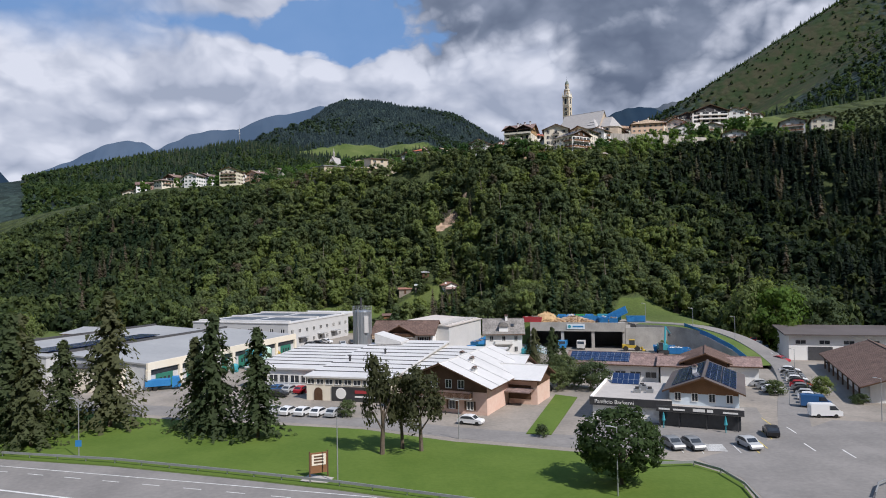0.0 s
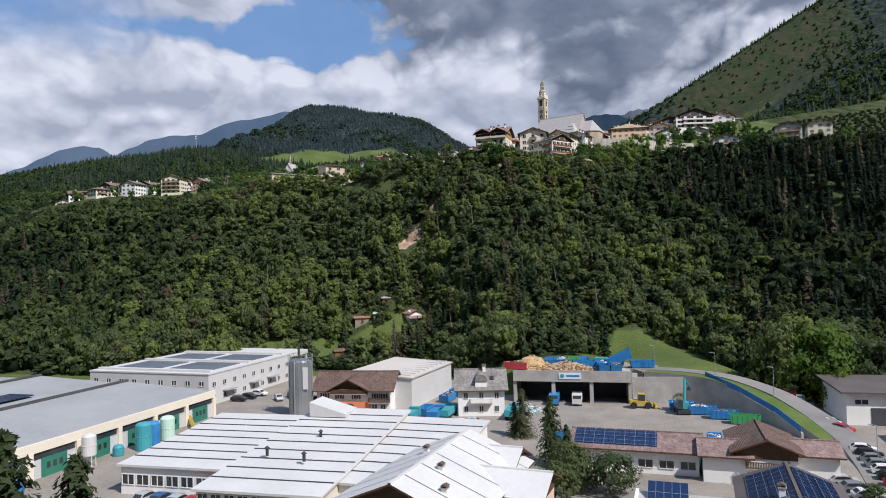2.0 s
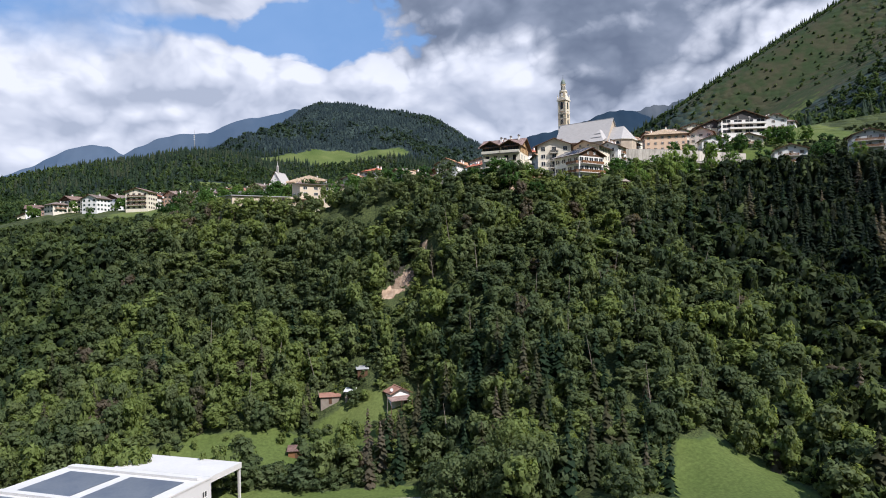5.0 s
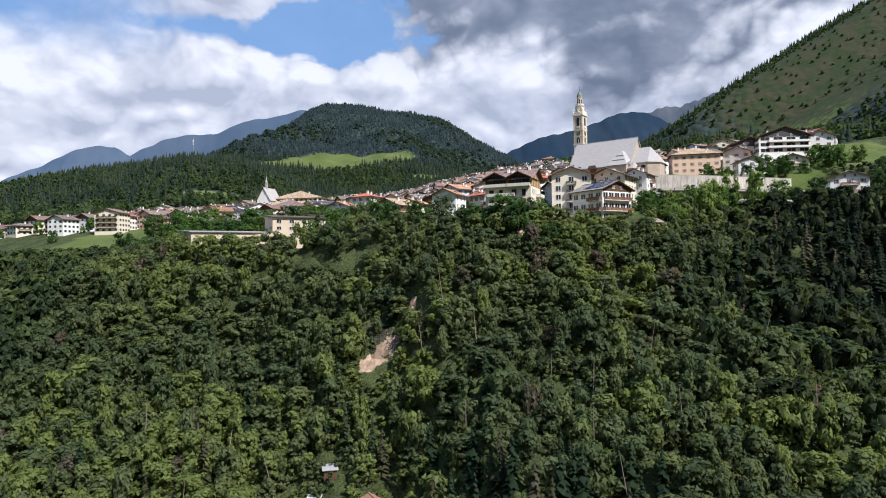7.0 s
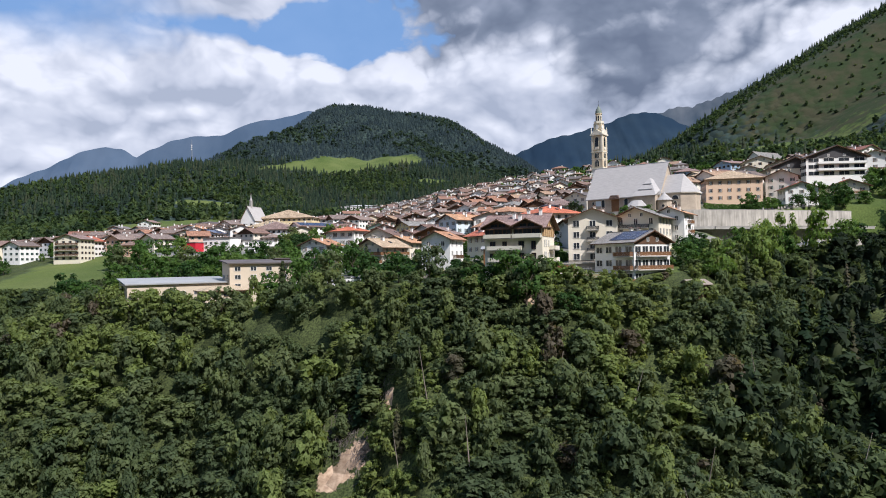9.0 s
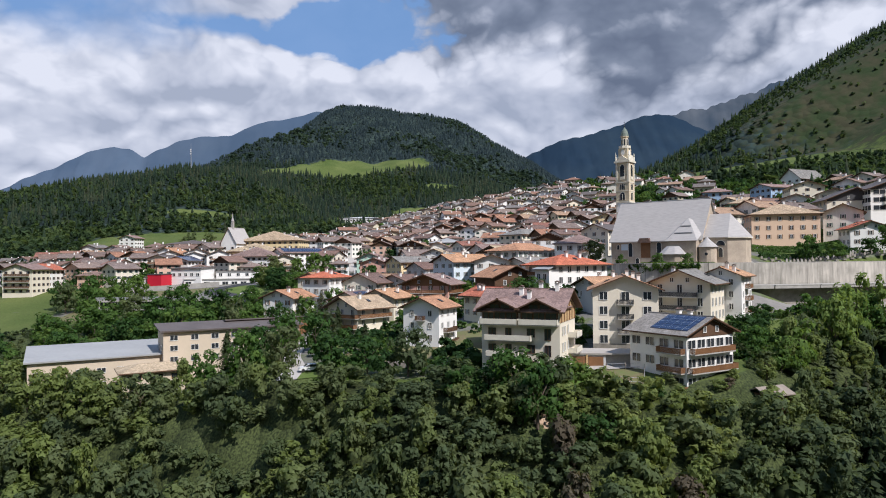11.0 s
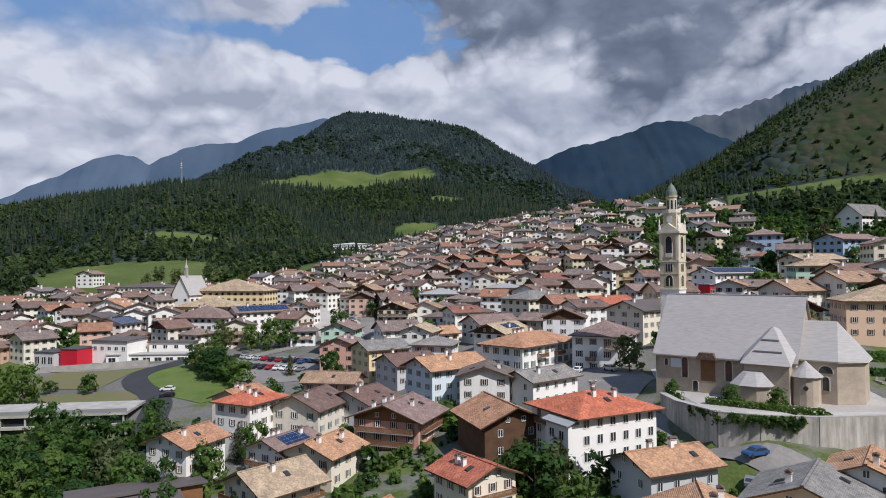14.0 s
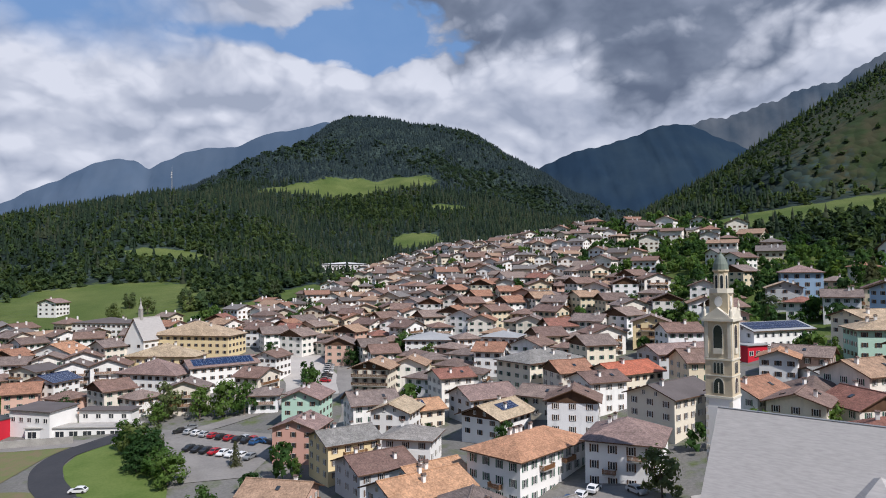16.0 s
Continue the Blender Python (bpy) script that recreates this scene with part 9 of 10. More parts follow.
    for x, y, z, a, m, lab in ((36.4, 207.5, 0.05, -15, "skip_blue", "blue skip lorry parked in the depot bay"), (41.8, 206.4, 0.05, -15, "white_sheet", "white lorry parked in the depot bay"), (9.6, 196.0, 0.05, 160, "skip_teal", "teal tipper lorry in the yard"), (7.0, 194.6, 0.05, 160, "skip_blue", "blue lorry beside the chalet house"),
                               (1.2, 193.4, 0.05, 160, "skip_teal", "teal skip lorry by the factory wall"), (97.6, 166.0, 0.05, 70, "white_sheet", "white flatbed lorry before the hall"), (-62.5, 150.2, 0.05, 110, "skip_blue", "small white-cabbed lorry with blue load"), (53.0, 216.5, 7.15, 70, "skip_teal", "teal truck on the storage deck"), (24.0, 193.5, 0.05, 160, "skip_teal", "teal lorry with white load")):
        t = thing("lorry", pose(x, y, z, 0, 0, a), lab, "lorry")
        part("cab", Shape().prism([(-3.6, 0.5), (-1.8, 0.5), (-1.8, 2.7), (-3.2, 2.7), (-3.6, 1.7)], -1.15, 1.15, m, "x"), t)
        part("windscreen", Shape().add([(-1.0, -3.58, 1.75), (1.0, -3.58, 1.75), (1.0, -3.26, 2.5), (-1.0, -3.26, 2.5)], [(0, 1, 2, 3)], "window_glass"), t, at=Matrix.Translation((0, -0.03, 0)))
        part("chassis", Shape().box(-0.5, -1.8, 0.6, 0.5, 3.6, 0.9, "dark_metal"), t)
        part("load_bed", Shape().box(-1.2, -1.5, 0.95, 1.2, 3.7, 2.3, m), t)
        for u in (-1.0, 1.0):
            for v in (-2.7, 1.6, 2.8):
                wheel(t, u, v, 0.48, 0.3)
    # tanks beside the beige hall
    for x, y, r, h, m, lab in ((-56.0, 166.2, 1.2, 4.0, "white_sheet", "white plaster silo on legs"), (-50.6, 176.8, 1.5, 5.2, "skip_teal", "pale green plastic tank"), (-50.2, 180.4, 1.35, 4.6, "skip_blue", "bright blue plastic tank"), (-48.6, 184.0, 1.4, 4.8, "mint_plaster", "pale green plastic tank standing upright"), (-53.8, 173.0, 1.0, 2.0, "skip_teal", "small teal barrel tank"), (-17.5, 196.0, 0.9, 1.6, "white_sheet", "small white tank on the ground")):
        t = thing("tank", pose(x, y, 0.05), lab, "tank")
        legs = m == "white_sheet" and h > 3
        z0 = 1.8 if legs else 0
        part("vessel", Shape().lathe([(r * (0.2 if legs else 0.95), z0 - (0.6 if legs else 0)), (r, z0 + 0.3), (r, z0 + h - 0.4), (r * 0.7, z0 + h), (0.1, z0 + h + 0.15)], m, 18), t)
        part("hoop", Shape().lathe([(r + 0.02, z0 + h * 0.5), (r + 0.07, z0 + h * 0.5 + 0.06), (r + 0.02, z0 + h * 0.5 + 0.12)], m, 18, caps=False), t)
        if legs:
            for a in (-0.8, 0.8):
                for b in (-0.8, 0.8):
                    part("leg", Shape().tube((a, b, -0.1), (a * 0.9, b * 0.9, 2.6), 0.09, "white_sheet", 6), t)
    t = thing("crane_boom", pose(-45.0, 190.0, 0.6, 0, 0, 25), "yellow crane boom section lying in the yard", "crane")
    part("boom", Shape().tube((0, 0, 0), (0, 9, 1.2), 0.45, "machine_yellow", 4), t)
    part("base", Shape().box(-0.8, -1, -0.6, 0.8, 1, 0.3, "machine_yellow"), t)


surface("scrap_wood", lambda n: n.ramp(n("ShaderNodeNewGeometry", out=8), (0.0, (0.42, 0.24, 0.12)), (0.3, (0.55, 0.38, 0.22)), (0.6, (0.30, 0.19, 0.11)), (0.8, (0.62, 0.50, 0.36)), (1.0, (0.20, 0.14, 0.10))), 0.85)
surface("scrap_metal", lambda n: n.ramp(n("ShaderNodeNewGeometry", out=8), (0.0, (0.62, 0.62, 0.60)), (0.3, (0.35, 0.42, 0.45)), (0.6, (0.70, 0.70, 0.70)), (0.8, (0.15, 0.30, 0.32)), (1.0, (0.25, 0.24, 0.22))), 0.6)
yard_things()


# ---- street furniture ----
def lamp_post(x, y, h, z=0.0, sign=False):
    t = thing("street_lamp", pose(x, y, z), "slim galvanised street lamp" + (" with blue road sign" if sign else " standing by the road"), "street lamp", "street lamps")
    part("pole", Shape().tube((0, 0, -0.3), (0, 0, h), 0.09, "galvanised", 6, 0.05), t)
    part("arm", Shape().tube((0, 0, h - 0.1), (-0.9, 0, h + 0.1), 0.04, "galvanised", 6), t)
    part("lamp_head", Shape().box(-1.3, -0.14, h + 0.04, -0.7, 0.14, h + 0.16, "galvanised"), t)
    if sign:
        part("road_sign", Shape().box(-0.45, -0.14, 1.7, 0.45, -0.1, 2.6, "skip_blue"), t, "blue square road sign")


for a in ((-52.9, 97.6, 8.5, 0.0, True), (-13.6, 84.6, 8.5), (19.7, 78.2, 8.0), (71.5, 111.0, 7.0), (2.0, 104.2, 6.0), (80.0, 186.0, 6.5, 4.2), (63.0, 124.0, 6.5), (77.8, 150.5, 6.5), (62.5, 209.5, 6.0, 7.2), (74, 201, 5.5, 6.6), (22, 101.5, 3.0)):
    lamp_post(*a)
t = thing("sign_board", pose(-16.4, 87.0, 0.0, 0, 0, 20), "brown and cream wooden welcome board on two posts", "sign")
part("board", Shape().box(-1.1, -0.06, 0.6, 1.1, 0.06, 3.2, "brown_wood"), t)
part("panel", Shape().box(-0.9, -0.10, 1.6, 0.9, -0.065, 3.0, "cream_plaster"), t, "cream panel")
for i in range(3):
    part("writing_bar", Shape().box(-0.6, -0.13, 1.85 + i * 0.38, 0.6, -0.105, 2.05 + i * 0.38, "dark_wood"), t)
for a in (-1.15, 1.15):
    part("post", Shape().box(a - 0.08, -0.08, -0.3, a + 0.08, 0.08, 3.4, "dark_wood"), t)
patch("pavement_sign_base", [(-18.5, 85.5), (-15.0, 84.6), (-14.4, 86.6), (-17.8, 88.2)], 0.1, "pale_paving", "small pale gravel bed under the sign")


def graves():
    kinds = []
    for i, (w, h, m) in enumerate(((0.7, 1.0, "stone_wall"), (0.6, 1.3, "concrete"), (0.8, 0.9, "dark_metal"))):
        t = thing("gravestone", pose(0, -650, -40), "upright gravestone with low stone border", "gravestone", "gravestones in the cemetery")
        part("stone", Shape().prism(arch(w, h), -0.08, 0.08, m, "y"), t)
        part("border", Shape().box(-0.5, -1.9, -0.3, 0.5, -0.05, 0.16, "stone_wall"), t)
        kinds.append(t)
    rnd = random.Random(9)
    for r in range(6):
        for c in range(15):
            x, y = 122 + c * 2.5 + r * 0.6, 428.5 + r * 3.4 + c * 0.55
            if rnd.random() < 0.12:
                continue
            copy_thing(rnd.choice(kinds), pose(x, y, lie(x, y) + 0.02, 0, 0, 12))
    for t in kinds:
        for o in list(t.children_recursive) + [t]:
            bpy.data.objects.remove(o)


graves()


def hedge(a, b, h, w, label):
    """A clipped hedge: small leaves all over a long block."""
    rng = np.random.default_rng(int(a[0]))
    l = math.hypot(b[0] - a[0], b[1] - a[1])
    k = int(l * (h * 2 + w) * 14)
    t, u = rng.uniform(0, 1, k), rng.uniform(0, 2 * h + w, k)
    side = np.where(u < h, -1, np.where(u < h + w, 0, 1))
    off = np.where(side == 0, u - h - w / 2, side * w / 2) + rng.normal(0, 0.05, k)
    up = np.where(side == 0, h, np.where(side < 0, u, u - h - w)) + rng.normal(0, 0.05, k)
    nx, ny = -(b[1] - a[1]) / l, (b[0] - a[0]) / l
    x, y = a[0] + (b[0] - a[0]) * t + nx * off, a[1] + (b[1] - a[1]) * t + ny * off
    z = land(x, y) + up
    nrm = np.stack([nx * side, ny * side, np.where(side == 0, 1.0, 0.2)], -1)
    co, fs, _ = leaf_quads(np.stack([x, y, z], -1), nrm, 0.34, rng)
    o = np.array([a[0], a[1], lie(*a)])
    thing("hedge", pose(*o), label, "hedge", shape=raw_mesh("hedge", co - o, fs, "town_leaf"))


hedge((128, 459), (160, 463.5), 2.0, 1.6, "long clipped dark green hedge before the palace")
hedge((126, 449), (164, 456), 1.4, 1.2, "low clipped green hedge above the graves")
hedge((84, 431.5), (104, 418.2), 1.2, 1.6, "green creeper hedge along the churchyard wall")


# ---- single trees ----
def crown_mesh(key, tmpl, w, h, mat):
    if key not in MESHES:
        co, fs, no = tmpl
        MESHES[key] = raw_mesh("crown", co * np.array([w, w, h]), fs, mat)
        soften(MESHES[key], no)
    return MESHES[key]


def ball_template(rng, lobes=150, sprays=46):
    """A dense round crown: small boughs packed over an egg, with a lumpy outline."""
    d = unit(rng.normal(size=(lobes, 3)))
    c = d * np.array([0.42, 0.42, 0.40]) * rng.uniform(0.72, 1.0, (lobes, 1)) + np.array([0, 0, 0.54])
    q = unit(rng.normal(size=(lobes, sprays, 3)) + 0.6 * d[:, None])
    p = c[:, None] + q * rng.uniform(0.05, 0.11, (lobes, 1, 1)) * rng.uniform(0.4, 1.1, (lobes, sprays, 1))
    return leaf_sprays(p.reshape(-1, 3), (q + 0.6 * d[:, None]).reshape(-1, 3), 0.021, rng)


BALL = [ball_template(np.random.default_rng(170))]
FULL = [wood_template(np.random.default_rng(100 + s), 34, 32, 0.050, 0.12, 1.15) for s in range(4)]
DENSE = [wood_template(np.random.default_rng(140 + s), 60, 60, 0.030, 0.14, 1.2) for s in range(4)]
LOOSE = [wood_template(np.random.default_rng(160 + s), 26, 80, 0.028, 0.30, 0.8) for s in range(4)]


def fir_template(rng, levels=34, arms=9, width=0.27):
    """A spruce of unit height: uneven drooping branches in whorls, each hung with small sprays."""
    cs, ns = [], []
    for w in range(levels):
        z = 0.10 + 0.88 * w / levels
        r = width * (1 - z) ** 0.75 + 0.012
        for _ in range(max(3, int(arms * (1 - 0.45 * z)))):
            a = rng.uniform(0, 2 * math.pi)
            rr = r * rng.choice((0.45, 0.8, 1.0, 1.25))
            d = np.array([math.cos(a), math.sin(a), 0])
            for q in np.linspace(0.2, 1.0, 8):
                for _ in range(2):
                    cs.append(d * rr * q + np.array([0, 0, z - 0.42 * rr * q * q]) + rng.normal(0, 0.010, 3))
                    ns.append(d * 0.7 + np.array([0, 0, 0.7]))
    return leaf_sprays(np.array(cs), np.array(ns), 0.020, rng)


FIR = [fir_template(np.random.default_rng(120 + s)) for s in range(4)]


def tree(x, y, w, h, kind=0, mat="broadleaf", z=None, fir=False, label=None, group="trees between the houses", pine=False):
    z = lie(x, y) if z is None else z
    t = thing("spruce" if fir else "tree", pose(x, y, z - 0.1, 0, 0, (x * 37 + y * 11) % 360), label or ("dark green spruce tree" if fir else "leafy green broadleaf tree"), "tree", group)
    tr = Shape()
    if fir:
        tr.tube((0, 0, -0.3), (0, 0, h * 0.93), 0.016 * h, "bark", 7, 0.03)
    else:
        tr.tube((0, 0, -0.3), (0.02 * h, 0, h * 0.45), 0.028 * h, "bark", 7, 0.016 * h)
        for i in range(5):
            a = i * 1.26 + x
            tr.tube((0.01 * h, 0, h * (0.25 + 0.04 * i)), (w * 0.3 * math.cos(a), w * 0.3 * math.sin(a), h * (0.55 + 0.07 * i)), 0.012 * h, "bark", 5, 0.004 * h)
    part("trunk", tr, t)
    near = y < 260
    choice = FIR if fir else BALL if mat == "maple_leaf" else LOOSE if mat == "pine_leaf" else DENSE if near else FULL
    tm = choice[kind % len(choice)]
    wq, hq = round(w), round(h)
    part("crown", crown_mesh(("crown", fir, near, kind % 4, wq, hq, mat), tm, hq if fir else wq, hq, mat), t)
    return t


def plant_singles():
    g = "roadside trees"
    for i, (x, y, h) in enumerate(((-57.8, 116.6, 24), (-37.4, 109.8, 20), (-29.8, 107.4, 18), (-69.4, 108.2, 21), (-64.1, 104.6, 17), (-63.5, 112.5, 16), (-74, 118, 20), (-82, 112, 18), (-41.5, 112.5, 16))):
        tree(x, y, h * 1.1, h, i, "fir_leaf", 0.0, True, "tall dark spruce on the roadside lawn", g)
    for i, (x, y, w, h) in enumerate(((-9.2, 96.9, 7, 14), (-3.6, 98.2, 9, 12), (-6.4, 99.6, 6, 11))):
        tree(x, y, w, h, i, "pine_leaf", 0.0, False, "loose-crowned pine on the roadside lawn", g)
    tree(21.2, 82.3, 12, 10, 0, "maple_leaf", 0.0, False, "round dense dark green broadleaf tree on the lawn", g)
    for i, (x, y, h) in enumerate(((23.3, 176, 10), (25.2, 157.5, 12.5), (22.0, 178, 7), (26.8, 153, 8))):
        tree(x, y, h * 1.15, h, i, "fir_leaf", 0.0, True, "dark green spruce at the yard edge", g)
    for i, (x, y, w, h) in enumerate(((26.0, 144.5, 7, 7), (30.5, 141.5, 7, 6.5), (23.5, 141.0, 5, 5), (64.6, 132.7, 4, 3), (72.6, 131.0, 4, 4), (-17.5, 120.5, 3, 3), (15, 104.8, 2, 2), (-21, 207, 4, 4), (75.6, 124.0, 3, 2), (66, 203, 4, 3))):
        tree(x, y, w, h, i, "broadleaf", 0.0, False, "low rounded green shrub", "shrubs")
    for i, (x, y, w, h) in enumerate(((92, 203, 14, 20), (99, 199, 15, 18), (105, 204, 14, 19), (106, 212, 12, 17), (97, 190, 8, 9), (110, 196, 12, 15), (33, 240, 12, 13), (24, 244, 11, 14), (17, 250, 12, 13), (28, 251, 10, 13), (-118, 190, 10, 14), (-130, 180, 12, 15), (-112, 170, 9, 12), (-140, 170, 12, 14))):
        tree(x, y, w, h, i, "bright_leaf" if i in (1, 4) else "broadleaf", None, False, "large light green broadleaf tree at the wood edge", "wood edge trees")
    rnd = random.Random(31)
    spots = [(-58.9, 566, 11, 12), (-40, 566, 10, 12), (-33, 567, 9, 11), (-47, 564, 8, 10), (-57, 536, 9, 9), (-52, 531, 9, 9), (-47, 526, 10, 9), (-43, 520, 10, 9), (-38, 514, 10, 8), (-33, 508, 9, 8), (-50, 535, 8, 8), (-46, 518, 8, 7), (-20, 604, 7, 9), (-6, 628, 8, 8), (-14, 586, 8, 11), (79, 471, 8, 9), (79.6, 438.5, 4, 5), (87.9, 430.2, 4, 4), (95.2, 426.4, 4, 4), (48.6, 412, 10, 9), (52.6, 414.5, 8, 8), (60.4, 412.4, 7, 6), (54, 404, 8, 7), (45.5, 417, 6, 6),
             (-16, 414, 8, 10), (-3, 402, 6, 8), (-12, 400, 8, 9), (-3, 391, 7, 9), (-15, 391, 8, 9), (-19, 398, 8, 9), (-8, 378, 8, 9), (-18, 385, 8, 10), (-25, 380, 8, 9), (4, 371, 7, 8), (12, 366, 8, 8), (20, 364, 8, 9), (28, 357, 7, 6), (35, 349, 7, 6), (30, 350, 7, 6), (39, 347, 9, 9), (45, 347, 9, 8), (49, 349, 7, 6), (42, 343, 8, 10), (51, 341, 6, 5), (64, 363, 3, 2), (66, 352, 3, 2), (63, 349, 3, 2), (86, 366, 6, 6), (92, 366, 7, 7), (98, 372, 8, 9), (104, 380, 8, 8), (90, 374, 7, 6), (110, 388, 8, 9), (118, 393, 8, 8), (96, 384, 6, 5), (78, 372, 5, 4), (126, 394, 8, 9),
             (-14, 433, 7, 9), (-8, 442, 7, 9), (-30, 432, 9, 10), (-38, 440, 9, 10), (-46, 450, 9, 10), (-52, 430, 10, 11), (-62, 440, 10, 11), (-36, 455, 8, 9), (-28, 448, 8, 9), (-22, 428, 7, 10), (-96, 500, 10, 12), (-106, 505, 10, 12), (-116, 508, 11, 13), (-124, 500, 10, 12), (-112, 495, 9, 11), (-132, 512, 11, 12), (-90, 455, 9, 9), (-100, 448, 9, 9), (-75, 452, 9, 9), (-85, 462, 9, 9), (-66, 462, 8, 9), (-58, 458, 8, 8), (-42, 470, 7, 7),
             (124, 470, 8, 9), (150, 494, 8, 9), (118, 486, 8, 8), (160, 500, 7, 8), (172, 440, 8, 9), (190, 436, 8, 9), (165, 446, 8, 9), (200, 448, 8, 10), (145, 536, 8, 9), (185, 560, 9, 10), (180, 590, 9, 10), (210, 610, 10, 12), (215, 640, 10, 13), (190, 650, 9, 11), (225, 560, 9, 10), (160, 606, 8, 9), (150, 612, 9, 11), (142, 618, 9, 10), (130, 620, 9, 10)]
    for i, (x, y, w, h) in enumerate(spots):
        tree(x, y, w, h, i, "town_leaf" if i % 5 else "broadleaf")
    for x, y, h in ((9, 386, 7), (-12, 446, 9), (-24, 392, 11), (208, 622, 14), (213, 628, 15), (150, 585, 10), (-20, 520, 7), (132, 505, 8), (115, 500, 8), (-1, 409, 8)):
        tree(x, y, h, h, int(x), "fir_leaf", None, True)
    for i, (x, y) in enumerate(((-96, 420), (-104, 428), (-88, 430), (-80, 424), (-74, 436), (-92, 440), (-112, 436), (-66, 428), (-118, 446), (-84, 446))):
        tree(x, y, 10, 9, i, "town_leaf")
    for i, (x, y) in enumerate(((140, 446), (166, 424), (180, 416), (192, 410), (214, 412), (224, 420), (206, 424), (236, 414), (198, 388), (186, 392), (160, 396), (146, 397), (240, 396), (218, 388), (176, 452), (196, 462), (216, 458))):
        tree(x, y, 8, 8, i, "town_leaf")
    for i, (x, y) in enumerate(((-66, 384), (-58, 381), (-50, 379), (-74, 390), (-44, 377), (-82, 396), (-37, 376))):
        tree(x, y, 9, 9, i, "broadleaf")
    for i, (x, y) in enumerate(((150, 447), (156, 441), (144, 438), (176, 447), (171, 441), (184, 446), (196, 452), (204, 458), (163, 436), (154, 430))):
        tree(x, y, 6, 5, i, "town_leaf")
    for i, (x, y) in enumerate(((128, 396), (136, 395), (120, 391), (112, 383))):
        tree(x, y, 8, 13, i, "bright_leaf")
    for _ in range(170):
        x, y = rnd.uniform(-200, 260), rnd.uniform(470, 980)
        if float(town_field(np.array(x), np.array(y))) < 0.4 or any((x - cx) ** 2 + (y - cy) ** 2 < (0.7 * r) ** 2 for cx, cy, r in CLEARINGS):
            continue
        w = rnd.uniform(4, 8)
        tree(x, y, w, w * rnd.uniform(0.9, 1.3), rnd.randrange(4), "town_leaf")
    for i in range(46):
        x, y = (rnd.uniform(74, 101), rnd.uniform(346, 374)) if i < 26 else (rnd.uniform(100, 130), rnd.uniform(380, 400))
        if (x - 70.6) ** 2 + (y - 359.9) ** 2 < 110 or (x - 83.5) ** 2 + (y - 353) ** 2 < 16:
            continue
        w = rnd.uniform(2, 4.6)
        tree(x, y, w, w * rnd.uniform(0.7, 1.0), rnd.randrange(4), "broadleaf", None, False, "low rounded green shrub", "shrubs")
    for x, y in ((-180, 760), (-165, 775), (-150, 800), (-120, 790), (-190, 800), (-140, 780), (-100, 840)):
        tree(x, y, 10, 11, int(y), "broadleaf")


def garden_shrubs():
    """Bushes and low garden trees between the houses near the slope."""
    rng = np.random.default_rng(17)
    k = 1500
    x, y = rng.uniform(-40, 150, k), rng.uniform(362, 470, k)
    keep = (town_field(x, y) > 0.3) & ((x < 74) | (y < 407)) & ((x - 72) ** 2 + (y - 463) ** 2 > 320)
    for cx, cy, r in CLEARINGS[:-35]:
        keep &= (x - cx) ** 2 + (y - cy) ** 2 > (r * 0.72) ** 2
    for xa, ya, xb, yb in ((-4, 366, -9, 396), (-9, 396, -8, 428), (118, 402, 88, 409), (88, 409, 72, 440), (49, 362, 67, 366), (53, 352, 64, 360)):
        t = np.clip(((x - xa) * (xb - xa) + (y - ya) * (yb - ya)) / ((xb - xa) ** 2 + (yb - ya) ** 2), 0, 1)
        keep &= (x - xa - t * (xb - xa)) ** 2 + (y - ya - t * (yb - ya)) ** 2 > 20
    x, y = x[keep], y[keep]
    n = len(x)
    w = rng.uniform(1.4, 4.2, n) * np.where(rng.uniform(size=n) < 0.15, 1.5, 1.0)
    rows = np.stack([x, y, land(x, y) - 0.5 - 0.15 * w, w, w * rng.uniform(0.8, 1.1, n), rng.uniform(0, 6.28, n)], 1)
    wood("garden_shrubs", COARSE, rows, "town_leaf", "green bushes and low garden trees between houses", "shrubs")


garden_shrubs()


def town_trees():
    """Garden trees on the plots of the old town where no house stands."""
    rng = np.random.default_rng(23)
    rows = []
    for x, y in GAPS:
        for _ in range(5 if x > 118 else 3):
            px, py = x + rng.normal(0, 3.0), y + rng.normal(0, 3.0)
            w = rng.uniform(3.5, 7.5)
            rows.append((px, py, lie(px, py) - 0.6, w, w * rng.uniform(0.9, 1.5), rng.uniform(0, 6.28)))
    wood("town_trees", COARSE, np.array(rows), "town_leaf", "green garden trees between the town houses", "trees")


town_trees()


def grove():
    """Trees between the school and the car park."""
    x, y = scatter(-70, -32, 426, 461, 5.6)
    keep = ((x + 20.5) ** 2 + (y - 437.5) ** 2 > 140) & ((x + 24.5) ** 2 + (y - 424) ** 2 > 220)
    x, y = x[keep], y[keep]
    n = len(x)
    w = RNG.uniform(5.5, 8.5, n)
    wood("grove", BROAD, np.stack([x, y, land(x, y) - 1.6, w, w * RNG.uniform(0.8, 1.1, n), RNG.uniform(0, 6.28, n)], 1), "town_leaf", "dense dark green grove beside the school", "trees")


grove()


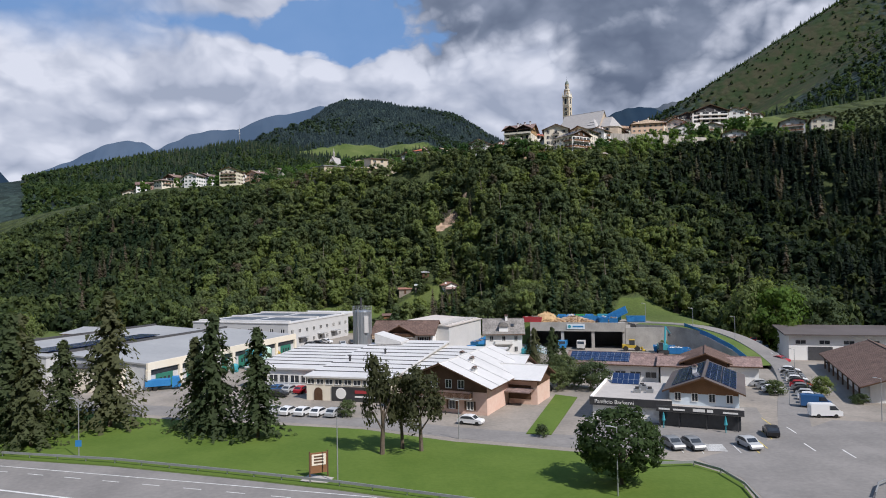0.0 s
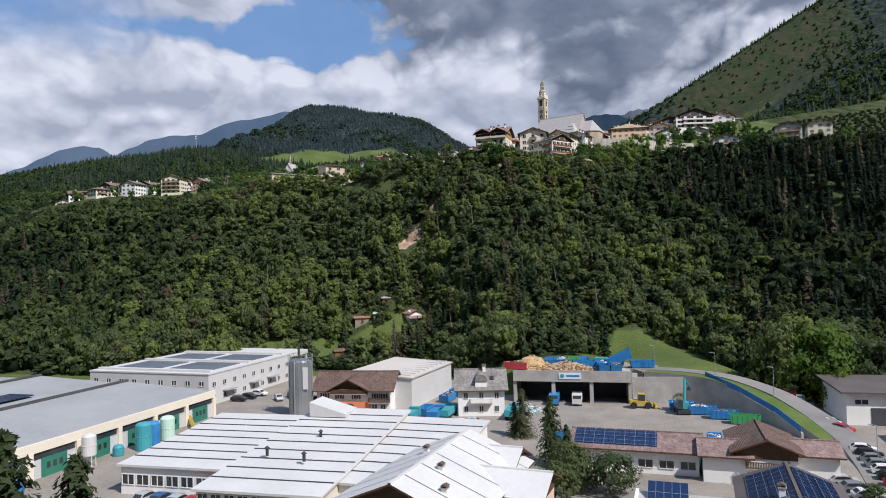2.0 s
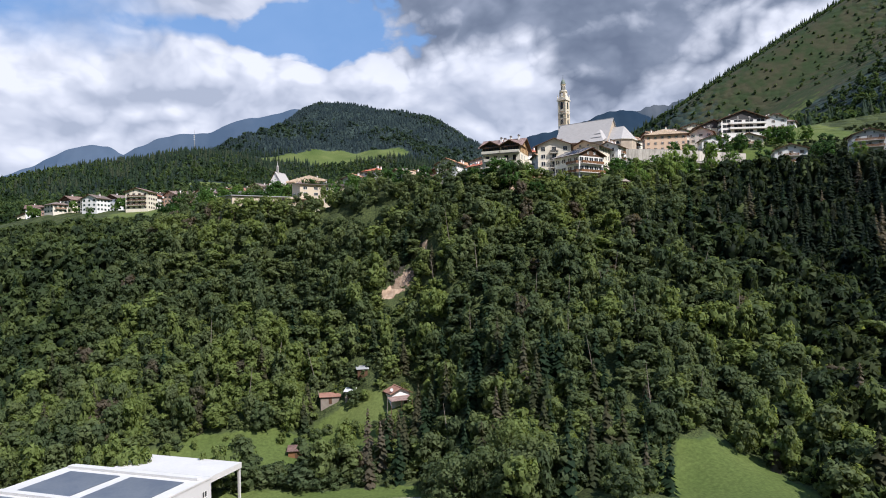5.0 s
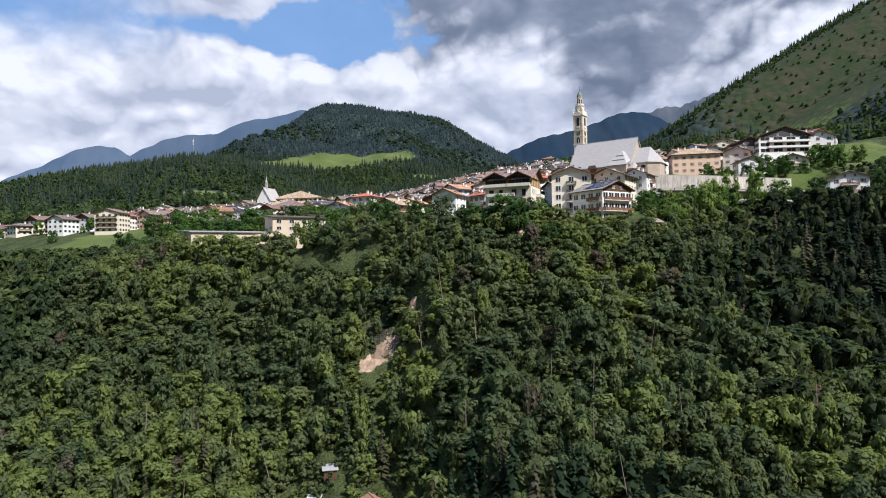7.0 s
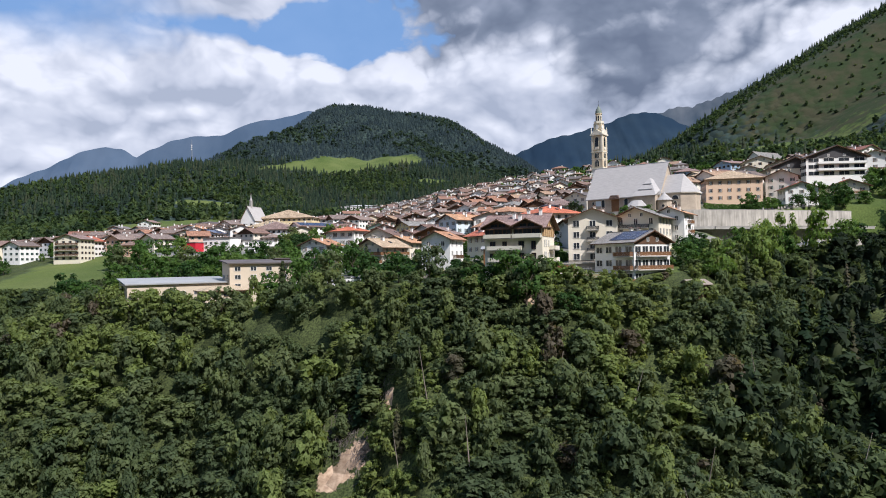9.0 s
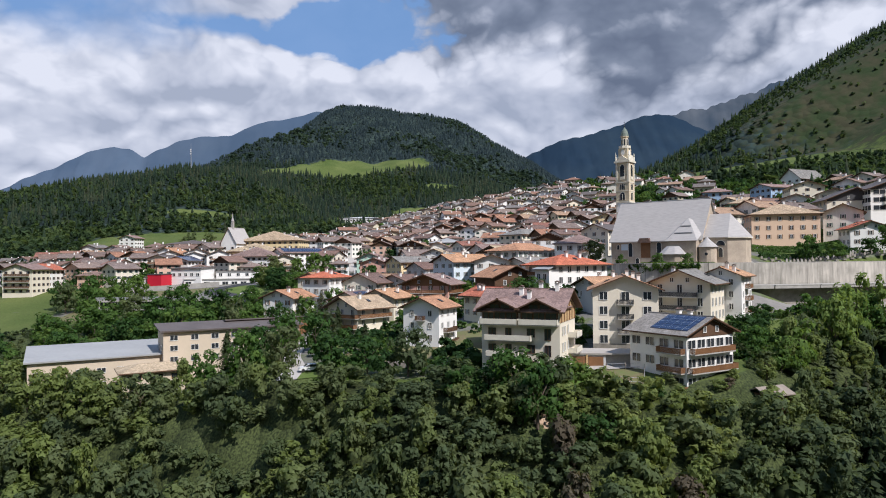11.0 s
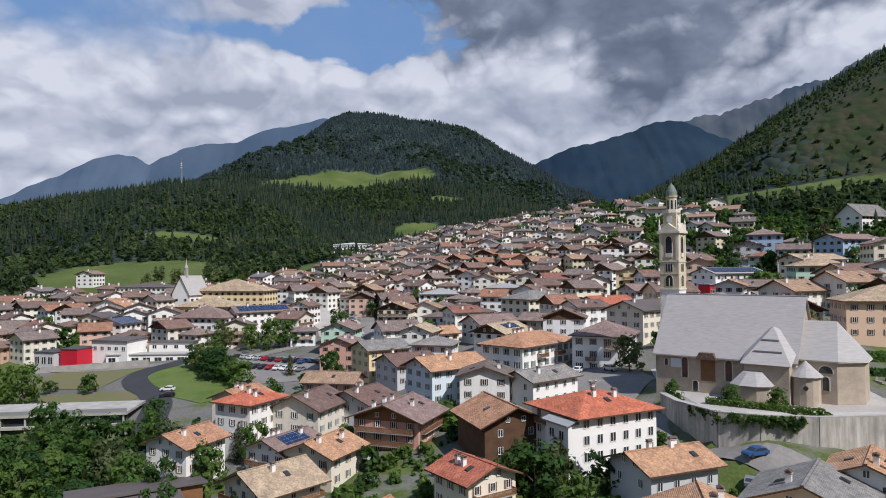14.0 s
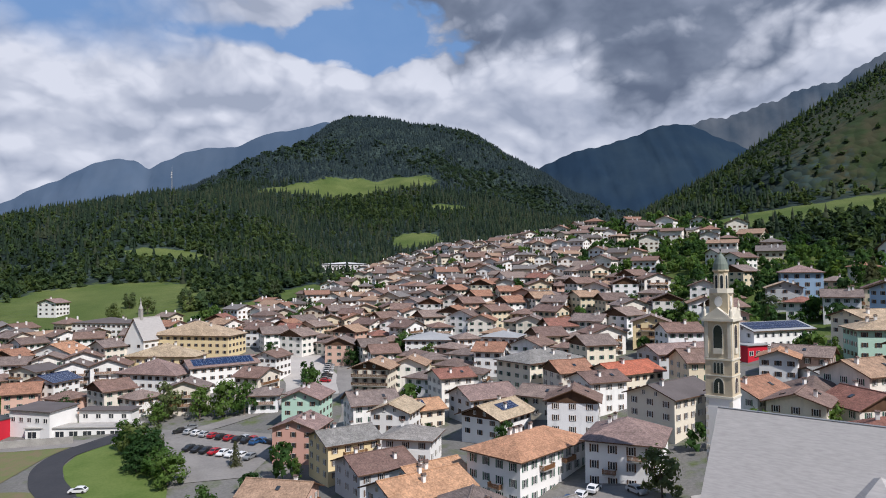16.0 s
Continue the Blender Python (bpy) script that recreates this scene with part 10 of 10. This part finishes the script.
def slope_foot():
    """Bushes and small fruit trees on the grassy foot of the slope behind the yards."""
    x, y = scatter(-66, 36, 238, 314, 3.6)
    m = meadow_field(x, y)
    keep = (m > 0.22) & (y > foot_line(x) - 4) & (RNG.uniform(size=len(x)) < 0.5)
    for cx, cy, r in ((2.5, 300, 6), (-17.6, 306, 4.5), (-8.2, 309, 3.5), (-6, 299, 4), (-24, 287, 4)):
        keep &= (x - cx) ** 2 + (y - cy) ** 2 > r * r
    x, y = x[keep], y[keep]
    n = len(x)
    w = RNG.uniform(2.2, 5.2, n)
    wood("orchard", BROAD, np.stack([x, y, land(x, y) - 0.9, w, w * RNG.uniform(0.8, 1.2, n), RNG.uniform(0, 6.28, n)], 1), "broadleaf", "bushes and small fruit trees at the slope foot", "trees")
    t = thing("cottage", pose(2.6, 303.0, lie(2.6, 301.0) - 0.3, 0, 0, 24), "small white cottage with rusty patched roof in a steep garden", "cottage")
    part("wall", house_walls(5.6, 5.0, 3.6, 24, "white_plaster"), t)
    rs, _ = roof_shape(5.6, 5.0, 3.6, 24, 0.7, "rusty_sheet")
    part("roof", rs, t)
    part("door", Shape().box(0.9, -2.58, 0, 1.8, -2.505, 2.0, "dark_wood"), t)
    for u in (-1.6, 0.2):
        part("window", window_mesh(0.8, 0.9, False), t, at=Matrix.Translation((u, -2.53, 1.6)))
    porch = part("porch_roof", Shape().add([(-4.2, -5.2, 1.9), (2.6, -5.2, 1.9), (2.6, -2.5, 2.7), (-4.2, -2.5, 2.7), (-4.2, -5.2, 2.02), (2.6, -5.2, 2.02), (2.6, -2.5, 2.82), (-4.2, -2.5, 2.82)],
                 [(3, 2, 1, 0), (4, 5, 6, 7), (0, 1, 5, 4), (1, 2, 6, 5), (2, 3, 7, 6), (3, 0, 4, 7)], "mauve_tiles"), t)
    for u in (-4.0, -1.0, 2.4):
        part("post", Shape().box(u - 0.07, -5.1, -3.0, u + 0.07, -4.96, 1.9, "dark_wood"), porch)
    part("dish", Shape().lathe([(0.05, 0), (0.4, 0.08), (0.5, 0.2), (0.46, 0.2), (0.3, 0.1)], "white_sheet", 12), t, at=Matrix.Translation((-2.7, -2.0, 4.6)) @ Matrix.Rotation(radians(70), 4, "X"))
    for hx, hy, turn, w, d, wall, roof, label in ((-17.6, 308.0, 8, 5.6, 3.0, "dead_wood", "rusty_sheet", "low wooden shed with rusty red sheet roof"), (-8.3, 311.0, 12, 3.0, 2.4, "dark_wood", "grey_sheet", "tiny dark garden hut with pale sheet roof"),
                                                  (-11.5, 306.5, -6, 2.6, 2.4, "dead_wood", "pale_panel", "tiny shed with pale sheet roof"), (-24.0, 289.0, 6, 4.4, 3.4, "brown_wood", "brown_tiles", "small wooden garden hut with dark roof")):
        t = thing("garden_hut", pose(hx, hy, lie(hx, hy) - 0.5, 0, 0, turn), label, "hut")
        part("wall", Shape().box(-w / 2, -d / 2, -2.5, w / 2, d / 2, 2.1, wall), t)
        v = [(-w / 2 - 0.4, -d / 2 - 0.4, 2.05), (w / 2 + 0.4, -d / 2 - 0.4, 2.05), (w / 2 + 0.4, d / 2 + 0.4, 2.7), (-w / 2 - 0.4, d / 2 + 0.4, 2.7)]
        part("roof", Shape().add(v + [(a, b, c + 0.12) for a, b, c in v], [(3, 2, 1, 0), (4, 5, 6, 7), (0, 1, 5, 4), (1, 2, 6, 5), (2, 3, 7, 6), (3, 0, 4, 7)], roof), t)
        part("door", Shape().box(-0.45, -d / 2 - 0.06, 0, 0.45, -d / 2 - 0.005, 1.8, "dark_wood"), t)


slope_foot()


def mast(x, y):
    z = lie(x, y)
    t = thing("transmitter_mast", pose(x, y, z), "tall slim grey transmitter mast on the wooded hill", "mast")
    part("pole", Shape().tube((0, 0, -1), (0, 0, 40), 0.9, "galvanised", 6, 0.35), t)
    for h in (30, 34, 37):
        part("dish", Shape().lathe([(0.2, 0), (1.3, 0.3), (1.3, 0.45), (0.2, 0.2)], "white_sheet", 10), t, at=Matrix.Translation((0, -1.0, h)) @ Matrix.Rotation(radians(90), 4, "X"))
    part("aerial", Shape().tube((0, 0, 40), (0, 0, 48), 0.25, "galvanised", 5, 0.1), t)


mast(-408, 1364)


def road_word(x, y, turn):
    """The stop marking painted on the road by the church."""
    c = bpy.data.curves.new("road_marking", "FONT")
    c.body, c.size, c.extrude, c.align_x = "STOP", 2.4, 0.01, "CENTER"
    c.materials.append(MATS["road_paint"])
    ob = new("road_marking", c)
    ob.parent = [o for o in scene.collection.objects if o.name.startswith("road_church")][0]
    ob.matrix_world = pose(x, y, lie(x, y) + 0.24, 0, 0, turn)


road_word(70.6, 466.2, -8)
leaves("pine_leaf", [(0.068, 0.076, 0.036), (0.080, 0.088, 0.040), (0.090, 0.098, 0.044), (0.104, 0.104, 0.052)])
plant_singles()


# ---- far mountains ----
def ridge(name, x0, x1, y, crest, foot, deep, mat, label, n=160, m=26):
    xs = np.linspace(x0, x1, n)
    rng = np.random.default_rng(len(name))
    t = np.linspace(0, 1, m)
    X = np.repeat(xs[None], m, 0)
    Y = y - deep * (1 - t)[:, None] ** 1.0 + 0 * X
    top = crest(xs)
    Z = foot + (top - foot)[None] * (t[:, None] ** 1.25)
    gul = sum(a * np.sin(xs * f + p)[None] * (1 - t[:, None]) for a, f, p in ((70, 0.0043, 1.0), (22, 0.011, 2.0), (8, 0.029, 0.5)))
    Y = Y + gul
    Z = Z + rng.normal(0, 5, Z.shape) * (t[:, None] < 0.99)
    co = np.stack([X, Y, Z], -1).reshape(-1, 3)
    i = np.arange(n * m).reshape(m, n)
    q = np.stack([i[:-1, :-1], i[:-1, 1:], i[1:, 1:], i[1:, :-1]], -1).reshape(-1, 4)
    me = raw_mesh(name, co, q, mat)
    me.polygons.foreach_set("use_smooth", [True] * len(me.polygons))
    return setting(name, me, label, "mountain")


def hump(x, c, s):
    return np.exp(-((x - c) / s) ** 2)


def haze_paint(a, b):
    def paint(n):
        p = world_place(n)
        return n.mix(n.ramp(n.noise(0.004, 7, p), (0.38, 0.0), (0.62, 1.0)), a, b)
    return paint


# Base colours of the far ridges carry the blue of distance haze.
surface("blue_haze", haze_paint((0.075, 0.115, 0.180), (0.095, 0.135, 0.20)), 1.0, spec=0.0)
surface("grey_haze", haze_paint((0.055, 0.080, 0.115), (0.12, 0.14, 0.17)), 1.0, spec=0.0)
surface("dark_haze", haze_paint((0.018, 0.034, 0.058), (0.026, 0.044, 0.066)), 1.0, spec=0.0)
surface("rock_haze", haze_paint((0.20, 0.24, 0.30), (0.30, 0.33, 0.38)), 1.0, spec=0.0)
def far_west(x):
    return np.interp(x, [-3700, -2500, -2190, -1910, -1830, -1750, -1675, -1597, -1500, -1300, -1190, -1098, -1036, -944, -850, -696, -300], [320, 527, 650, 763, 768, 749, 702, 747, 784, 825, 818, 853, 890, 907, 906, 955, 900]) + 5 * np.sin(x * 0.021) + 3 * np.sin(x * 0.05)


def near_east(x):
    return np.interp(x, [200, 395, 453, 574, 722, 872, 1020, 1140, 1200, 1315, 1460, 1560, 2200, 3200], [600, 652, 676, 741, 778, 812, 870, 898, 897, 850, 788, 740, 500, 420]) + 4 * np.sin(x * 0.031) + 3 * np.sin(x * 0.083)


def grey_east(x):
    return np.interp(x, [900, 1375, 1471, 1533, 1662, 1820, 1883, 2009, 2136, 2360, 2900], [850, 965, 996, 985, 1040, 1086, 1117, 1164, 1178, 1320, 1500]) + 6 * np.sin(x * 0.037) + 4 * np.sin(x * 0.11)


ridge("backdrop_blue", -3700, -300, 3950, far_west, 100, 300, "blue_haze", "far mountain ridges under the clouds, tinted blue for haze")
ridge("backdrop_rock", -1050, -300, 4120, lambda x: 560 + 430 * hump(x, -560, 300) + 14 * np.sin(x * 0.03), 100, 200, "rock_haze", "far rocky peaks paled by haze in their colour")
ridge("backdrop_east", 250, 3200, 3880, near_east, 100, 1100, "dark_haze", "dark wooded mountain across the valley, tinted blue for haze")
ridge("backdrop_far_east", 900, 2900, 4170, grey_east, 100, 260, "grey_haze", "far rocky mountain tinted grey-blue for haze")
# Ridges added out of view, to block sky light from low angles.
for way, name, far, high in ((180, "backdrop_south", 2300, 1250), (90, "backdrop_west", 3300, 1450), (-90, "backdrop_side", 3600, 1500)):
    ob = ridge(name, -4600, 4600 if way == 180 else 4000, far, lambda x, high=high: high + 90 * np.sin(x * 0.0021) + 40 * np.sin(x * 0.009), 0, 1300, "dark_haze", "unseen ridges added to shut out low sky light", 90, 14)
    ob.matrix_world = pose(0, 0, 0, 0, 0, way)
